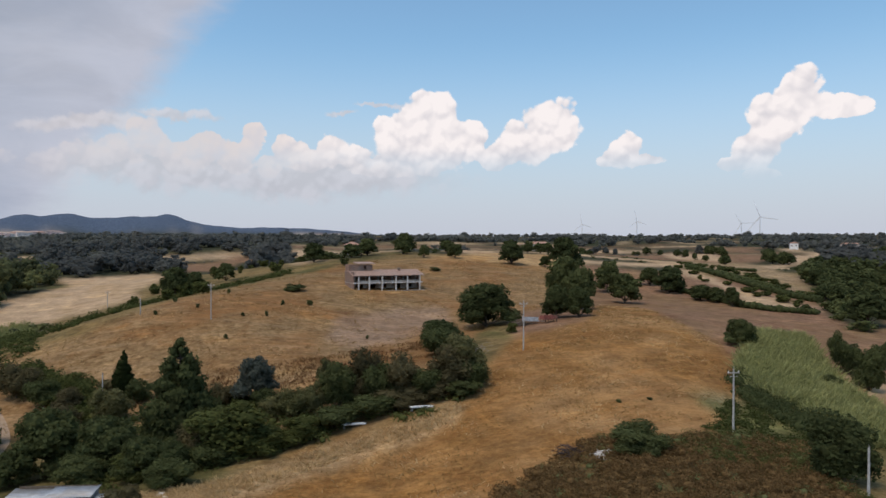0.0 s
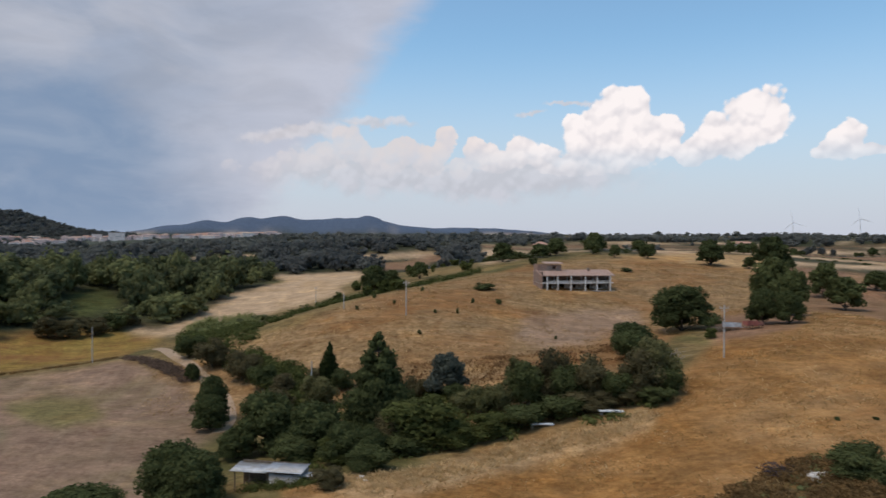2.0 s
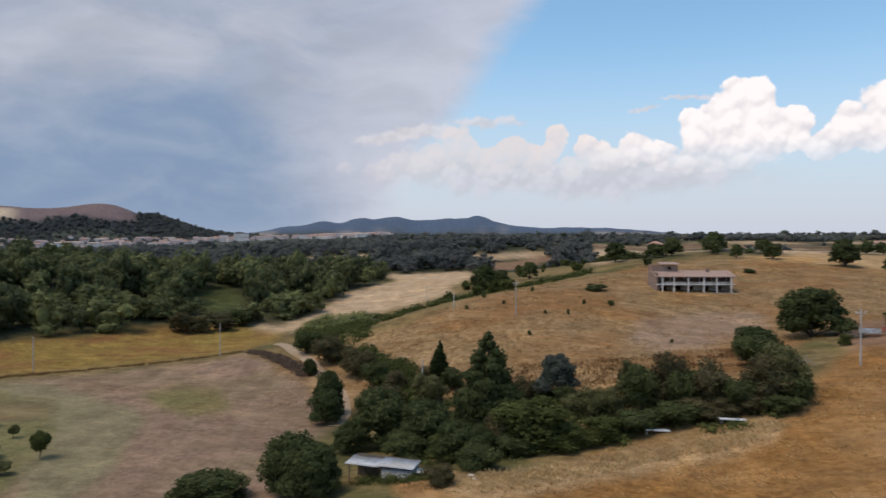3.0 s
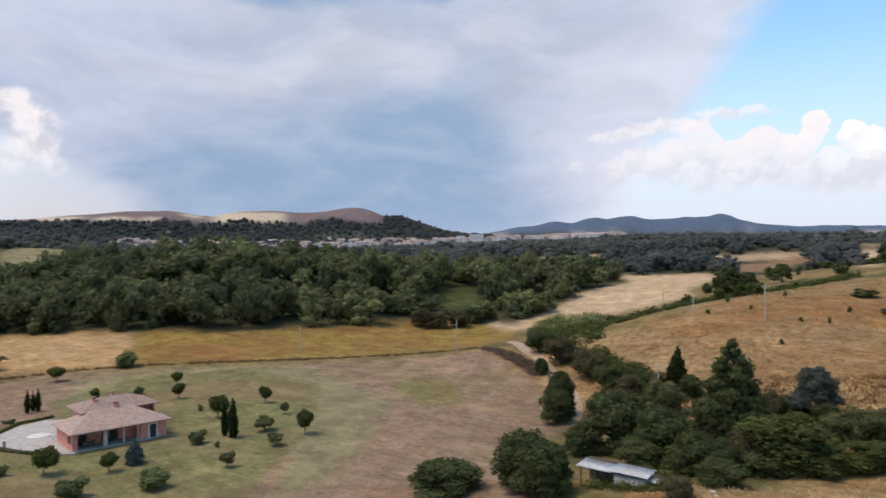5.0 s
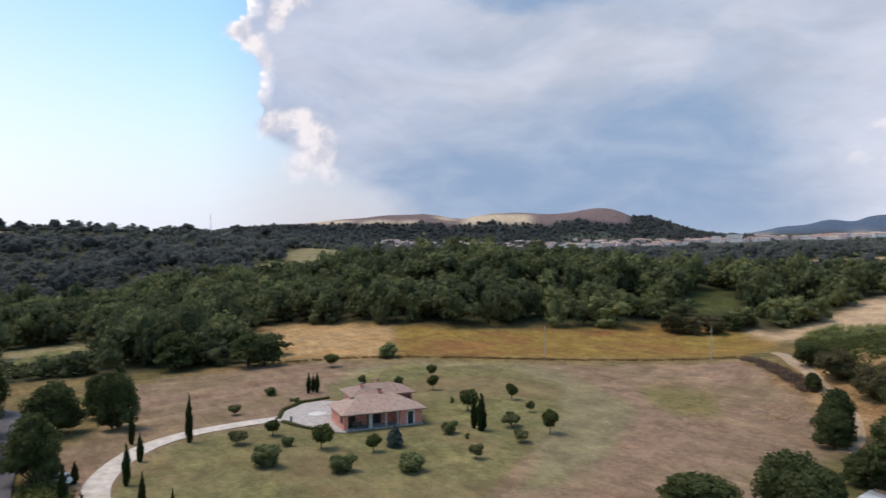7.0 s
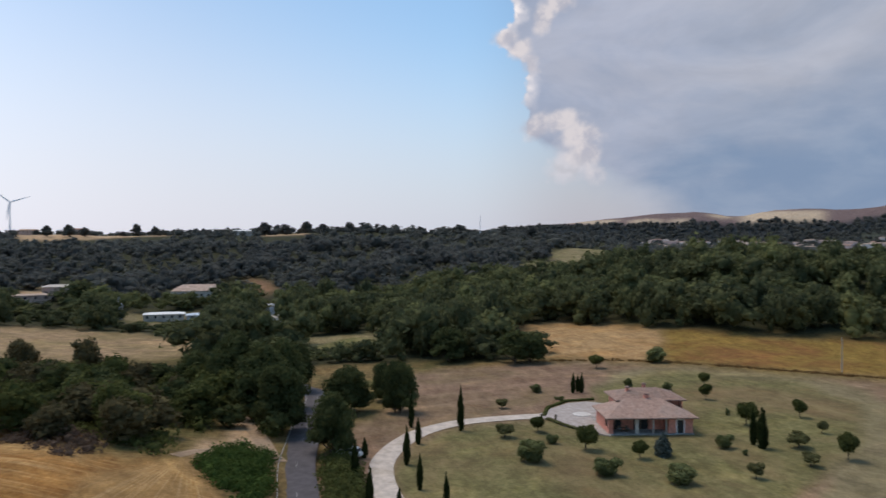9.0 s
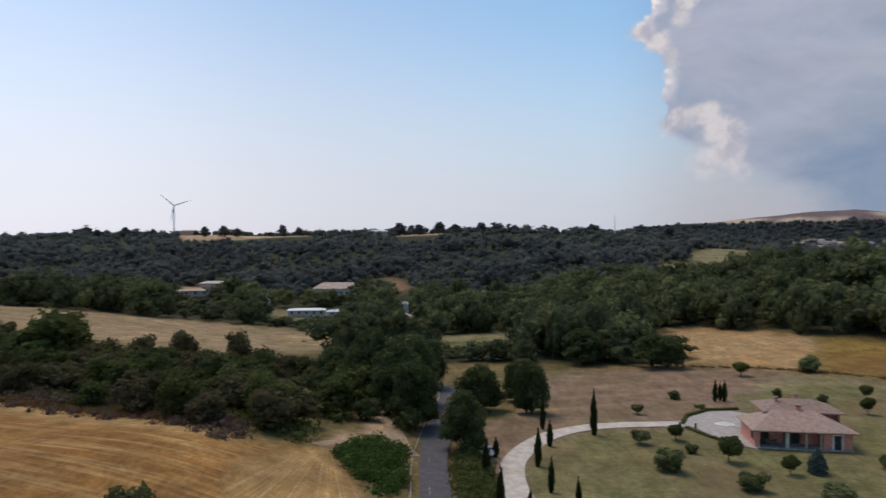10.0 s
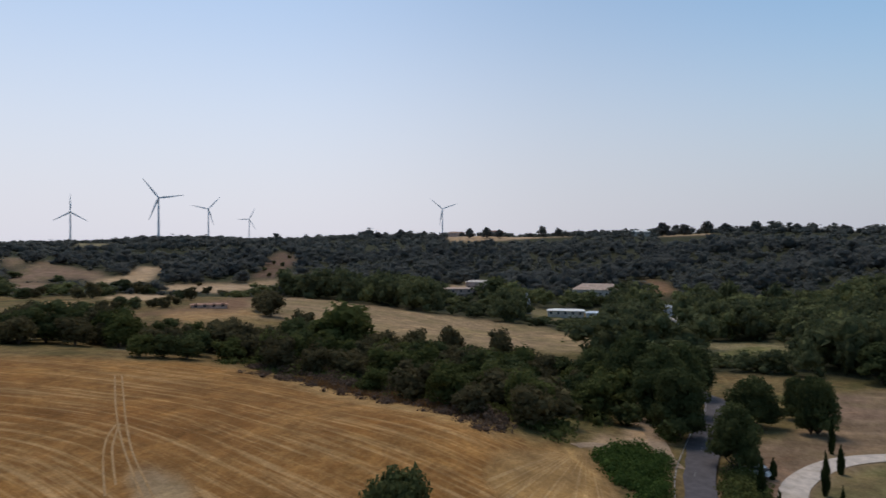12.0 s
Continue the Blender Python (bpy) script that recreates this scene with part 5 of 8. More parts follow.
VALLEY_TREE = [(464.1, 587.3, 6.1, 7.2), (230.8, 324.9, 9.5, 10.4), (156.8, 224.4, 6.0, 5.1), (460.5, 579.4, 8.8, 8.9), (224.9, 301.4, 9.1, 9.8), (177.7, 249.9, 6.8, 6.9), (161.7, 209.4, 9.0, 8.9), (153.5, 201.4, 5.2, 5.0), (249.5, 312.3, 8.7, 9.0), (297.4, 378.5, 9.1, 10.0), (375.9, 480.8, 8.0, 8.8), (201.7, 294.4, 6.2, 5.4), (269.6, 359.0, 5.6, 5.4), (153.4, 214.1, 7.1, 6.4), (198.0, 267.7, 9.0, 8.0), (307.6, 387.7, 5.3, 5.2), (313.0, 409.7, 6.8, 5.6), (332.6, 420.9, 7.3, 7.1), (254.5, 349.4, 9.5, 10.0), (449.2, 560.8, 6.2, 7.3), (278.7, 374.4, 9.2, 10.7), (214.4, 306.9, 6.9, 6.2), (270.7, 377.7, 9.3, 10.5), (277.0, 344.8, 8.3, 6.9)]
VALLEY_TREE_B = [(387.3, 493.4, 7.1, 6.0), (423.8, 527.5, 9.7, 8.8), (152.8, 196.2, 9.3, 10.3), (414.0, 515.2, 7.7, 8.4), (305.5, 393.2, 6.4, 5.3), (407.7, 513.0, 9.1, 8.8), (268.7, 353.8, 5.2, 5.0), (306.5, 408.7, 8.5, 9.4), (284.5, 379.7, 9.0, 7.9), (243.9, 334.6, 5.1, 5.9), (188.2, 252.6, 7.4, 6.6), (277.4, 363.7, 5.6, 6.4), (420.3, 537.7, 5.4, 6.2), (484.5, 612.6, 8.5, 7.5), (130.2, 169.1, 9.4, 11.0), (184.4, 266.3, 5.5, 5.4)]
BELT_TREE = [(-1071.5, -494.3, 15.9, 17.8), (-1087.1, -459.0, 17.4, 19.8), (-1102.1, -421.7, 14.2, 15.1), (-1126.7, -350.6, 17.6, 17.3), (-1135.1, -322.3, 19.4, 21.0), (-1140.5, -302.6, 15.9, 15.9), (-1156.7, -233.2, 19.8, 18.0), (-1161.6, -207.8, 16.9, 14.5), (-1179.2, -42.2, 22.6, 28.2), (-1180.0, -9.7, 18.4, 22.6), (-1179.8, 23.2, 21.0, 24.6), (-1178.9, 51.4, 15.7, 20.8), (-1176.3, 93.9, 17.8, 19.0), (-1170.4, 150.6, 14.5, 17.1), (-1160.9, 211.5, 14.0, 19.0), (-1147.3, 276.0, 18.2, 28.3), (-1127.6, 347.7, 20.2, 22.4), (-1113.3, 391.0, 24.3, 24.1), (-1134.7, -474.5, 8.4, 11.3), (-1135.9, -467.3, 6.9, 12.0), (-1136.1, -462.3, 9.3, 13.7), (-1153.4, -421.2, 7.1, 11.9), (-1159.9, -409.3, 7.8, 12.5), (-1159.2, -406.1, 8.8, 15.5)]
BELT_TREE_B = [(-1192.0, -334.0, 8.7, 13.0), (-1193.8, -320.8, 9.6, 15.2), (-1198.0, -314.1, 8.6, 14.2), (-1207.3, -241.9, 7.7, 8.5), (-1207.3, -241.7, 9.8, 11.3), (-1210.7, -209.5, 7.8, 9.9), (-1221.8, -137.1, 6.5, 8.7), (-1221.2, -111.6, 6.0, 8.6), (-1226.6, -81.5, 8.6, 9.1), (-1222.2, -81.2, 7.2, 8.6), (-1227.3, -36.1, 9.1, 12.9), (-1230.2, -33.6, 8.9, 14.5), (-1230.4, -34.3, 5.6, 6.8), (-1230.4, -25.7, 7.7, 9.3), (-1226.2, 11.8, 8.2, 9.8), (-1225.7, 23.2, 7.6, 7.8), (-1223.5, 53.3, 5.9, 8.4), (-1217.7, 77.1, 10.0, 15.0), (-1209.1, 152.3, 7.1, 9.2), (-1210.8, 168.3, 9.9, 13.7), (-1204.0, 198.9, 7.5, 12.2), (-1202.1, 230.3, 4.5, 6.7), (-1200.6, 271.2, 4.7, 5.6), (-1170.3, 373.9, 6.6, 9.4)]
BELT_TREE_C = [(-1165.9, 401.7, 6.6, 10.2), (-1155.5, 417.7, 7.8, 13.2), (-1153.3, 435.3, 8.5, 11.9), (-1152.7, 452.0, 6.1, 10.9), (-1146.6, 456.4, 8.3, 13.6), (-1140.0, 484.3, 6.8, 7.7), (-833.1, -927.5, 9.9, 12.9), (-836.7, -920.9, 7.5, 8.7), (-836.2, -920.2, 6.6, 8.4), (-840.8, -915.7, 5.2, 6.4), (-884.1, -870.2, 4.7, 6.7), (-881.6, -868.4, 9.9, 14.2), (-888.0, -860.4, 5.5, 8.5), (-898.6, -852.5, 9.0, 10.3), (-900.0, -854.6, 8.4, 9.9), (-917.6, -826.7, 4.9, 7.3), (-938.9, -799.9, 7.2, 12.0), (-988.2, -744.2, 6.4, 9.9), (-1001.7, -729.2, 5.1, 8.3), (-1046.6, -651.2, 8.1, 9.8), (-1047.7, -642.4, 8.0, 13.2), (-1081.6, -588.7, 7.8, 10.3), (-1086.2, -582.9, 5.3, 6.4), (-1082.9, -583.7, 7.0, 9.1)]
BELT_TREE_D = [(-1093.6, -567.7, 7.9, 12.5), (-1111.3, -545.3, 5.6, 9.4), (-1122.1, -524.1, 6.3, 10.3), (-1130.6, -503.1, 5.0, 7.3), (-1146.2, -461.3, 8.2, 10.1), (-1161.6, -415.8, 4.7, 7.6), (-1169.3, -377.7, 8.6, 12.1), (-1192.0, -315.3, 5.9, 8.9), (-1205.4, -264.4, 8.5, 11.4), (-1227.1, -202.2, 7.1, 12.4), (-1221.1, -147.7, 6.0, 8.3), (-1222.7, -115.2, 5.5, 9.2), (-1224.1, -114.9, 10.0, 14.9), (-1221.8, -114.5, 8.3, 13.4), (-1228.1, -80.9, 5.5, 8.0), (-1220.8, -9.6, 9.0, 11.0), (-1222.3, -2.0, 8.9, 9.6), (-1227.7, 97.5, 7.8, 10.6), (253.1, 721.2, 5.8, 6.3), (253.2, 720.6, 7.2, 8.9), (253.1, 714.3, 4.4, 4.1), (251.0, 711.9, 6.1, 7.3), (250.4, 683.3, 6.6, 7.0), (252.2, 638.1, 4.7, 4.8)]
BELT_TREE_E = [(247.6, 617.2, 4.3, 5.4), (247.4, 596.2, 7.7, 9.2), (254.0, 582.4, 5.2, 6.1), (245.1, 531.3, 6.5, 7.1), (248.5, 524.9, 4.9, 5.9), (248.7, 523.6, 7.0, 6.4), (237.2, 484.6, 5.5, 5.1), (237.8, 470.1, 5.4, 6.3), (230.4, 429.9, 6.9, 7.2), (230.8, 429.1, 7.4, 8.1), (317.8, 641.7, 7.4, 7.3), (312.7, 630.2, 9.5, 9.6), (312.7, 611.8, 9.0, 9.2), (314.2, 610.4, 7.1, 7.0), (305.3, 597.9, 6.7, 7.6), (300.5, 567.4, 7.3, 8.5), (293.5, 565.1, 8.3, 9.6), (286.6, 538.8, 8.5, 7.8), (286.3, 536.6, 6.7, 7.9), (288.4, 475.2, 10.9, 12.9), (282.8, 461.2, 9.5, 9.6), (288.6, 451.5, 9.2, 10.5), (284.1, 451.5, 7.7, 8.5), (286.2, 453.7, 10.2, 10.0)]
BELT_TREE_F = [(309.9, 449.9, 6.7, 7.6), (315.2, 451.3, 8.0, 9.2), (322.2, 454.3, 7.2, 7.9), (349.8, 473.9, 8.8, 9.2), (393.2, 520.1, 6.6, 6.7), (405.3, 533.0, 8.0, 9.2), (423.6, 551.8, 6.5, 6.2), (426.3, 549.9, 7.2, 7.5), (441.1, 563.6, 6.0, 6.5), (446.5, 571.5, 8.9, 9.6), (471.5, 599.1, 6.4, 7.3), (471.4, 598.6, 6.8, 8.0), (487.2, 617.4, 6.9, 6.6), (494.9, 624.8, 6.6, 7.7), (193.1, 288.0, 7.3, 7.8), (194.6, 282.9, 7.0, 8.3), (188.6, 275.3, 9.0, 10.7), (189.0, 274.5, 6.0, 7.0), (189.6, 257.3, 5.9, 6.9), (188.0, 252.6, 8.5, 10.1), (185.6, 253.5, 5.2, 5.8), (188.8, 254.2, 5.9, 5.7), (189.5, 253.1, 7.9, 7.5), (193.9, 251.3, 8.3, 8.1)]
DALE_BUSH = [(-278.0, -336.0, 5.4, 10.5), (-284.2, -334.4, 6.2, 10.6), (-307.9, -352.2, 6.5, 10.5), (-319.2, -354.8, 5.9, 9.2), (-283.3, -303.2, 6.5, 8.7), (-290.0, -299.9, 9.2, 10.1), (-331.6, -335.0, 8.1, 9.9), (-353.3, -346.7, 6.9, 8.8), (-354.7, -340.3, 8.4, 10.3), (-356.1, -333.5, 7.6, 10.2), (-357.6, -326.7, 6.7, 9.4), (-357.1, -320.1, 4.7, 7.0), (-410.8, -505.4, 5.7, 12.6), (-410.2, -457.7, 5.0, 9.9), (-261.9, -219.4, 4.9, 6.6), (-264.0, -215.5, 6.5, 7.7), (-389.5, -305.0, 5.3, 7.2), (-436.2, -348.8, 3.2, 5.4), (-222.6, -215.5, 5.0, 7.0), (-222.1, -208.5, 4.4, 6.9), (-228.1, -205.0, 4.0, 6.4), (-229.7, -200.3, 4.9, 6.9), (-241.2, -204.4, 3.6, 5.1), (-218.7, -214.6, 3.5, 4.9), (-196.2, -220.4, 5.7, 8.1), (-203.4, -217.2, 4.8, 7.2), (-202.2, -238.5, 4.5, 6.5), (-211.1, -214.7, 4.4, 6.3), (-387.7, -290.6, 3.6, 7.8), (-388.4, -280.1, 3.6, 8.5), (-408.3, -283.0, 3.3, 8.0), (-546.2, -364.8, 3.7, 5.3), (-599.6, -389.4, 3.4, 5.2), (-585.8, -370.9, 3.8, 5.6), (-515.7, -339.9, 3.5, 5.0), (-681.7, -422.9, 3.7, 5.8)]
BELT_TREE_G = [(201.9, 251.5, 8.9, 8.3), (200.0, 256.1, 8.4, 9.3), (18.2, 335.4, 7.3, 9.1), (39.7, 338.9, 6.7, 9.3), (79.1, 380.0, 7.6, 10.3), (94.7, 400.8, 6.5, 6.4), (94.2, 401.5, 6.3, 6.4), (102.5, 403.7, 6.7, 8.8), (110.2, 415.6, 6.9, 7.9), (109.1, 420.8, 6.4, 6.5), (108.9, 418.4, 5.6, 6.1), (157.4, 538.7, 6.2, 8.3), (163.7, 541.6, 8.0, 7.4), (181.4, 577.2, 4.2, 5.3), (187.3, 590.7, 7.9, 7.6), (197.0, 620.8, 4.2, 4.1), (213.1, 654.6, 7.3, 9.0), (220.3, 667.4, 7.3, 8.9), (226.2, 685.9, 7.1, 6.5), (241.1, 715.7, 7.4, 9.2), (244.4, 728.3, 6.8, 7.5), (256.3, 749.1, 7.5, 6.8)]

# ---------------------------------------------------------------- plants


def part(name, mesh, material, parent, label=""):
    """One mesh object under a thing or under a part of it."""
    if isinstance(mesh, bmesh.types.BMesh):
        me = bpy.data.meshes.new(name)
        mesh.to_mesh(me)
        mesh.free()
        mesh = me
    if material:
        mesh.materials.append(material)
    ob = new(name, mesh)
    ob.parent = parent
    return tagged(ob, label)


def leaf_cloud(rng, lumps, count, size, flat=0.0, low=-0.5, stray=0.6):
    """Leaves (small three-cornered blades) in the skin of some oval lumps. Lumps: centre and radii."""
    lumps = np.array(lumps, float)
    share = lumps[:, 3] * lumps[:, 5] + lumps[:, 3] * lumps[:, 4]
    pick = rng.choice(len(lumps), count, p=share / share.sum())
    way = rng.normal(size=(count * 2, 3))
    way /= np.linalg.norm(way, axis=1)[:, None]
    way = way[way[:, 2] > low][:count]
    while len(way) < count:
        way = np.concatenate([way, way])[:count]
    clump = 0.80 + 0.30 * rng.random((count, 1)) ** 1.5 + 0.12 * np.sin(7 * way[:, :1] + 5 * way[:, 1:2] + pick[:, None] * 2) * np.cos(6 * way[:, 2:])
    spot = lumps[pick, :3] + lumps[pick, 3:] * way * clump
    face = way + stray * rng.normal(size=(count, 3))
    face[:, 2] += flat
    face /= np.linalg.norm(face, axis=1)[:, None]
    side = np.cross(face, rng.normal(size=(count, 3)))
    side /= np.linalg.norm(side, axis=1)[:, None]
    up = np.cross(face, side)
    s = size * (0.5 + 1.1 * rng.random((count, 1)) ** 1.5)
    verts = np.stack([spot - side * s * 0.5 - up * s * 0.3, spot + side * s * 0.5 - up * s * 0.3, spot + up * s * 0.6 + face * s * 0.1], 1).reshape(-1, 3)
    return verts, np.arange(count * 3).reshape(-1, 3)


def ico(level):
    bm = bmesh.new()
    bmesh.ops.create_icosphere(bm, subdivisions=level, radius=1.0)
    verts = np.array([v.co[:] for v in bm.verts])
    faces = np.array([[v.index for v in f.verts] for f in bm.faces])
    bm.free()
    return verts, faces


ICO_ROUGH, ICO_FINE = ico(1), ico(2)


def cores(rng, lumps, shrink=0.86, ball=None):
    """The dense inner masses of a crown, knobbly."""
    bv, bf = ball or ICO_FINE
    vs, fs, base = [], [], 0
    for l in np.array(lumps, float):
        knob = 1 + 0.13 * np.sin(5 * bv[:, 0] + rng.random() * 6) * np.cos(4 * bv[:, 1] + rng.random() * 6) + 0.10 * rng.normal(size=len(bv))
        vs.append(l[:3] + l[3:] * bv * knob[:, None] * shrink)
        fs.append(bf + base)
        base += len(bv)
    return np.concatenate(vs), np.concatenate(fs)


def join(*pieces):
    vs, fs, base = [], [], 0
    for v, f in pieces:
        vs.append(v)
        fs.append(np.asarray(f) + base)
        base += len(v)
    return np.concatenate(vs), np.concatenate(fs)


def limb_mesh(name, limbs, sides=7):
    """Tapered limbs: rows of (points, first radius, last radius)."""
    verts, faces = [], []
    for points, r0, r1 in limbs:
        start = len(verts)
        n = len(points)
        for k, p in enumerate(points):
            p = Vector(p)
            way = (Vector(points[min(k + 1, n - 1)]) - Vector(points[max(k - 1, 0)])).normalized()
            s = way.orthogonal().normalized()
            u = way.cross(s)
            r = r0 + (r1 - r0) * k / (n - 1)
            for j in range(sides):
                a = 2 * math.pi * j / sides
                verts.append(p + (s * math.cos(a) + u * math.sin(a)) * r)
        for k in range(n - 1):
            for j in range(sides):
                b = start + k * sides
                c = (j + 1) % sides
                faces.append((b + j, b + c, b + sides + c, b + sides + j))
    return mesh_from(name, [v[:] for v in verts], faces, True)


def broadleaf(rng, leaves, size, stem=0.10, lumps_count=13, spread=1.0, ball=None):
    """Crown and trunk of a tree one metre high and one metre wide."""
    lumps = []
    for k in range(lumps_count):
        a = 2.4 * k + rng.random() * 0.9
        t = (k + 0.5) / lumps_count
        z = stem + (1 - stem) * (0.12 + 0.72 * t)
        out = 0.29 * spread * math.sqrt(max(0.02, 1 - t ** 2.2)) * rng.uniform(0.7, 1.15)
        r = rng.uniform(0.11, 0.23)
        out = out * 1.1
        lumps.append((out * math.cos(a), out * math.sin(a), z, r, r, r * rng.uniform(0.6, 1.0)))
    lumps.append((0, 0, stem + (1 - stem) * 0.46, 0.33, 0.33, (1 - stem) * 0.37))
    crown = join(cores(rng, lumps, 0.70, ball), leaf_cloud(rng, lumps, leaves, size))
    limbs = [([(0, 0, -0.05), (0.01, 0.0, stem * 0.6), (0.0, 0.01, stem + 0.25)], 0.035, 0.018)]
    for l in lumps[:5]:
        limbs.append(([(0, 0, stem * 0.75), (l[0] * 0.5, l[1] * 0.5, (stem + l[2]) * 0.5), (l[0], l[1], l[2])], 0.018, 0.005))
    return mesh_from("crown", *crown), limb_mesh("trunk", limbs)


def roundhead(rng, leaves, size):
    """A small round-headed tree on a thin stem, one metre high and wide."""
    lumps = [(0, 0, 0.58, 0.36, 0.36, 0.32)]
    for k in range(7):
        a, e = 2.4 * k + rng.random(), rng.uniform(-0.6, 0.9)
        r = rng.uniform(0.14, 0.23)
        lumps.append((0.31 * math.cos(a) * math.cos(e), 0.31 * math.sin(a) * math.cos(e), 0.60 + 0.27 * math.sin(e), r, r, r * 0.85))
    crown = join(cores(rng, lumps, 0.78), leaf_cloud(rng, lumps, leaves, size, low=-0.9))
    return mesh_from("crown", *crown), limb_mesh("trunk", [([(0, 0, -0.05), (0.01, 0, 0.2), (0, 0.01, 0.6)], 0.03, 0.015)])


def bushy(rng, leaves, size, lumps_count=7, ball=None):
    """A shrub one metre high and wide, leafy to the ground."""
    lumps = []
    for k in range(lumps_count):
        a = 2.4 * k + rng.random()
        out = 0.34 * math.sqrt((k + 0.3) / lumps_count) * rng.uniform(0.8, 1.1)
        r = rng.uniform(0.10, 0.24)
        lumps.append((out * math.cos(a), out * math.sin(a), rng.uniform(0.25, 0.86) * (1.2 - out), r, r, r * rng.uniform(0.9, 1.3)))
    lumps.append((0, 0, 0.38, 0.34, 0.34, 0.36))
    crown = join(cores(rng, lumps, 0.68, ball), leaf_cloud(rng, lumps, leaves, size, low=-0.8))
    trunk = limb_mesh("stem", [([(0, 0, -0.08), (0.02, 0, 0.2), (0, 0, 0.45)], 0.03, 0.012), ([(0, 0, 0.0), (0.12, 0.05, 0.3), (0.2, 0.1, 0.5)], 0.02, 0.006), ([(0, 0, 0.0), (-0.1, 0.1, 0.3), (-0.2, 0.1, 0.5)], 0.02, 0.006)])
    return mesh_from("crown", *crown), trunk


def spindle(rng, leaves, size):
    """A cypress one metre high and one metre wide: a tight flame of foliage."""
    lumps = []
    for k in range(11):
        t = k / 10
        r = 0.5 * math.sin(math.pi * min(1, (t + 0.10) / 1.1) ** 0.75) ** 0.8
        r = max(0.07, r)
        lumps.append((rng.normal() * 0.03, rng.normal() * 0.03, 0.05 + 0.90 * t, r * 0.92, r * 0.92, 0.085))
    crown = join(cores(rng, lumps, 0.9), leaf_cloud(rng, lumps, leaves, size, low=-0.9))
    return mesh_from("crown", *crown), limb_mesh("trunk", [([(0, 0, -0.03), (0, 0, 0.1), (0, 0, 0.5)], 0.09, 0.03)])


def tiers(rng, leaves, size, levels=11, droop=0.10, top=0.10):
    """A conifer one metre high and wide: whorls of boughs that shorten upwards."""
    lumps, limbs = [], [([(0, 0, -0.03), (0, 0, 0.5), (0, 0, 0.97)], 0.03, 0.006)]
    for k in range(levels):
        t = k / (levels - 1)
        z = 0.10 + 0.85 * t
        reach = (0.46 * (1 - t ** 2.1) ** 0.85 + top * 0.2 + 0.03) * rng.uniform(0.88, 1.05)
        boughs = max(4, int(9 * (1 - t) + 3))
        for b in range(boughs):
            a = 2 * math.pi * (b + rng.random() * 0.5) / boughs + k
            r = reach * rng.uniform(0.75, 1.08)
            dz = -droop * r + rng.normal() * 0.012
            lumps.append((0.62 * r * math.cos(a), 0.62 * r * math.sin(a), z + dz, max(0.05, 0.44 * r), max(0.05, 0.44 * r), 0.052))
            limbs.append(([(0, 0, z - 0.02), (0.5 * r * math.cos(a), 0.5 * r * math.sin(a), z + dz * 0.6), (0.95 * r * math.cos(a), 0.95 * r * math.sin(a), z + dz)], 0.009, 0.002))
    crown = join(cores(rng, lumps, 0.8, ICO_ROUGH), leaf_cloud(rng, lumps, leaves, size, low=-0.8))
    return mesh_from("crown", *crown), limb_mesh("trunk", limbs, 5)


KINDS = {}


def plant(kind, x, y, tall, wide, label, category, group="", variants=3, make=None, leaf=None, stem_name="trunk", name=None):
    """Stand one plant on the land; the first of each kind is built, the rest are copies of it at their own size."""
    rng = random.Random(f"{kind}{x}{y}")
    made = KINDS.setdefault(kind, [])
    m = pose(x, y, height(x, y) - 0.05, 0, 0, rng.uniform(0, 360)) @ Matrix.Diagonal((wide, wide * rng.uniform(0.9, 1.1), tall, 1))
    if len(made) < variants:
        thing = new(name or kind)
        crown, trunk = make(np.random.default_rng(len(made) * 7 + len(kind)))
        part("crown", crown, leaf, thing)
        part(stem_name, trunk, BARK, thing)
        made.append(thing)
        thing.matrix_basis = m
    else:
        thing = copy_thing(made[rng.randrange(len(made))], Matrix.Identity(4))
        thing.matrix_basis = m
    return tagged(thing, label, category, group)


for x, y, tall, wide in OAK + OAK_B + OAK_C:
    near = math.hypot(x, y) < 175
    plant("oak" if near else "far_oak", x, y, tall, wide, "dense dark green broadleaf tree on dry ground" if near else "dark green broadleaf tree on the far slope", "tree", "field trees",
          3, (lambda r: broadleaf(r, 7200, 0.040, 0.04, 22, 1.0, ICO_ROUGH)) if near else (lambda r: broadleaf(r, 2000, 0.075, 0.08, 14, 1.0, ICO_ROUGH)), LEAF_DARK, name="broadleaf_tree")
for x, y, tall, wide in CYPRESS:
    plant("cypress", x, y, tall, wide * 1.05, "slender dark green cypress by the driveway" if x < -75 else "slender dark cypress", "cypress tree", "garden cypresses", 2, lambda r: spindle(r, 900, 0.13), LEAF_CYPRESS)
for x, y, tall, wide in SLIM_CYPRESS:
    plant("broad_cypress", x, y, tall, wide, "tall dark cypress in the wooded hollow", "cypress tree", "", 1, lambda r: spindle(r, 2600, 0.07), LEAF_CYPRESS, name="cypress")
for x, y, tall, wide in PINE:
    plant("pine", x, y, tall, wide, "broad dark conifer with layered drooping boughs", "conifer tree", "", 1, lambda r: tiers(r, 14000, 0.040, 14), LEAF_DARK)
for x, y, tall, wide in CEDAR:
    plant("cedar", x, y, tall, wide, "grey-green cedar with a soft uneven crown", "cedar tree", "", 1, lambda r: broadleaf(r, 6500, 0.042, 0.06, 18, 1.0, ICO_ROUGH), LEAF_CEDAR)
for x, y, tall, wide in BLUE_SPRUCE:
    plant("blue_spruce", x, y, tall, wide, "small blue spruce on the lawn before the villa", "spruce tree", "", 1, lambda r: tiers(r, 3500, 0.07, 11), LEAF_BLUE)
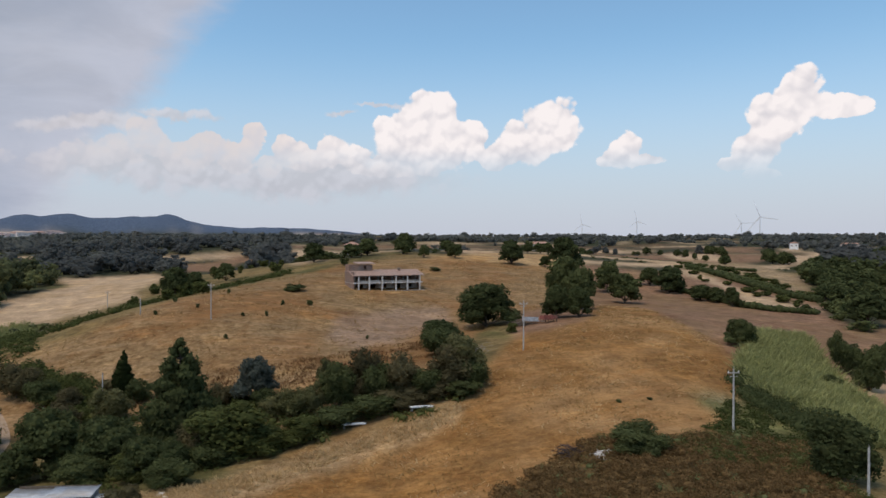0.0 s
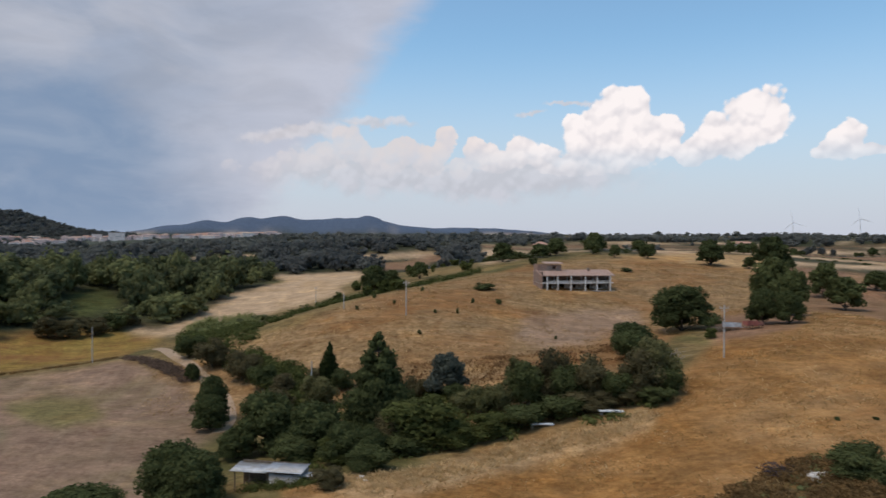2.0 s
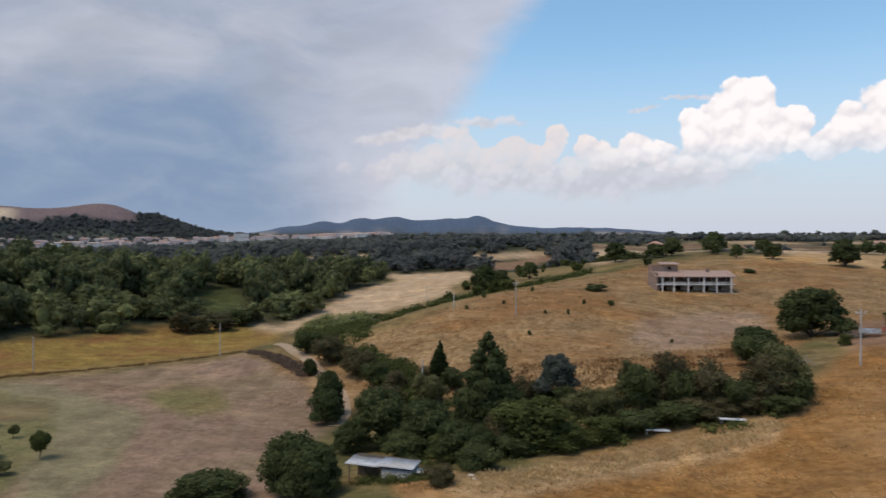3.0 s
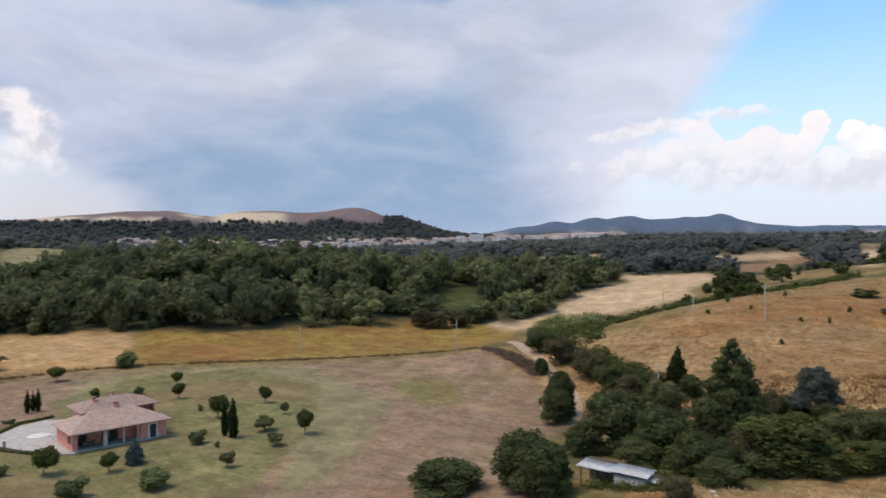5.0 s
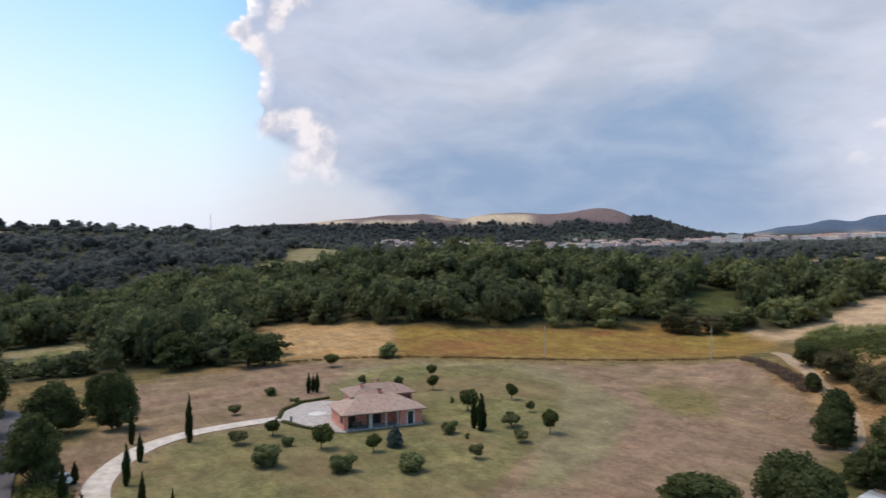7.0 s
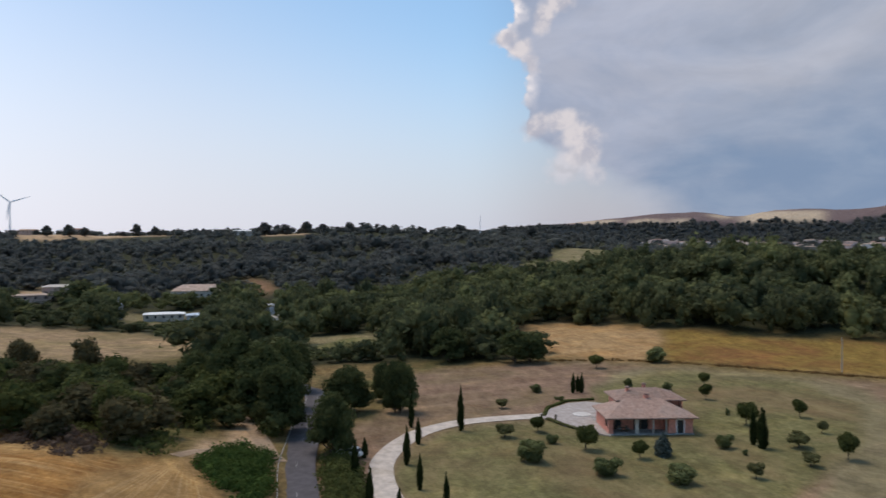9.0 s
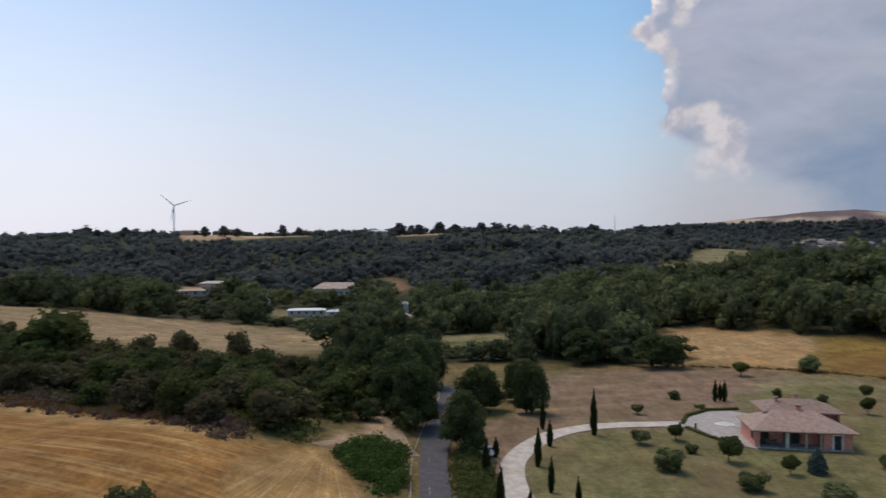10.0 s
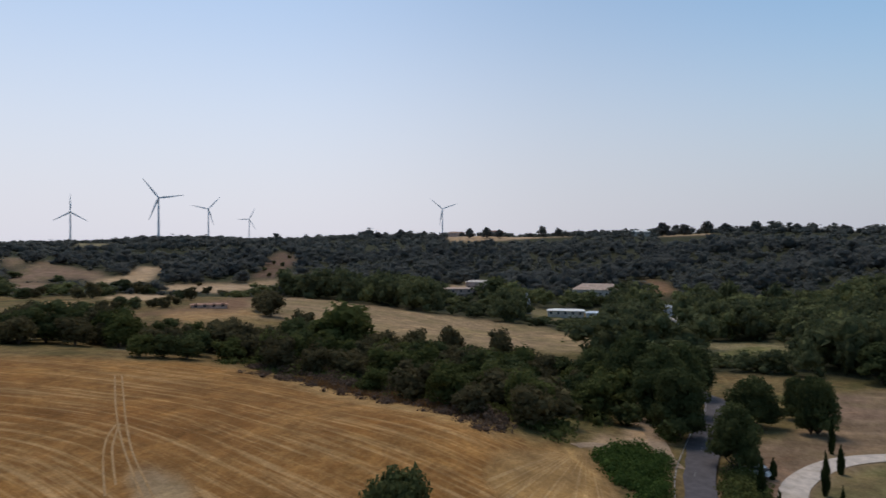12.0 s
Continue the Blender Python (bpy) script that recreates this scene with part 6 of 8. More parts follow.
for x, y, tall, wide in LAWN_TREE:
    plant("lawn_tree", x, y, tall * 1.08, wide * 1.12, "small round-headed dark green tree on the lawn", "tree", "lawn trees", 3, lambda r: roundhead(r, 2000, 0.08), LEAF_MID, name="small_tree")
for x, y, tall, wide in LAWN_BUSH:
    plant("lawn_bush", x, y, tall * 1.05, wide * 1.2, "rounded green bush on the parched lawn", "bush", "lawn bushes", 3, lambda r: bushy(r, 2400, 0.075), LEAF_BUSH, "stem", name="bush")
for x, y, tall, wide in OLIVE:
    plant("olive", x, y, tall, wide * 1.15, "young grey-green olive tree on the lawn", "olive tree", "lawn olives", 2, lambda r: roundhead(r, 1300, 0.085), LEAF_OLIVE, name="olive_tree")
# olive-brown and dark leaf mixes; the dark ones also paint the hollow's deep shade
for x, y, tall, wide in GREEN_SHRUB + GREEN_SHRUB_B:
    plant("green_shrub", x, y, tall, wide * 1.1, "green thicket shrub in the wooded hollow", "shrub", "hollow shrubs", 4, lambda r: bushy(r, 6200, 0.042, 15, ICO_ROUGH), (LEAF_MID, LEAF_THICKET, LEAF_DARK, LEAF_DARK)[len(KINDS.get("green_shrub", ())) % 4], "stem", name="shrub")
for x, y, tall, wide in GREY_SHRUB:
    plant("grey_shrub", x, y, tall, wide * 1.1, "grey-green shrub in the wooded hollow", "shrub", "hollow shrubs", 2, lambda r: bushy(r, 6200, 0.041, 15, ICO_ROUGH), LEAF_OLIVE, "stem", name="shrub")
for x, y, tall, wide in DARK_BUSH:
    plant("dark_bush", x, y, tall, wide * 1.05, "dark green bush below the golden slope", "bush", "slope bushes", 2, lambda r: bushy(r, 7000, 0.044, 14, ICO_ROUGH), LEAF_DARK, "stem", name="bush")
for x, y, tall, wide in HILL_SHRUB:
    plant("hill_shrub", x, y, max(tall, 0.5), max(wide, 0.8), "small dark shrub on the dry hillside", "shrub", "hillside shrubs", 2, lambda r: bushy(r, 450, 0.13, 5, ICO_ROUGH), LEAF_DARK, "stem", name="shrub")
for x, y, tall, wide in HEDGE_SHRUB + HEDGE_SHRUB_B + HEDGE_SHRUB_C + HEDGE_SHRUB_D + HEDGE_SHRUB_E:
    plant("hedge_shrub", x, y, tall * (1.3 if x > 100 else 1.0), wide * (1.6 if x > 100 else 1.0), "green hedgerow shrub along the field edge", "shrub", "hedgerow", 3, lambda r: bushy(r, 450, 0.13, 7, ICO_ROUGH), LEAF_MID, "stem", name="shrub")
for x, y, tall, wide in THICKET_TREE + THICKET_TREE_B + THICKET_TREE_C + THICKET_TREE_D + THICKET_TREE_E + THICKET_TREE_F + THICKET_TREE_G:
    plant("thicket_tree", x, y, tall * 1.08, wide * 1.3, "dark green tree in the thicket above the stubble", "tree", "thicket", 4, lambda r: bushy(r, 1500, 0.075, 12, ICO_ROUGH), (LEAF_DARK, LEAF_THICKET, LEAF_MID, LEAF_THICKET)[len(KINDS.get("thicket_tree", ())) % 4], "stem", name="thicket_tree")
for x, y, tall, wide in VALLEY_TREE + VALLEY_TREE_B:
    plant("valley_tree", x, y, tall, wide, "dark green tree in the side valley", "tree", "valley trees", 3, lambda r: broadleaf(r, 700, 0.11, 0.1, 10, 1.0, ICO_ROUGH), LEAF_DARK, name="broadleaf_tree")

for x, y, tall, wide in DALE_BUSH:
    plant("dale_bush", x, y, tall, wide, "dark scrubby bush between the fields of the dale", "bush", "dale bushes", 4, lambda r: bushy(r, 700, 0.11, 12, ICO_ROUGH), (LEAF_WOOD, LEAF_THICKET)[len(KINDS.get("dale_bush", ())) % 2], "stem", name="bush")
for x, y, tall, wide in BELT_TREE + BELT_TREE_B + BELT_TREE_C + BELT_TREE_D + BELT_TREE_E + BELT_TREE_F + BELT_TREE_G:
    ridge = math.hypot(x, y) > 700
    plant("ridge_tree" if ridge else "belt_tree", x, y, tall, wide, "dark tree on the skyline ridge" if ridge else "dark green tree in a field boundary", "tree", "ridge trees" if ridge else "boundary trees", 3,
          lambda r: broadleaf(r, 600, 0.12, 0.04, 9, 1.0, ICO_ROUGH), LEAF_FAR_HAZE if ridge else LEAF_DARK, name="broadleaf_tree")


def woodland(name, label, spots, leaf, lumps_count, leaves, leaf_size, ball, seed=5, stray=0.6, smooth=False, shrink=0.62):
    """A wood of uncounted trees as one mesh: every tree a heap of knobbly masses with leafy tufts."""
    rng = np.random.default_rng(seed)
    shapes = []
    for k in range(8):
        lumps = [(0, 0, 0.40, 0.31, 0.31, 0.42)]
        for b in range(lumps_count):
            a = b * 2.4 + rng.random()
            z = rng.uniform(0.14, 0.88)
            out = rng.uniform(0.7, 1.1) * 0.36 * math.sqrt(max(0.05, 1 - ((z - 0.36) / 0.60) ** 2))
            r = rng.uniform(0.12, 0.24)
            lumps.append((out * math.cos(a), out * math.sin(a), z, r, r, r * rng.uniform(0.75, 1.25)))
        pieces = [cores(rng, lumps, shrink, ball)]
        if leaves:
            pieces.append(leaf_cloud(rng, lumps, leaves, leaf_size, low=-0.6, stray=stray))
        shapes.append(join(*pieces))
    vs, fs, tints, base = [], [], [], 0
    for x, y, tall, wide, tint in spots:
        v, f = shapes[rng.integers(8)]
        a = rng.random() * 6.28
        c, s = math.cos(a) * wide, math.sin(a) * wide
        vs.append(np.stack([x + v[:, 0] * c - v[:, 1] * s, y + v[:, 0] * s + v[:, 1] * c, v[:, 2] * tall], -1) + [0, 0, height(x, y) - 0.4])
        fs.append(f + base)
        tints.append(np.full(len(v), tint))
        base += len(v)
    me = mesh_from(name, np.concatenate(vs), np.concatenate(fs), smooth)
    me.attributes.new("tint", "FLOAT", "POINT").data.foreach_set("value", np.concatenate(tints).astype(np.float32))
    me.materials.append(leaf)
    return tagged(new(name, me), label, "woodland", kind="stuff")


def wood_spots(near, far, seed, step, tall, keep=1.0, lo=-45, hi=146):
    """Trees of the woods between two distances, wider apart further off; cut low where they would hide a field from the
    camera.
    """
    rng = np.random.default_rng(seed)
    spots, d = [], near
    woods = COVERS.index("woods")
    while d < far:
        gap = step(d)
        n = max(1, int(radians(hi - lo) * d / gap))
        turn = np.radians(lo + (hi - lo) * (np.arange(n) + rng.normal(size=n) * 0.6) / n)
        r = d + gap * rng.uniform(-0.9, 0.9, n)
        x, y = -r * np.sin(turn), r * np.cos(turn)
        here = cover(x, y)
        ok = ((here == woods) | (here == COVERS.index("hill_wood")) | ((here == COVERS.index("copse")) & (rng.random(n) < 0.55))) & (rng.random(n) < keep)
        ok &= rng.random(n) < 0.90
        swell = 0.5 + 0.5 * wobble(x + 30, y, 38.0 + 0.03 * d)
        h = (tall[0] + (tall[1] - tall[0]) * (0.5 * swell + 0.5 * rng.random(n) ** 1.6)) * np.where(rng.random(n) < 0.08, 1.35, 1.0)
        # tree heights are capped so the camera still sees the fields behind
        for k in SIGHT_STEPS:
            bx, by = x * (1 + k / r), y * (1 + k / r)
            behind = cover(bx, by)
            sight_cap = 0.8 + 0.75 * k * np.clip((32 - rise(bx, by)) / (r + k), 0.004, 1)
            h = np.where((behind != woods) & (behind != COVERS.index("hill")), np.minimum(h, sight_cap), h) if d < 2400 else h
        tint = np.clip(0.45 + 0.5 * wobble(y, x + 15, 26.0 + 0.02 * d) + 0.5 * rng.normal(size=n), 0, 1.6)
        thin = wobble(x - 70, y + 20, 47.0 + 0.02 * d) > 0.5
        h, tint = np.where(thin, h * 0.6, h), np.where(thin, tint + 0.7, tint)
        ok &= h > 1.0
        grown = np.clip(np.exp(rng.normal(size=n) * 0.28), 0.55, 1.7)
        for px, py, t, c, g in zip(x[ok], y[ok], h[ok], tint[ok], grown[ok]):
            spots.append((px, py, t * (0.6 + 0.4 * g), min(gap * (0.8 + 0.6 * rng.random() ** 1.6) + 0.2 * t, 1.25 * t + 2) * g, c))
        d += gap * 0.9
    return spots


# metres behind a tree that are tested along the camera's sight line
SIGHT_STEPS = (12, 30, 55, 90, 140)
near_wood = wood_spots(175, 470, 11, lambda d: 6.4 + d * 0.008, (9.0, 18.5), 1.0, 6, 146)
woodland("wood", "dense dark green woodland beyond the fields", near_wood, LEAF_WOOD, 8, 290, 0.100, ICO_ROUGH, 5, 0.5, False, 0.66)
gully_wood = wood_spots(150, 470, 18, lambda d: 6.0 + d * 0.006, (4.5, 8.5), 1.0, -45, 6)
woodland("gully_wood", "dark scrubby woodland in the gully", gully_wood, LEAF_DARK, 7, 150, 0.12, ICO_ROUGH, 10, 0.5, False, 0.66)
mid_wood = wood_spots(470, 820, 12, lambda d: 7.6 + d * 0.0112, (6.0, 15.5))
woodland("far_wood", "dark wooded hillsides in the distance", mid_wood, LEAF_FAR_HAZE, 3, 70, 0.16, ICO_ROUGH, 6, 0.35, True, 0.74)
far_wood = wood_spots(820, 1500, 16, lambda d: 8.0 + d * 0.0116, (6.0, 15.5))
woodland("far_wood", "dark wooded hillsides under the skyline", far_wood, LEAF_FAR_HAZE, 1, 32, 0.20, ICO_ROUGH, 9, 0.35, True, 0.80)
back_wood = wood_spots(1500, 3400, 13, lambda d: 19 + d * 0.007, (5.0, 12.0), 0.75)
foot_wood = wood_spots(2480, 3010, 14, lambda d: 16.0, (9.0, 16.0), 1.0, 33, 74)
woodland("hill_wood", "dark woods at the foot of the bald range", foot_wood, LEAF_FAR_HAZE, 0, 16, 0.40, ICO_ROUGH, 8, 0.4, True, 0.9)
woodland("distant_wood", "distant belts of dark trees", back_wood, LEAF_FAR_HAZE, 0, 12, 0.40, ICO_ROUGH, 7, 0.4, True, 0.9)

# ---------------------------------------------------------------- buildings and fixtures


def box(bm, x0, x1, y0, y1, z0, z1, bevel=0.0):
    made = bmesh.ops.create_cube(bm, size=1.0, matrix=Matrix.Translation(((x0 + x1) / 2, (y0 + y1) / 2, (z0 + z1) / 2)) @ Matrix.Diagonal((x1 - x0, y1 - y0, z1 - z0, 1)))
    if bevel:
        edges = list({e for v in made["verts"] for e in v.link_edges})
        bmesh.ops.bevel(bm, geom=edges, offset=bevel, segments=1, affect="EDGES")
    return bm


def boxes(*rows, bevel=0.0):
    bm = bmesh.new()
    for r in rows:
        box(bm, *r, bevel)
    return bm


def tube(p, q, r0, r1=None, sides=10):
    return limb_mesh("tube", [([p, tuple((a + b) / 2 for a, b in zip(p, q)), q], r0, r0 if r1 is None else r1)], sides)


def wall(along, thick, z0, z1, y, holes, x0=0.0):
    """A wall along x with openings (x from, x to, z from, z to) cut right through."""
    bm = bmesh.new()
    x = x0
    for a, b, c, d in sorted(holes):
        if a > x:
            box(bm, x, a, y, y + thick, z0, z1)
        if c > z0:
            box(bm, a, b, y, y + thick, z0, c)
        if d < z1:
            box(bm, a, b, y, y + thick, d, z1)
        x = b
    if x < along:
        box(bm, x, along, y, y + thick, z0, z1)
    return bm


def hip(x0, x1, y0, y1, z0, ridge, inset, thick=0.16, ridge_y=None):
    """A hipped roof slab with its eaves at z0."""
    ry = (y0 + y1) / 2 if ridge_y is None else ridge_y
    bm = bmesh.new()
    low = [bm.verts.new(v) for v in ((x0, y0, z0), (x1, y0, z0), (x1, y1, z0), (x0, y1, z0))]
    top = [bm.verts.new(v) for v in ((x0 + inset, ry, ridge), (x1 - inset, ry, ridge))]
    under = [bm.verts.new((v.co.x, v.co.y, v.co.z - thick)) for v in low]
    bm.faces.new((low[0], low[1], top[1], top[0]))
    bm.faces.new((low[1], low[2], top[1]))
    bm.faces.new((low[2], low[3], top[0], top[1]))
    bm.faces.new((low[3], low[0], top[0]))
    for k in range(4):
        j = (k + 1) % 4
        bm.faces.new((under[k], under[j], low[j], low[k]))
    bm.faces.new(under[::-1])
    return bm


def tile_rows(x0, x1, y0, z0, y1, z1, inset0, inset1, step=0.32):
    """Rounded rows of clay tiles that run up one roof slope."""
    bm = bmesh.new()
    n = int((x1 - x0) / step)
    for k in range(n):
        x = x0 + (k + 0.5) * step
        # rows near the hips stop short
        lim = 1.0
        if inset0 and x < x0 + inset0:
            lim = min(lim, (x - x0) / inset0)
        if inset1 and x > x1 - inset1:
            lim = min(lim, (x1 - x) / inset1)
        if lim < 0.06:
            continue
        a, b = Vector((x, y0, z0)), Vector((x, y0 + (y1 - y0) * lim, z0 + (z1 - z0) * lim))
        ring = []
        for p in (a, b):
            ring.append([bm.verts.new(p + Vector((dx, 0, dz))) for dx, dz in ((-0.11, 0.0), (-0.07, 0.05), (0.07, 0.05), (0.11, 0.0))])
        for j in range(3):
            bm.faces.new((ring[0][j], ring[0][j + 1], ring[1][j + 1], ring[1][j]))
        bm.faces.new(ring[0][::-1])
    return bm


def thing(name, m, label, category, group="", kind=""):
    ob = new(name)
    ob.matrix_basis = m
    return tagged(ob, label, category, group, kind)


def moved(bm, m):
    bmesh.ops.transform(bm, matrix=m, verts=bm.verts)
    return bm


# ---- the pink villa: x runs along its front, y to its back
VILLA = Matrix(((0.175, -0.985, 0, -109.6), (0.985, 0.175, 0, 52.2), (0, 0, 1, 0.12), (0, 0, 0, 1)))


def make_villa():
    v = thing("villa", VILLA, "pink stucco villa with hipped clay-tile roofs and a porch", "house")
    part("plinth", boxes((-0.1, 14.5, -0.4, 12.1, -0.6, 0.02), bevel=0.03), CONCRETE, v, "grey paved terrace")
    # lower front: deep porch, then the closed corner block
    part("porch_wall", wall(4.0, 0.25, 0, 2.75, 2.6, [(0.9, 2.9, 0, 2.2)], 0.25), STUCCO, v)
    part("porch_wall", wall(10.2, 0.25, 0, 2.75, 2.6, [(5.0, 7.6, 0, 2.3)], 4.0), STUCCO, v)
    part("side_wall", moved(wall(5.8, 0.25, 0, 2.75, 0, [(1.0, 1.9, 0.9, 2.1)]), pose(0.25, 0, 0, 0, 0, 90)), STUCCO, v)
    part("corner_wall", wall(14.4, 0.25, 0, 2.75, 0.0, [(11.7, 12.8, 0.02, 2.2)], 10.2), STUCCO, v)
    part("corner_wall", boxes((10.2, 10.45, 0.25, 2.6, 0, 2.75)), STUCCO, v)
    part("end_wall", boxes((14.15, 14.4, 0.25, 6.0, 0, 2.75)), STUCCO, v)
    for x in (0.25, 4.6):
        part("porch_pillar", boxes((x, x + 0.55, 0.0, 0.55, 0, 2.6), (x - 0.06, x + 0.61, -0.06, 0.61, 2.45, 2.62), (x - 0.06, x + 0.61, -0.06, 0.61, 0, 0.16), bevel=0.02), STUCCO if x < 1 else PLASTER, v)
    for x in (7.55, 9.75):
        part("porch_post", boxes((x, x + 0.22, 0.0, 0.22, 0, 2.6), bevel=0.02), PLASTER, v)
    part("porch_beam", boxes((0.25, 10.2, 0.0, 0.3, 2.5, 2.76)), WOOD, v)
    for x0, x1, top in ((0.9, 2.9, 2.2), (5.0, 7.6, 2.3)):
        d = part("porch_door", boxes((x0, x1, 2.72, 2.78, 0.05, top)), GLASS_DARK, v, "dark glazed porch door")
        mid = (x0 + x1) / 2
        part("frame", boxes((x0, x0 + 0.1, 2.66, 2.72, 0.05, top), (x1 - 0.1, x1, 2.66, 2.72, 0.05, top), (mid - 0.05, mid + 0.05, 2.66, 2.72, 0.05, top), (x0, x1, 2.66, 2.72, top - 0.1, top)), WOOD, d)
    door = part("front_door", boxes((11.7, 12.8, 0.10, 0.16, 0.02, 2.2)), GLASS_DARK, v, "dark door in a white surround")
    bm = boxes((11.5, 11.7, -0.04, 0.12, 0, 2.2), (12.8, 13.0, -0.04, 0.12, 0, 2.2))
    for k in range(7):  # a shallow arch of blocks
        a0, a1 = math.pi * k / 7, math.pi * (k + 1) / 7
        box(bm, 12.25 - 0.75 * math.cos(a0), 12.25 - 0.75 * math.cos(a1) + 0.002, -0.04, 0.12, 2.2, 2.24 + 0.28 * math.sin((a0 + a1) / 2))
    part("surround", bm, PAINT_WHITE, door)
    win = part("side_window", moved(boxes((1.0, 1.9, 0.1, 0.16, 0.9, 2.1)), pose(0.25, 0, 0, 0, 0, 90)), GLASS_DARK, v)
    part("shutter", moved(boxes((0.72, 1.0, 0.24, 0.30, 0.85, 2.12), (1.9, 2.18, 0.24, 0.30, 0.85, 2.12)), pose(0.25, 0, 0, 0, 0, 90)), WOOD, win)
    roof = part("front_roof", hip(-0.6, 15.1, -0.8, 9.0, 2.78, 4.95, 4.8, ridge_y=4.7), TILE, v, "weathered rosy clay tiles")
    tagged(part("tiling", tile_rows(-0.6, 15.1, -0.8, 2.79, 4.7, 4.96, 4.8, 4.8), TILE, roof), kind="stuff")
    part("gutter", boxes((-0.65, 15.15, -0.92, -0.80, 2.60, 2.72)), BRICK, roof, "copper-brown gutter")
    # a taller wing at the back, with its own roof above the main slopes
    part("rear_wall", boxes((0.25, 3.3, 8.0, 8.25, 0, 2.75), (0.0, 0.25, 5.8, 8.25, 0, 2.75)), STUCCO, v)
    part("wing_wall", moved(wall(7.2, 0.25, 0.0, 4.6, 0, [(1.6, 2.6, 3.3, 4.2), (4.4, 5.4, 3.3, 4.2)]), pose(14.4, 4.8, 0, 0, 0, 90)), STUCCO, v)
    part("wing_wall", boxes((3.3, 14.15, 11.5, 11.75, 0, 4.6), (3.3, 3.55, 6.0, 11.5, 0, 4.6), (3.55, 14.15, 6.0, 6.25, 3.4, 4.6)), STUCCO, v)
    for y0 in (6.4, 9.2):
        w = part("wing_window", boxes((14.26, 14.32, y0, y0 + 1.0, 3.3, 4.2)), GLASS_DARK, v)
        part("sill", boxes((14.40, 14.52, y0 - 0.1, y0 + 1.1, 3.2, 3.3)), PLASTER, w)
    upper = part("upper_roof", hip(2.5, 15.1, 4.4, 12.6, 4.62, 6.05, 4.0), TILE, v, "weathered rosy clay tiles")
    tagged(part("tiling", tile_rows(2.5, 15.1, 4.4, 4.63, 8.5, 6.06, 4.0, 4.0), TILE, upper), kind="stuff")
    for x, y, z, s in ((5.4, 7.6, 5.3, 0.26), (8.0, 5.0, 4.6, 0.36), (9.0, 9.4, 5.5, 0.28)):
        c = part("chimney", boxes((x - s, x + s, y - s, y + s, z - 0.8, z + 0.9), bevel=0.02), STUCCO, v)
        part("chimney_cap", boxes((x - s * 1.3, x + s * 1.3, y - s * 1.3, y + s * 1.3, z + 1.08, z + 1.2), (x - s, x - s * 0.7, y - s, y + s, z + 0.9, z + 1.08), (x + s * 0.7, x + s, y - s, y + s, z + 0.9, z + 1.08)), TILE, c)
    # porch furniture
    for k, x in enumerate((2.2, 3.6)):
        chair = thing("porch_chair", VILLA @ pose(x, 1.3, 0.02, 0, 0, 20 * k), "dark porch chair with a pale cushion", "chair", "porch chairs")
        part("seat", boxes((-0.3, 0.3, -0.3, 0.3, 0.38, 0.46), bevel=0.02), WOOD, chair)
        part("cushion", boxes((-0.27, 0.27, -0.27, 0.27, 0.46, 0.56), bevel=0.03), METAL_SHEET, chair, "pale blue cushion")
        part("backrest", boxes((-0.3, 0.3, 0.24, 0.3, 0.46, 0.95), bevel=0.02), WOOD, chair)
        for lx in (-0.27, 0.22):
            for ly in (-0.27, 0.22):
                part("leg", boxes((lx, lx + 0.05, ly, ly + 0.05, 0, 0.38)), WOOD, chair)
    table = thing("porch_table", VILLA @ pose(2.9, 1.2, 0.02), "dark wooden porch table", "table")
    part("tabletop", boxes((-0.45, 0.45, -0.4, 0.4, 0.70, 0.75), bevel=0.01), WOOD, table)
    for lx in (-0.4, 0.33):
        for ly in (-0.35, 0.28):
            part("leg", boxes((lx, lx + 0.06, ly, ly + 0.06, 0, 0.70)), WOOD, table)


make_villa()


def paved(name, corners, lift, material, label, category):
    """A paved yard draped on the land."""
    bm = bmesh.new()
    top = [bm.verts.new((x, y, height(x, y) + lift)) for x, y in corners]
    low = [bm.verts.new((x, y, height(x, y) - 0.3)) for x, y in corners]
    bm.faces.new(top)
    n = len(top)
    for k in range(n):
        j = (k + 1) % n
        bm.faces.new((low[k], low[j], top[j], top[k]))
    bmesh.ops.recalc_face_normals(bm, faces=bm.faces)
    me = bpy.data.meshes.new(name)
    bm.to_mesh(me)
    bm.free()
    me.materials.append(material)
    return tagged(new(name, me), label, category, kind="structure")


paved("forecourt", FORECOURT, 0.18, PAVING, "grey paved forecourt beside the villa", "forecourt")
round_bed = [(-123.6 + 1.7 * math.cos(a * math.pi / 9), 53.4 + 1.7 * math.sin(a * math.pi / 9)) for a in range(18)]
paved("paving_circle", round_bed, 0.24, PALE_CONCRETE, "pale round inlay in the forecourt", "paving")


def low_hedge(line, tall, wide, leaf, label):
    """A clipped low hedge of leafy lumps along a line."""
    rng = np.random.default_rng(len(label))
    h = thing("hedge", pose(line[0][0], line[0][1], height(*line[0])), label, "hedge")
    lumps = []
    for (x0, y0), (x1, y1) in zip(line, line[1:]):
        n = max(2, int(math.hypot(x1 - x0, y1 - y0) / (wide * 0.7)))
        for k in range(n):
            x, y = x0 + (x1 - x0) * k / n, y0 + (y1 - y0) * k / n
            s = rng.uniform(0.75, 1.15)
            lumps.append((x - line[0][0], y - line[0][1], height(x, y) - height(*line[0]) + tall * 0.4, wide * 0.6, wide * 0.6, tall * 0.6 * s))
    part("leaves", mesh_from("leaves", *join(cores(rng, lumps, 0.9), leaf_cloud(rng, lumps, len(lumps) * 70, tall * 0.26, low=-0.6))), leaf, h)


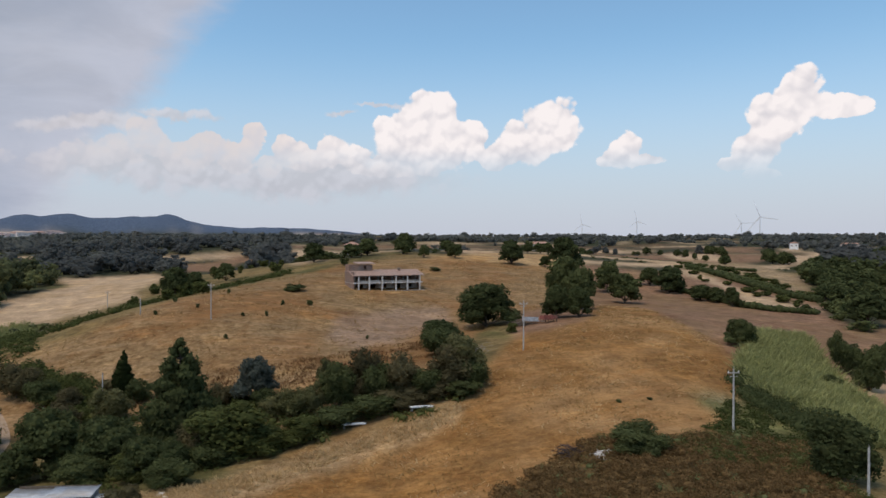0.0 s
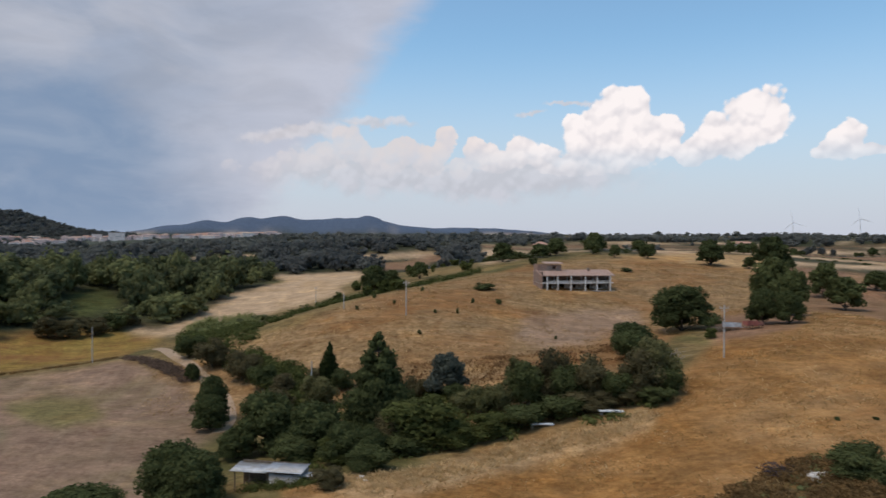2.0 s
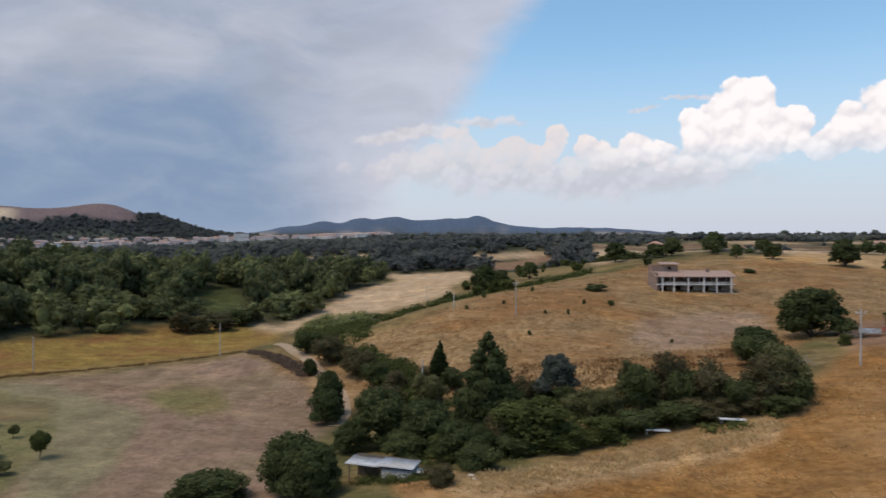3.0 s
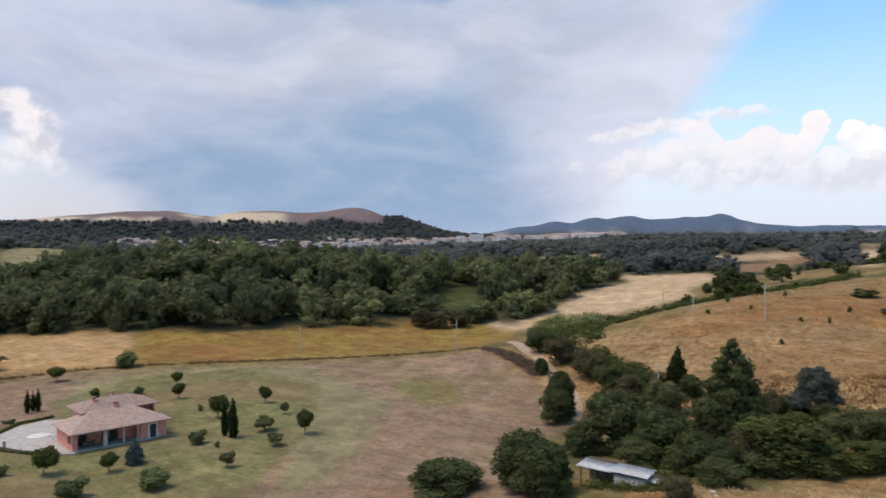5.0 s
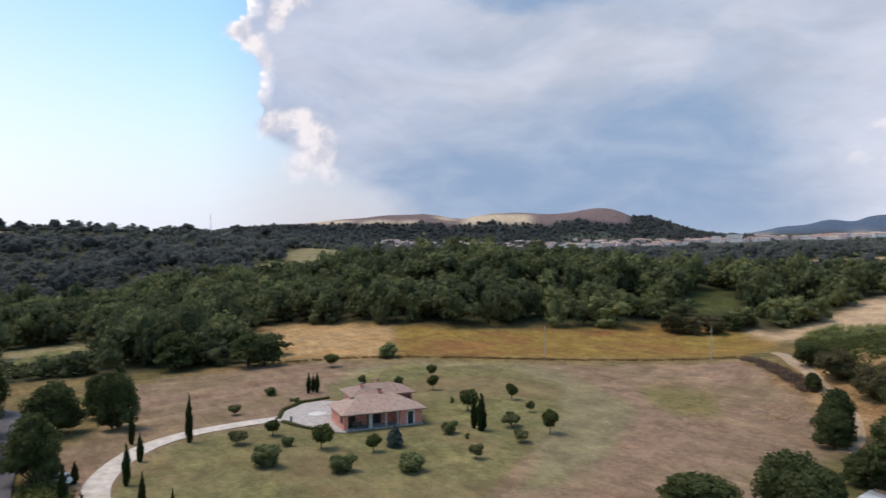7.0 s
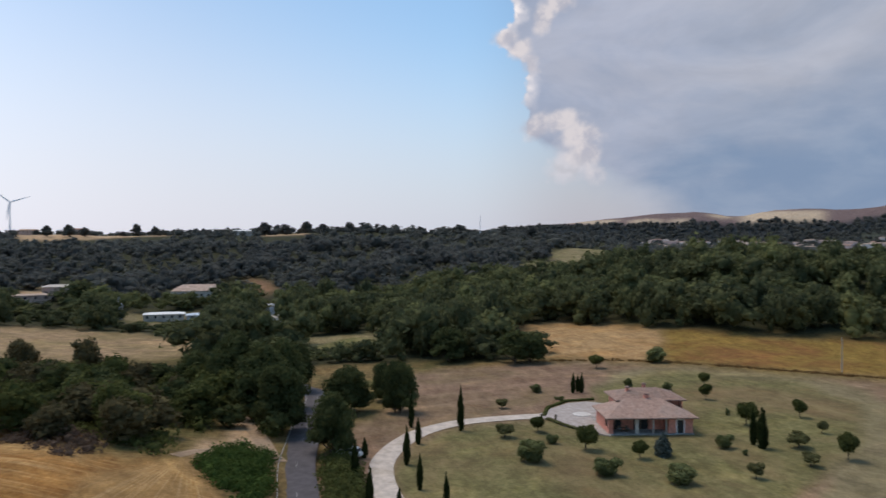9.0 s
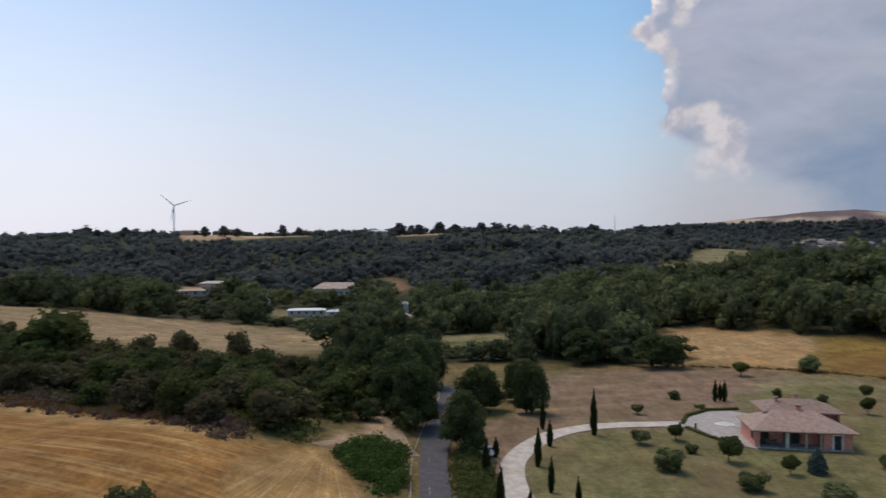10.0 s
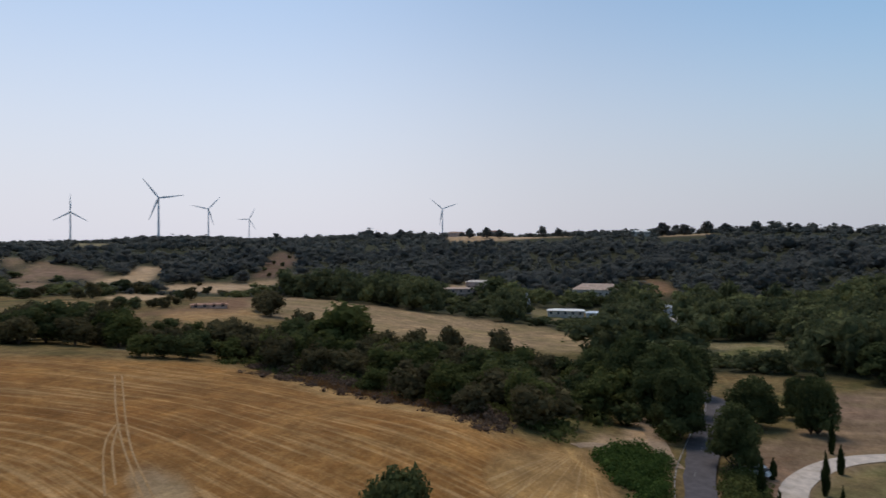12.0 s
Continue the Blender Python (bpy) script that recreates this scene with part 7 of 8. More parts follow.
low_hedge([(-121.6, 46.0), (-117.0, 47.2), (-113.3, 48.8), (-110.2, 50.8)], 0.5, 0.8, LEAF_OLIVE, "low grey-green hedge along the forecourt")
low_hedge([(-124.5, 46.2), (-130.6, 49.3), (-135.4, 55.0), (-135.6, 61.5)], 0.5, 0.8, LEAF_MID, "low green hedge behind the forecourt")

for line, tall, wide in (
    ([(108.1, 242.4), (112.8, 234.4), (115.2, 204.0), (119.8, 195.4), (131.6, 190.0)], 2.0, 2.6),
    ([(164.5, 344.1), (159.0, 314.9), (155.8, 291.5), (150.4, 255.6), (149.3, 229.8), (151.0, 217.1)], 2.4, 3.0),
    ([(166.5, 316.7), (160.5, 278.3), (158.2, 253.1)], 1.6, 2.4),
    ([(179.1, 338.9), (198.6, 337.4)], 1.6, 2.2),
):
    low_hedge(line, tall, wide, LEAF_DARK, "dark overgrown hedge between stubble fields")

# ---- the unfinished house on the hill: x along its front
RUIN = Matrix(((0.9545, -0.298, 0, -3.4), (0.298, 0.9545, 0, 222.4), (0, 0, 1, 17.1), (0, 0, 0, 1)))


def make_ruin():
    r = thing("unfinished_house", RUIN, "unfinished two-storey concrete house with rusty tile roof", "house")
    part("footing", boxes((-0.8, 23.6, -0.6, 10.0, -2.2, 0.1)), CONCRETE, r)
    part("mid_floor", boxes((-0.3, 23.2, -0.42, 9.5, 2.45, 2.75)), PALE_CONCRETE, r)
    for x in (1.2, 4.7, 9.0, 13.7, 17.6, 21.9):
        part("column", boxes((x, x + 0.42, -0.45, -0.03, 0, 5.0), bevel=0.03), PALE_CONCRETE, r, "bare pale concrete column")
        part("column", boxes((x, x + 0.4, 3.4, 3.8, 0, 5.0)), CONCRETE, r)
    part("ground_wall", wall(23.0, 0.3, 0.0, 2.5, 3.6, [(2.2, 4.0, 0, 2.1), (6.2, 8.2, 0.0, 2.2), (10.4, 12.0, 0.8, 2.1), (14.9, 16.8, 0, 2.2), (19.0, 20.6, 0.8, 2.1)]), CONCRETE, r)
    for x0, x1, hole in ((0.0, 4.3, (1.6, 3.2, 2.8, 4.9)), (4.3, 8.5, (5.4, 7.0, 3.6, 4.8)), (8.5, 13.3, (10.0, 11.6, 2.8, 4.9)), (13.3, 18.0, (15.0, 16.6, 2.8, 4.9)), (18.0, 23.0, (19.2, 21.0, 3.6, 4.8))):
        part("upper_wall", wall(x1, 0.3, 2.75, 5.1, 5.2, [hole], x0), BRICK, r, "bare hollow-brick wall")
    part("parapet", boxes((1.7, 4.7, -0.25, -0.1, 2.75, 3.4), (5.2, 9.0, -0.25, -0.1, 2.75, 3.4), (9.5, 13.7, -0.25, -0.1, 2.75, 3.4), (14.2, 17.6, -0.25, -0.1, 2.75, 3.4), (18.1, 21.9, -0.25, -0.1, 2.75, 3.4)), CONCRETE, r)
    part("end_wall", boxes((-0.3, 0.1, 0.0, 9.5, 0, 6.2), (22.8, 23.2, 2.5, 9.5, 0, 5.0), (0.1, 22.8, 9.2, 9.5, 0, 5.0)), BRICK, r)
    roof = bmesh.new()
    lo, hi = [(-0.5, -0.55, 5.0), (23.6, -0.55, 5.0)], [(23.6, 6.0, 6.6), (-0.5, 6.0, 6.6)]
    top = [roof.verts.new(p) for p in lo + hi]
    low = [roof.verts.new((p[0], p[1], p[2] - 0.22)) for p in lo + hi]
    roof.faces.new(top)
    roof.faces.new(low[::-1])
    for k in range(4):
        j = (k + 1) % 4
        roof.faces.new((low[k], low[j], top[j], top[k]))
    rp = part("roof", roof, TILE, r, "rusty red tile roof")
    tagged(part("tiling", tile_rows(-0.4, 23.5, -0.55, 5.01, 6.0, 6.61, 0, 0, 0.42), TILE, rp), kind="stuff")
    part("rear_roof", boxes((-0.4, 23.4, 6.0, 9.8, 6.05, 6.25)), TILE, r)
    part("tower", wall(7.6, 0.3, 5.0, 8.2, 4.8, [(4.6, 5.6, 6.9, 7.8)], 2.8), BRICK, r)
    part("tower", boxes((2.8, 3.1, 5.1, 9.0, 5.0, 8.2), (7.3, 7.6, 5.1, 9.0, 5.0, 8.2), (3.1, 7.3, 8.7, 9.0, 5.0, 8.2), (-0.3, 2.8, 4.8, 5.1, 5.0, 8.4), (-0.3, 0.1, 5.1, 9.0, 6.2, 8.4)), BRICK, r)
    part("tower_roof", moved(boxes((2.4, 8.2, 4.2, 9.4, 0, 0.22)), pose(0, 0, 8.1, 5, 0, 0)), TILE, r, "rusty red tile roof")
    part("chimney", boxes((16.2, 17.0, 4.2, 4.9, 6.0, 7.2), bevel=0.03), BRICK, r)


make_ruin()

# ---- tin shed at the edge of the hollow
SHED_Z = height(-33.0, 79.0)
SHED = pose(-38.0, 79.3, SHED_Z - 0.5, 0, 0, -2) @ Matrix.Diagonal((1.02, 0.58, 0.95, 1))


def corrugated(x0, x1, y0, y1, z0, z1, step=0.16):
    """A corrugated sheet that rises from y0 to y1."""
    n = int((x1 - x0) / step)
    verts, faces = [], []
    for k in range(n + 1):
        x, w = x0 + (x1 - x0) * k / n, 0.03 * (k % 2)
        verts += [(x, y0, z0 + w), (x, y1, z1 + w), (x, y0, z0 + w - 0.02), (x, y1, z1 + w - 0.02)]
        if k:
            b = 4 * (k - 1)
            faces += [(b, b + 4, b + 5, b + 1), (b + 2, b + 3, b + 7, b + 6), (b, b + 2, b + 6, b + 4), (b + 1, b + 5, b + 7, b + 3)]
    return mesh_from("sheet", verts, faces)


def make_shed():
    s = thing("shed", SHED, "open tin-roofed shed of corrugated sheets", "shed")
    for k, (x0, x1, z) in enumerate(((-0.4, 4.2, 2.25), (3.9, 8.6, 2.45))):
        part("roof_sheet", corrugated(x0, x1, -0.5, 4.6, z, z + 0.35), METAL_SHEET, s, "pale zinc roof sheet")
    for x in (0.1, 1.9, 4.3, 8.2):
        for y in (0.0, 4.2):
            part("post", boxes((x, x + 0.14, y, y + 0.14, -0.6, 2.25 + y * 0.06)), WOOD, s)
    part("front_panel", corrugated(4.5, 8.3, -0.06, -0.02, 0.1, 2.2), METAL_SHEET, s)
    part("side_panel", moved(boxes((0, 4.3, 0, 0.05, 0, 2.5)), pose(8.4, 0, 0, 0, 0, 90)), METAL_SHEET, s)
    part("back_panel", boxes((0.1, 8.3, 4.25, 4.3, 0, 2.9)), WOOD, s)
    part("lean_to", corrugated(8.5, 9.7, 0.8, 2.9, 1.9, 2.1), METAL_SHEET, s)


make_shed()


def power_pole(x, y, tall, arms=True, label="grey utility pole on the dry slope"):
    p = thing("utility_pole", pose(x, y, height(x, y) - 0.2), label, "utility pole", "utility poles")
    part("shaft", tube((0, 0, 0), (0.02, 0, tall + 0.2), 0.14, 0.09), POLE, p)
    part("cap", tube((0.02, 0, tall + 0.2), (0.02, 0, tall + 0.5), 0.03, 0.02, 6), POLE, p)
    if arms:
        a = part("crossarm", boxes((-0.75, 0.75, -0.06, 0.06, tall - 0.35, tall - 0.22), bevel=0.01), POLE, p)
        for k in (-0.65, 0.0, 0.65):
            part("insulator", tube((k, 0, tall - 0.22), (k, 0, tall + 0.02), 0.05, 0.035, 8), PAINT_WHITE, a)
        part("brace", boxes((-0.5, 0.5, -0.09, -0.06, tall - 0.75, tall - 0.68)), POLE, p)
    return p


power_pole(-35.7, 168.5, 8.3)
power_pole(28.8, 125.8, 8.9)
power_pole(45.3, 82.2, 7.8)
power_pole(46.2, 59.9, 4.6, False, "thin grey post beside the dark bush")
power_pole(-153.2, 137.0, 8.8, False, "thin pale pole at the field edge")
power_pole(-120.6, 168.9, 9.2, False, "thin pale pole at the field edge")
power_pole(-54.2, 177.3, 4.0, False, "short pale pole on the hill's shoulder")
power_pole(-97.7, 280.2, 6.2, True, "dark utility pole in the hedgerow")
power_pole(-45.5, 128.0, 6.8, False, "thin pole beside the tall cypress")


def turbine(x, y, hub, blade, angle, group="wind turbines"):
    z = height(x, y)
    t = thing("wind_turbine", pose(x, y, z - 1, 0, 0, math.degrees(math.atan2(y, x)) + 90), "pale grey three-bladed wind turbine on the skyline", "wind turbine", group)
    top = hub - z + 1
    part("tower", tube((0, 0, 0), (0, 0, top), 2.3, 1.4, 12), TURBINE, t)
    part("nacelle", boxes((-1.8, 1.8, -2.6, 5.4, top - 1.6, top + 1.9), bevel=0.5), TURBINE, t)
    rotor = part("hub", tube((0, -2.2, top), (0, -4.8, top), 1.9, 0.9, 12), TURBINE, t)
    for k in range(3):
        a = radians(angle + 120 * k)
        way = Vector((-math.cos(a), 0, math.sin(a)))
        bm = bmesh.new()
        side = Vector((-way.z, 0, way.x))
        rows = []
        for s, chord in ((0.02, 1.0), (0.18, 2.0), (0.5, 1.4), (0.8, 0.9), (1.0, 0.35)):
            c = Vector((0, -4.0, top)) + way * blade * s
            rows.append([bm.verts.new(c + side * chord * q + Vector((0, e * chord * 0.2, 0))) for q, e in ((-0.9, 0), (0.3, -1), (1.0, 0), (0.3, 1))])
        for r0, r1 in zip(rows, rows[1:]):
            for j in range(4):
                bm.faces.new((r0[j], r0[(j + 1) % 4], r1[(j + 1) % 4], r1[j]))
        bm.faces.new(rows[-1])
        part("blade", bm, TURBINE, rotor)


for row in ((-1265, -1377, 110, 43, 90), (-1063, -941, 121, 45, 128), (-1656, -1291, 135, 48, 48), (-2460, -1716, 140, 50, 62), (-2168, -768, 152, 52, 20),
            (1085, 3433, 134, 55, 100), (1335, 3343, 147, 55, 100), (1618, 2876, 125, 55, 122), (1376, 2323, 129, 60, 110)):
    turbine(*row)


# ---------------------------------------------------------------- farms, town and small things


def house(x, y, turn, long, deep, tall, roof_rise, walls, roof, label, name="house", group="", windows=0, flat=False, sink=0.5):
    h = thing(name, pose(x, y, height(x, y) - sink, 0, 0, turn), label, "house", group)
    tall += sink
    part("wall", boxes((-long / 2, long / 2, -deep / 2, deep / 2, 0, tall)), walls, h)
    if flat:
        part("roof", boxes((-long / 2 - 0.3, long / 2 + 0.3, -deep / 2 - 0.3, deep / 2 + 0.3, tall, tall + 0.4)), roof, h)
    else:
        part("roof", hip(-long / 2 - 0.5, long / 2 + 0.5, -deep / 2 - 0.5, deep / 2 + 0.5, tall + 0.15, tall + roof_rise, min(long, deep) * 0.45), roof, h)
    for k in range(windows):
        wx = -long / 2 + long * (k + 0.5) / windows
        for side in (-1, 1):
            y0 = side * (deep / 2 + 0.02)
            part("window", boxes((wx - 0.6, wx + 0.6, min(y0, y0 + side * 0.06), max(y0, y0 + side * 0.06), tall * 0.55, tall * 0.55 + 1.3)), GLASS_DARK, h)
    return h


ROOF_PALE = surface("pale_roof", (0.42, 0.29, 0.22), (0.54, 0.40, 0.31), 0.6, 0.1, (0.46, 0.36, 0.29))
ROOF_RED = surface("red_roof", (0.33, 0.17, 0.12), (0.44, 0.26, 0.18), 0.6, 0.1, (0.38, 0.24, 0.18))
WALL_PINK = surface("faded_pink_wall", (0.45, 0.31, 0.25), (0.56, 0.41, 0.34), 0.5, 0.1)
WALL_BLUE = surface("pale_blue_sheet", (0.42, 0.50, 0.58), (0.55, 0.62, 0.68), 0.5, 0.1, rough=0.5)

house(-394.5, -66.1, 97, 20, 9, 3.6, 1.0, PLASTER, PAINT_WHITE, "long white farm shed with a white roof", "farm_shed", "farm buildings", 5)
house(-396, -45.5, 100, 19, 8, 3.4, 1.0, WALL_BLUE, WALL_BLUE, "long farm shed with pale blue roof", "farm_shed", "farm buildings", 4)
house(-476.4, -58.8, 95, 32, 15, 6.5, 4.0, PLASTER, ROOF_PALE, "large pale farmhouse with a hipped tile roof", "farmhouse", "farm buildings", 8)
house(-399.7, -14.2, 60, 10, 8, 7, 2.0, WALL_BLUE, METAL_SHEET, "grey farm building with a slate roof", "barn", "farm buildings", 3)
house(-352, -6.0, 40, 7, 6, 5.0, 2.2, PAINT_WHITE, PLASTER, "white gabled outbuilding among trees", "outbuilding", "farm buildings", 2)
house(-460.1, -136.7, 105, 17, 9, 8.0, 1.4, WALL_PINK, PLASTER, "pale pink farmhouse above a walled yard", "farmhouse", "farm buildings", 4)
house(-446.1, -150.1, 105, 26, 6, 4.0, 1.0, WALL_PINK, ROOF_PALE, "low pale farm wing by the yard", "farm_wing", "farm buildings", 5)
house(-239.0, -186.0, 130, 14, 4, 1.3, 0.6, WALL_PINK, ROOF_RED, "low reddish sheds in the dale", "shed_row", "farm buildings", 4)
house(-216.7, 58.4, 75, 7, 5, 2.8, 0.9, PLASTER, METAL_SHEET, "small grey-roofed house behind the trees", "cottage", "", 2)
house(-1197, -79, 94, 32, 12, 8, 2.0, PLASTER, PAINT_WHITE, "long pale house on the wooded ridge", "ridge_house", "ridge houses", 7)
house(-1206, -328, 105, 30, 12, 9, 2.0, WALL_PINK, ROOF_RED, "low house on the wooded ridge", "ridge_house", "ridge houses", 6)
house(-1186, -394, 108, 30, 12, 7, 2.0, WALL_PINK, ROOF_PALE, "low house on the wooded ridge", "ridge_house", "ridge houses", 6)
house(-6.9, 379.9, 10, 7, 8, 5.6, 1.8, PLASTER, ROOF_RED, "small pale house behind the hill", "cottage", "", 2)
house(120.6, 485.2, -14, 18, 9, 5.0, 1.6, PLASTER, ROOF_RED, "low farmhouse on the plain", "farmhouse", "plain houses", 4)
house(535, 723.7, -36, 20, 10, 8.0, 1.6, PLASTER, ROOF_RED, "pale farmhouse among far trees", "farmhouse", "plain houses", 5)
house(488.9, 755.6, -33, 9, 8, 7.0, 1.6, PAINT_WHITE, ROOF_RED, "small white house among far trees", "cottage", "plain houses", 2)
house(640.0, 760.0, -40, 16, 9, 7.0, 1.6, PLASTER, ROOF_RED, "pale farmhouse among far trees", "farmhouse", "plain houses", 4)
silo = thing("silo", pose(-395.1, -89.0, height(-395.1, -89.0) - 0.5), "grey feed silo with a loading pipe", "silo")
part("tank", tube((0, 0, 0), (0, 0, 8.0), 2.4, 2.4, 16), METAL_SHEET, silo)
part("cone", tube((0, 0, 8.0), (0, 0, 9.6), 2.4, 0.5, 16), METAL_SHEET, silo)
part("pipe", tube((0, 0.5, 9.4), (0, 0.5, 13.0), 0.5, 0.5, 8), METAL_SHEET, silo)
mast = thing("radio_mast", pose(-1254, 341, height(-1254, 341)), "thin grey mast on the ridge", "mast")
part("shaft", tube((0, 0, 0), (0, 0, 36), 0.9, 0.4, 6), TURBINE, mast)


TOWN_PALE = surface("town_cream", (0.66, 0.55, 0.50), (0.76, 0.66, 0.60), 0.2, 0.05)
TOWN_ROOF = surface("town_roof", (0.34, 0.235, 0.20), (0.46, 0.33, 0.285), 0.3, 0.05)
TOWN_PINK = surface("town_pink", (0.60, 0.43, 0.39), (0.68, 0.51, 0.46), 0.2, 0.05)


def make_town():
    """Blocks of a small town under the far hills."""
    rng = random.Random(4)
    looks = [(TOWN_PALE, TOWN_ROOF), (TOWN_PINK, TOWN_ROOF), (TOWN_PALE, ROOF_PALE), (TOWN_PINK, ROOF_RED)]
    protos = []
    for k in range(8):
        long, tall = rng.uniform(14, 40), rng.uniform(2.5, 8)
        protos.append((k, long, rng.uniform(10, 14), tall))
    built = {}
    for n in range(298):
        turn = 22.0 + 40 * rng.random()
        d = rng.uniform(2200, 2640)
        x, y = -d * math.sin(radians(turn)), d * math.cos(radians(turn))
        k, long, deep, tall = protos[rng.randrange(8)]
        face = turn + rng.choice((0, 0, 90)) + rng.uniform(-15, 15)
        if k not in built:
            w, r = looks[k % 4]
            built[k] = house(x, y, face, long, deep, tall + 5, 2.6, w, r, "faded town house with a tiled roof", "town_house", "town houses", int(long / 10), sink=2.0)
        else:
            copy_thing(built[k], pose(x, y, height(x, y) - 2.0, 0, 0, face))
    for turn, d, long, tall in ((33.9, 2250, 44, 26), (35.2, 2300, 26, 20), (29.0, 2300, 40, 14), (44.5, 2250, 30, 16)):
        x, y = -d * math.sin(radians(turn)), d * math.cos(radians(turn))
        house(x, y, turn, long, 16, tall, 1.0, TOWN_PALE, ROOF_RED, "tall pale apartment block in the town", "apartment_block", "town blocks", int(long / 4), True, 2.0)
    for turn, d in ((56.4, 2350), (52.9, 2330)):
        x, y = -d * math.sin(radians(turn)), d * math.cos(radians(turn))
        t = thing("bell_tower", pose(x, y, height(x, y) - 2, 0, 0, turn), "pale square bell tower in the town", "tower", "bell towers")
        part("shaft", boxes((-4, 4, -4, 4, 0, 34)), PLASTER, t)
        part("roof", hip(-4.6, 4.6, -4.6, 4.6, 34.2, 37.5, 4.4), ROOF_RED, t)


make_town()


# ---- things lying about
def slab(x, y, turn, long, wide):
    s = thing("trough_cover", pose(x, y, height(x, y) + 0.35, 0, 4, turn), "long white sheet-metal trough at the field edge", "trough", "field troughs")
    part("shell", boxes((-long / 2, long / 2, -wide / 2, wide / 2, 0, 0.22), bevel=0.05), PAINT_WHITE, s)
    for k in (-0.4, 0.4):
        part("foot", boxes((long * k - 0.08, long * k + 0.08, -wide / 2 + 0.1, wide / 2 - 0.1, -0.5, 0.0)), CONCRETE, s)


slab(8.2, 102.6, 20, 3.8, 0.8)
slab(-1.6, 99.6, 24, 3.6, 0.7)


def rubble(name, x, y, count, size, material, label, category):
    rng = np.random.default_rng(count)
    bits = []
    bv, bf = ICO_FINE
    for k in range(count):
        r = size * rng.uniform(0.4, 1.0)
        px, py = rng.normal(size=2) * size * 1.4
        v = np.round(bv * (1 + 0.18 * rng.normal(size=(len(bv), 1))) * 3) / 3
        bits.append((v * [r, r * rng.uniform(0.6, 1), r * 0.6] + [px, py, height(x + px, y + py) - height(x, y) + r * 0.3], bf))
    me = mesh_from(name, *join(*bits))
    me.materials.append(material)
    ob = new(name, me)
    ob.matrix_basis = pose(x, y, height(x, y))
    return tagged(ob, label, category, kind="stuff")


rubble("rubble_heap", 26.6, 76.2, 14, 0.55, ROCK, "heap of pale rubble on the brushy mound", "rubble")
rubble("stones", -25.0, 77.5, 6, 0.4, ROCK, "pale stones by the shed", "stones")
rubble("stones", -22.0, 78.6, 4, 0.35, ROCK, "pale stones by the field edge", "stones")


def brushwood(x, y, n, long, material, label):
    rng = random.Random(n)
    limbs = []
    for k in range(n):
        a, e = rng.uniform(0, 6.28), rng.uniform(-0.1, 0.5)
        p = Vector((rng.gauss(0, long * 0.4), rng.gauss(0, long * 0.25), rng.uniform(0, 0.7)))
        q = p + Vector((math.cos(a) * math.cos(e), math.sin(a) * math.cos(e), math.sin(e))) * long * rng.uniform(0.4, 1)
        limbs.append(([p[:], ((p + q) / 2 + Vector((0, 0, 0.1)))[:], q[:]], 0.07, 0.02))
    me = limb_mesh("brushwood", limbs, 5)
    me.materials.append(material)
    ob = new("brushwood_pile", me)
    ob.matrix_basis = pose(x, y, height(x, y) - 0.1)
    return tagged(ob, label, "brushwood", kind="stuff")


CHARRED = surface("charred_wood", (0.03, 0.022, 0.022), (0.10, 0.07, 0.07), 5.0, 0.5)
brushwood(23.5, 77.6, 90, 1.8, CHARRED, "pile of dark cut branches")
brushwood(34.5, 154.0, 110, 2.4, WOOD, "tangle of bare grey branches under the trees")


def cart(x, y, turn, colour, label):
    c = thing("trailer", pose(x, y, height(x, y) + 0.15, 0, 0, turn), label, "trailer", "old machinery")
    part("bed", boxes((-1.8, 1.8, -0.9, 0.9, 0.6, 0.75), bevel=0.02), colour, c)
    for y0 in (-0.9, 0.82):
        part("side_board", boxes((-1.8, 1.8, y0, y0 + 0.08, 0.75, 1.4)), colour, c)
    part("end_board", boxes((-1.8, -1.72, -0.82, 0.82, 0.75, 1.4)), colour, c)
    for px in (-1.1, 1.1):
        for py in (-1.0, 1.0):
            part("wheel", tube((px, py - 0.12, 0.4), (px, py + 0.12, 0.4), 0.42, 0.42, 14), DARK, c)
    part("drawbar", boxes((1.8, 3.2, -0.06, 0.06, 0.55, 0.65)), colour, c)


RUST = surface("rusty_red", (0.20, 0.055, 0.045), (0.32, 0.12, 0.09), 3.0, 0.5, (0.24, 0.12, 0.09))
cart(40.6, 152.6, 20, RUST, "rusty red trailer beside the big tree")
cart(36.8, 154.0, -12, METAL_SHEET, "pale grey trailer beside the big tree")


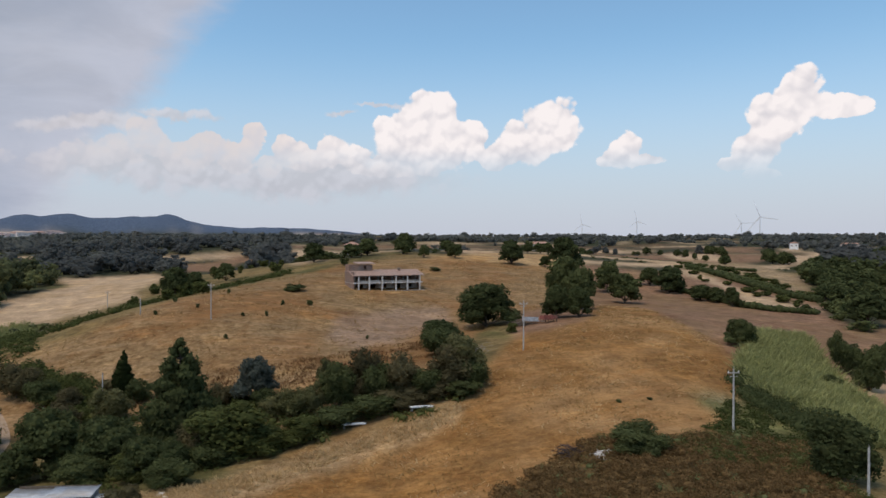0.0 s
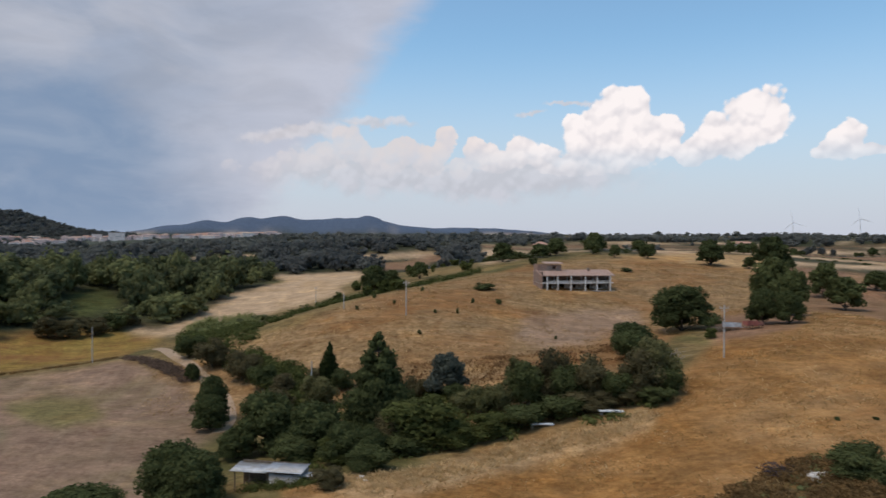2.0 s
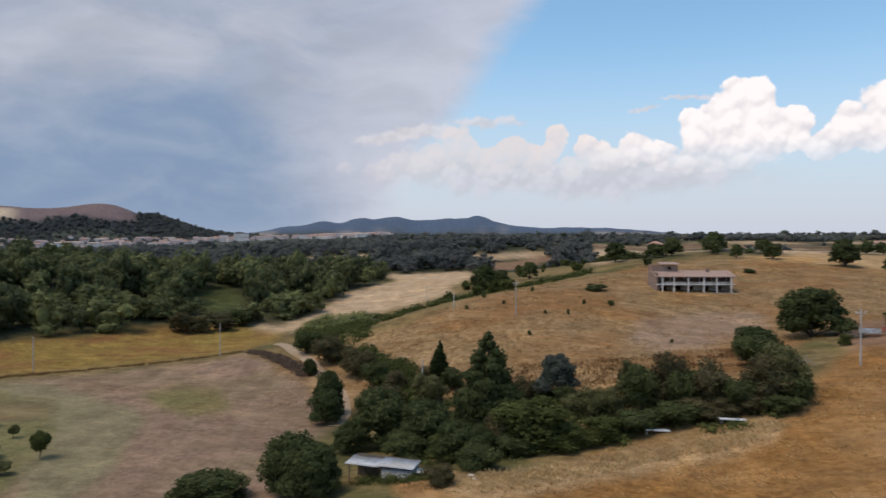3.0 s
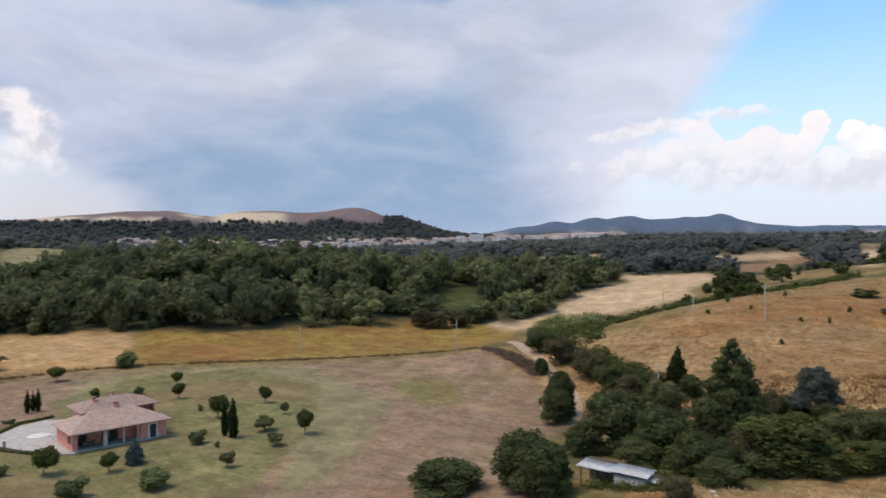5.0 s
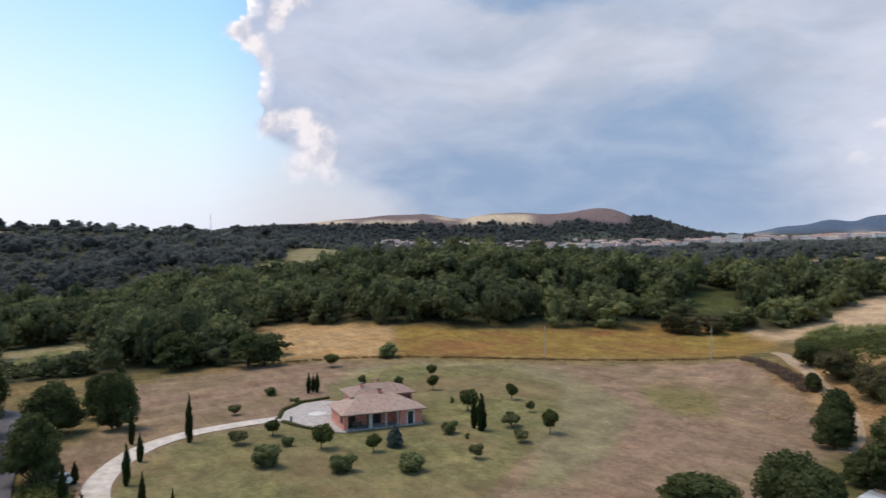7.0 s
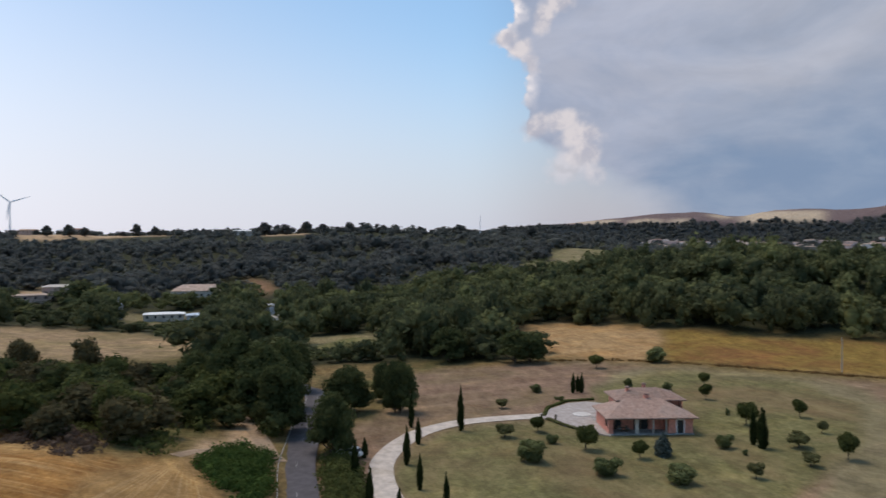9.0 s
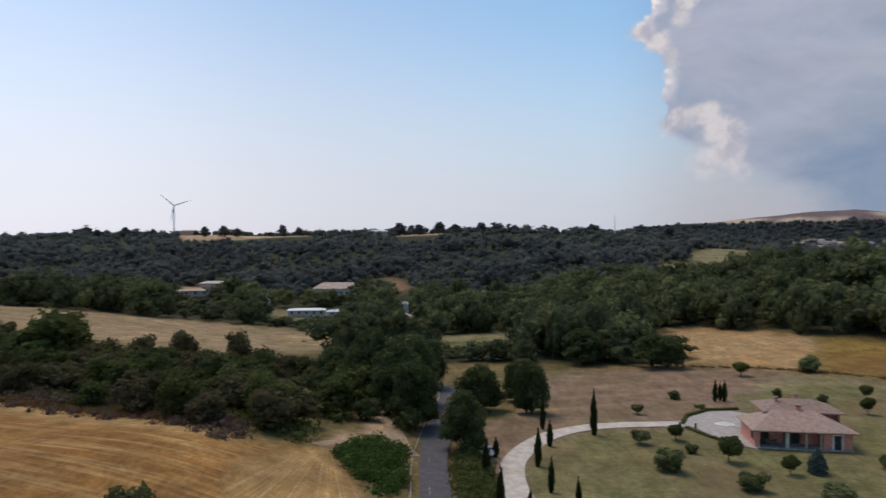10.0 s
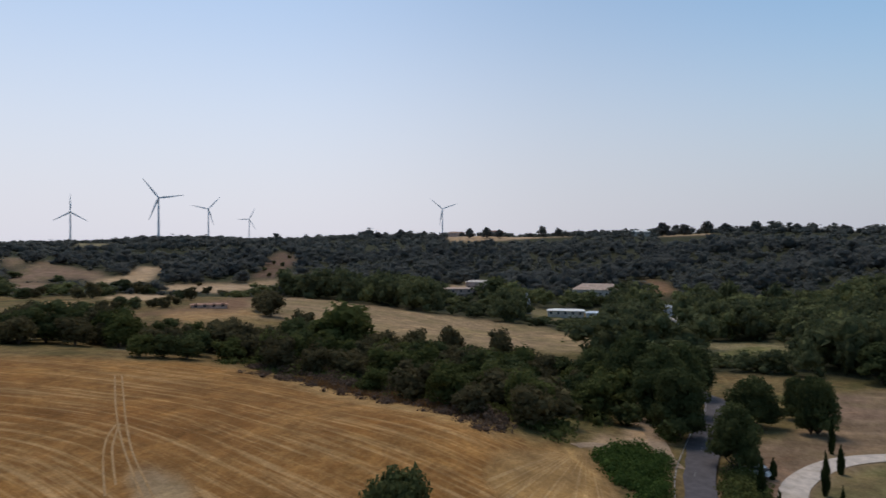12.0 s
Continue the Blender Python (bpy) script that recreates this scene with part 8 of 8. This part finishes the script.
def car(x, y, turn):
    c = thing("car", pose(x, y, height(x, y) + 0.05, 0, 0, turn), "white car parked under the roadside trees", "car")
    bm = bmesh.new()
    prof = [(-2.0, 0.35), (-2.05, 0.75), (-1.3, 0.9), (-0.8, 1.4), (0.9, 1.45), (1.6, 0.95), (2.0, 0.85), (2.05, 0.4)]
    sides = [[bm.verts.new((px, py * (0.88 if pz > 1.2 else 1.0), pz)) for px, pz in prof] for py in (-0.82, 0.82)]
    bm.faces.new(sides[0])
    bm.faces.new(sides[1][::-1])
    for k in range(len(prof)):
        j = (k + 1) % len(prof)
        bm.faces.new((sides[0][k], sides[1][k], sides[1][j], sides[0][j]))
    bmesh.ops.recalc_face_normals(bm, faces=bm.faces)
    body = part("body", bm, PAINT_WHITE, c)
    for side in (-1, 1):
        part("side_window", boxes((-0.75, 1.0, side * 0.80 - 0.02, side * 0.80 + 0.02, 0.98, 1.34)), GLASS_DARK, body)
    part("rear_window", moved(boxes((-0.02, 0.02, -0.62, 0.62, 0, 0.5)), pose(1.62, 0, 0.97, 0, -55, 0)), GLASS_DARK, body)
    for px in (-1.25, 1.3):
        for py in (-0.78, 0.78):
            w = part("wheel", tube((px, py - 0.1, 0.3), (px, py + 0.1, 0.3), 0.31, 0.31, 16), DARK, c)
            part("rim", tube((px, py - 0.11, 0.3), (px, py + 0.11, 0.3), 0.17, 0.17, 10), METAL_SHEET, w)


car(-106.3, 8.6, 60)
for x, y in ((-121.6, 44.6), (-120.6, 47.0)):
    p = thing("gate_post", pose(x, y, height(x, y)), "short dark gate post by the driveway", "gate post", "gate posts")
    part("shaft", boxes((-0.15, 0.15, -0.15, 0.15, 0, 1.2), bevel=0.02), WOOD, p)
    part("cap", boxes((-0.2, 0.2, -0.2, 0.2, 1.2, 1.3), bevel=0.02), PLASTER, p)


def dead_tree(x, y, tall, seed):
    """A bare grey tree: a short trunk that forks into thin crooked branches."""
    rng = random.Random(seed)
    t = thing("dead_tree", pose(x, y, height(x, y) - 0.1), "bare grey dead tree at the edge of the hollow", "tree")
    part("trunk", limb_mesh("trunk", [([(0, 0, 0), (0.1, 0, tall * 0.15), (0, 0.1, tall * 0.3)], 0.16, 0.10)]), DEAD_WOOD, t)
    for k in range(9):
        a, lean = k * 2.4, rng.uniform(0.25, 0.8)
        p, limbs = Vector((0, 0.1, tall * rng.uniform(0.2, 0.3))), []
        line = [p[:]]
        for s in range(5):
            p = p + Vector((math.cos(a) * lean, math.sin(a) * lean, 1.0)).normalized() * tall * 0.15 + Vector((rng.gauss(0, 0.12), rng.gauss(0, 0.12), 0))
            line.append(p[:])
            twig = [p[:], (p + Vector((rng.gauss(0, 0.5), rng.gauss(0, 0.5), 0.5)))[:], (p + Vector((rng.gauss(0, 0.9), rng.gauss(0, 0.9), 0.9)))[:]]
            limbs.append((twig, 0.03, 0.012))
        part("branch", limb_mesh("branch", [(line, 0.085, 0.02)] + limbs, 5), DEAD_WOOD, t)


DEAD_WOOD = surface("dead_wood", (0.26, 0.23, 0.20), (0.40, 0.36, 0.32), 6.0, 0.5)
dead_tree(17.6, 113.2, 5.5, 3)


def garden_row(x, y, turn, long):
    """One row of a kitchen garden: a ridge of straw-coloured soil with stakes along it."""
    g = thing("garden_row", pose(x, y, height(x, y) - 0.1, 0, 0, turn), "staked kitchen-garden row on pale straw-covered soil", "garden row", "garden rows")
    bm = boxes((-0.38, 0.38, -long / 2, long / 2, 0.0, 0.34), bevel=0.12)
    part("ridge", bm, STRAW, g)
    for k in range(6):
        y0 = -long / 2 + long * (k + 0.5) / 6
        part("stake", tube((0, y0, 0.2), (0.05, y0, 1.5), 0.05, 0.04, 6), WOOD, g)


for k in range(7):
    garden_row(76.8 + 2.0 * k - 0.2 * k, 107.4 + 1.0 * k, -38, 9.0)


# ---------------------------------------------------------------- reeds, brush and dry grass


def spots_in(corners, count, seed):
    rng = np.random.default_rng(seed)
    c = np.array(corners)
    out = np.zeros((0, 2))
    while len(out) < count:
        p = c.min(0) + (c.max(0) - c.min(0)) * rng.random((count * 2, 2))
        out = np.concatenate([out, p[inside(p[:, 0], p[:, 1], corners)]])
    return out[:count], rng


def blades(name, places, rng, tall, wide, lean, leaf, label, category, per=5, spread=0.25):
    """Tufts of upright blades, each a thin tapered leaf."""
    n = len(places) * per
    base = np.repeat(places, per, 0) + rng.normal(size=(n, 2)) * spread
    z = rise(base[:, 0], base[:, 1]) - 0.05
    a = rng.random(n) * 6.28
    h = tall * rng.uniform(0.6, 1.15, n)
    side = np.stack([np.cos(a), np.sin(a), np.zeros(n)], -1) * (wide * rng.uniform(0.6, 1.3, n))[:, None]
    tip = np.stack([rng.normal(size=n) * lean * h, rng.normal(size=n) * lean * h, h], -1)
    foot = np.stack([base[:, 0], base[:, 1], z], -1)
    verts = np.stack([foot - side * 0.4, foot + side * 0.4, foot + tip * 0.6 + side * 0.5, foot + tip, foot + tip * 0.6 - side * 0.5], 1).reshape(-1, 3)
    k = np.arange(n)[:, None] * 5
    faces = np.concatenate([k + [[0, 1, 2]], k + [[0, 2, 4]], k + [[4, 2, 3]]])
    me = mesh_from(name, verts, faces)
    me.attributes.new("tint", "FLOAT", "POINT").data.foreach_set("value", np.repeat(np.clip(0.5 + 0.5 * wobble(base[:, 0], base[:, 1], 3.0), 0, 1), 5).astype(np.float32))
    me.materials.append(leaf)
    return tagged(new(name, me), label, category, kind="stuff")


def brush(name, corners, count, tall, leaf, label, category, seed, per=110, size=0.24):
    """A low tangle of brush: leafy heaps over a stretch of ground."""
    places, rng = spots_in(corners, count, seed)
    lumps = []
    for x, y in places:
        h = tall * (0.35 + 1.1 * rng.random() ** 1.7)
        w = tall * rng.uniform(0.6, 1.4)
        lumps.append((x, y, height(x, y) + h * 0.30, w, w, h * 0.7))
    me = mesh_from(name, *join(cores(rng, lumps, 0.55, ICO_ROUGH), leaf_cloud(rng, [(a, b, c, d * 1.35, e * 1.35, f * 1.1) for a, b, c, d, e, f in lumps], count * per, tall * size, low=-0.4)))
    me.materials.append(leaf)
    return tagged(new(name, me), label, category, kind="stuff")


REEDS = [(84.3, 144.3), (96.4, 145.8), (87.6, 126.8), (78.8, 108.5), (76.4, 95.5), (61.3, 76.7), (61.4, 83.4), (61.7, 91.9), (59.7, 103.0), (64.6, 115.4)]
places, rng = spots_in(REEDS, 3000, 1)
blades("reed_bed", places, rng, 2.1, 0.16, 0.55, LEAF_REED, "bright green reed bed in the gully", "reeds", 9, 0.45)
brush("reed_thicket", REEDS, 260, 1.3, LEAF_REED_LOW, "matted green growth under the reeds", "reeds", 17, 90, 0.20)
brush("gully_scrub", [(61.3, 110.0), (59.8, 102.3), (61.3, 91.4), (61.0, 82.9), (56.8, 78.0), (55.2, 83.4), (55.0, 94.9), (57.3, 104.3)], 110, 1.3, LEAF_DARK, "dark scrub along the foot of the reeds", "brush", 18, 120, 0.17)
MOUND = [(12.7, 69.6), (16.4, 73.2), (22.8, 78.4), (28.2, 82.5), (35.9, 79.4), (43.3, 81.6), (51.0, 77.1), (45.0, 62.7), (45.9, 57.3), (37.8, 47.2), (17.2, 45.7), (8.9, 53.5)]
brush("brush_mound", MOUND, 900, 0.75, LEAF_BRUSH, "low reddish-brown brush on the mound", "brush", 2, 190, 0.20)
brush("green_brush", MOUND[3:9], 260, 0.7, LEAF_MID, "low green creepers on the mound", "brush", 3, 150, 0.15)
brush("pale_brush", MOUND, 110, 0.7, LEAF_BUSH, "pale green weeds on the mound", "brush", 15, 120, 0.15)
brush("brush_edge", [(42, 83), (52, 96), (62, 86), (60, 76), (50, 77)], 130, 0.7, LEAF_MID, "green weeds below the slope", "brush", 4)
BRAMBLE = [(-86.0, -3.6), (-104.0, -3.8), (-108.5, -7.2), (-104.5, -10.8), (-97.0, -11.8), (-89.5, -8.6), (-84.5, -6.0)]
brush("bramble_patch", BRAMBLE, 150, 1.2, LEAF_BRAMBLE, "dense bright green bramble patch by the road", "brambles", 5)
places, rng = spots_in([(-44, 128), (-30, 138), (-18, 140), (-6, 145), (4, 152), (16, 154), (22, 138), (6, 124), (-8, 119), (-26, 122)], 1900, 6)
places = places[wobble(places[:, 0], places[:, 1], 3.7) + 0.5 * rng.random(len(places)) > 0.15]
blades("russet_weeds", places, rng, 0.55, 0.10, 0.5, LEAF_RED, "russet dry weeds above the hollow", "weeds", 7, 0.6)
places, rng = spots_in([(-108, -46), (-118, -72), (-122, -70), (-116, -44), (-104, -28), (-100, -28)], 900, 7)
blades("russet_weeds", places, rng, 0.9, 0.12, 0.4, LEAF_RED, "russet dry weeds above the stubble", "weeds", 8, 0.4)
brush("dark_bank", [(-114, 172), (-112, 169), (-88, 148.5), (-78, 140.5), (-76, 142.5), (-88, 152)], 150, 0.8, LEAF_GREY, "grey-brown weedy bank along the track", "brush", 8)
brush("field_bank", [(-188, 68), (-183, 85), (-175, 100), (-154, 124.5), (-117, 174), (-118, 176), (-156, 126.5), (-177, 101.5), (-185, 86), (-190, 68)], 420, 0.45, LEAF_BRUSH, "weedy brown field margin", "brush", 9)
brush("hollow_scrub", [(-50, 118), (-30, 84), (-12, 92), (16, 104), (20, 112), (4, 116), (-12, 118), (-30, 124)], 330, 1.1, LEAF_MID, "tangled green undergrowth in the hollow", "undergrowth", 10)
brush("road_scrub", [(-88, 4.6), (-104, 5.0), (-107, 7.6), (-98, 9.2), (-86, 8.0)], 110, 1.2, LEAF_MID, "green scrub beside the road", "brush", 11)
brush("thicket_undergrowth", [(-118, -88), (-128, -96), (-160, -84), (-172, -60), (-168, -30), (-150, -16), (-120, -14), (-100, -18), (-108, -40), (-119, -70)], 330, 1.7, LEAF_MID, "tangled undergrowth of the thicket", "undergrowth", 13)
brush("hedge_brush", [(-92, 168), (-66, 184), (-50, 236), (-30, 280), (-24, 290), (-34, 292), (-58, 242), (-74, 194), (-96, 176)], 170, 1.4, LEAF_MID, "low green brush along the hill's edge", "brush", 14)
brush("shed_weeds", [(-36.5, 78.0), (-29.0, 77.6), (-27.0, 79.0), (-29.0, 79.6), (-36.5, 79.0)], 40, 0.8, LEAF_MID, "green weeds in front of the tin shed", "weeds", 19, 120, 0.17)
brush("road_bank", [(-114, -2.0), (-132, -3), (-150, -1), (-152, -9), (-134, -6.6), (-118, -3.8)], 110, 1.3, LEAF_MID, "green undergrowth along the road", "undergrowth", 12)
EDGE = [(-28.6, 80.0), (-19.8, 80.7), (-12.5, 86.0), (-3.4, 93.6), (7.4, 98.4), (12.8, 102.8), (15.0, 100.4), (8.7, 94.3), (-0.4, 90.5), (-8.3, 84.0), (-14.7, 76.4), (-19.4, 72.7)]
places, rng = spots_in(EDGE, 800, 21)
blades("dry_grass", places, rng, 0.55, 0.07, 1.3, LEAF_STRAW, "tall pale dry grass along the slope's edge", "grass", 8, 0.3)


def grass_over(name, seed, count, field, tall, leaf, label, per, keep):
    """Short dry tufts in drifts over one kind of land."""
    rng = np.random.default_rng(seed)
    corners = [c for n, c in FIELDS if n == field][0]
    places, rng = spots_in(corners, count, seed)
    d = np.hypot(places[:, 0], places[:, 1])
    places = places[(d > 35) & (wobble(places[:, 0], places[:, 1], 5.3) + 0.7 * wobble(places[:, 1], places[:, 0], 2.1) + rng.normal(size=len(d)) * 0.5 > keep)]
    blades(name, places, rng, tall, 0.07, 1.3, leaf, label, "grass", per, 0.45)


grass_over("slope_grass", 31, 10000, "gold", 0.30, LEAF_GOLD, "short golden dry grass on the slope", 3, -0.3)
grass_over("slope_straw", 32, 5000, "gold", 0.40, LEAF_STRAW, "pale dry stalks on the golden slope", 3, 0.5)
grass_over("hill_grass", 33, 14000, "ochre", 0.50, LEAF_GOLD, "brown dry grass on the hillside", 3, 0.1)
grass_over("hill_straw", 34, 9000, "ochre", 0.55, LEAF_STRAW, "pale dry stalks on the hillside", 3, 0.4)
grass_over("hill_weeds", 35, 6000, "ochre", 0.60, LEAF_RED, "russet dry weeds on the hillside", 3, 0.9)
places, rng = spots_in([(-137.6, 245.4), (-137.9, 264.3), (-121.2, 268.9), (-107.9, 246.2), (-106.7, 216.4)], 420, 41)
blades("reed_bed", places, rng, 2.4, 0.2, 0.35, LEAF_REED, "pale green reeds along the foot of the hill", "reeds", 7, 0.5)
brush("thicket_skirt", [(-121.2, -87.4), (-122.8, -77.8), (-113.7, -49.0), (-95.5, -24.0), (-103.8, -25.6), (-129.7, -55.9), (-137.0, -86.7)], 150, 1.5, LEAF_GREY, "purple-brown dry bushes at the foot of the thicket", "brush", 51)
brush("path_scrub", [(-133.1, 232.7), (-136.3, 260.4), (-111.3, 239.0), (-65.8, 154.0), (-58.2, 133.8), (-61.5, 132.2), (-72.9, 148.9), (-90.3, 167.0)], 230, 1.7, LEAF_MID, "dense green scrub beside the valley path", "brush", 52)
brush("valley_scrub", [(-70.8, 154.5), (-60.2, 147.8), (-48.8, 135.5), (-45.6, 124.2), (-49.2, 121.7), (-58.4, 137.9)], 120, 1.6, LEAF_MID, "green scrub at the foot of the hill", "brush", 53)
brush("thicket_edge", [(-112.6, -83.8), (-114.1, -72.3), (-102.7, -44.3), (-90.7, -24.3), (-95.4, -24.6), (-114.5, -49.4), (-122.8, -77.8)], 75, 0.9, LEAF_GREY, "purple-brown dry bushes along the edge of the stubble", "brush", 54)
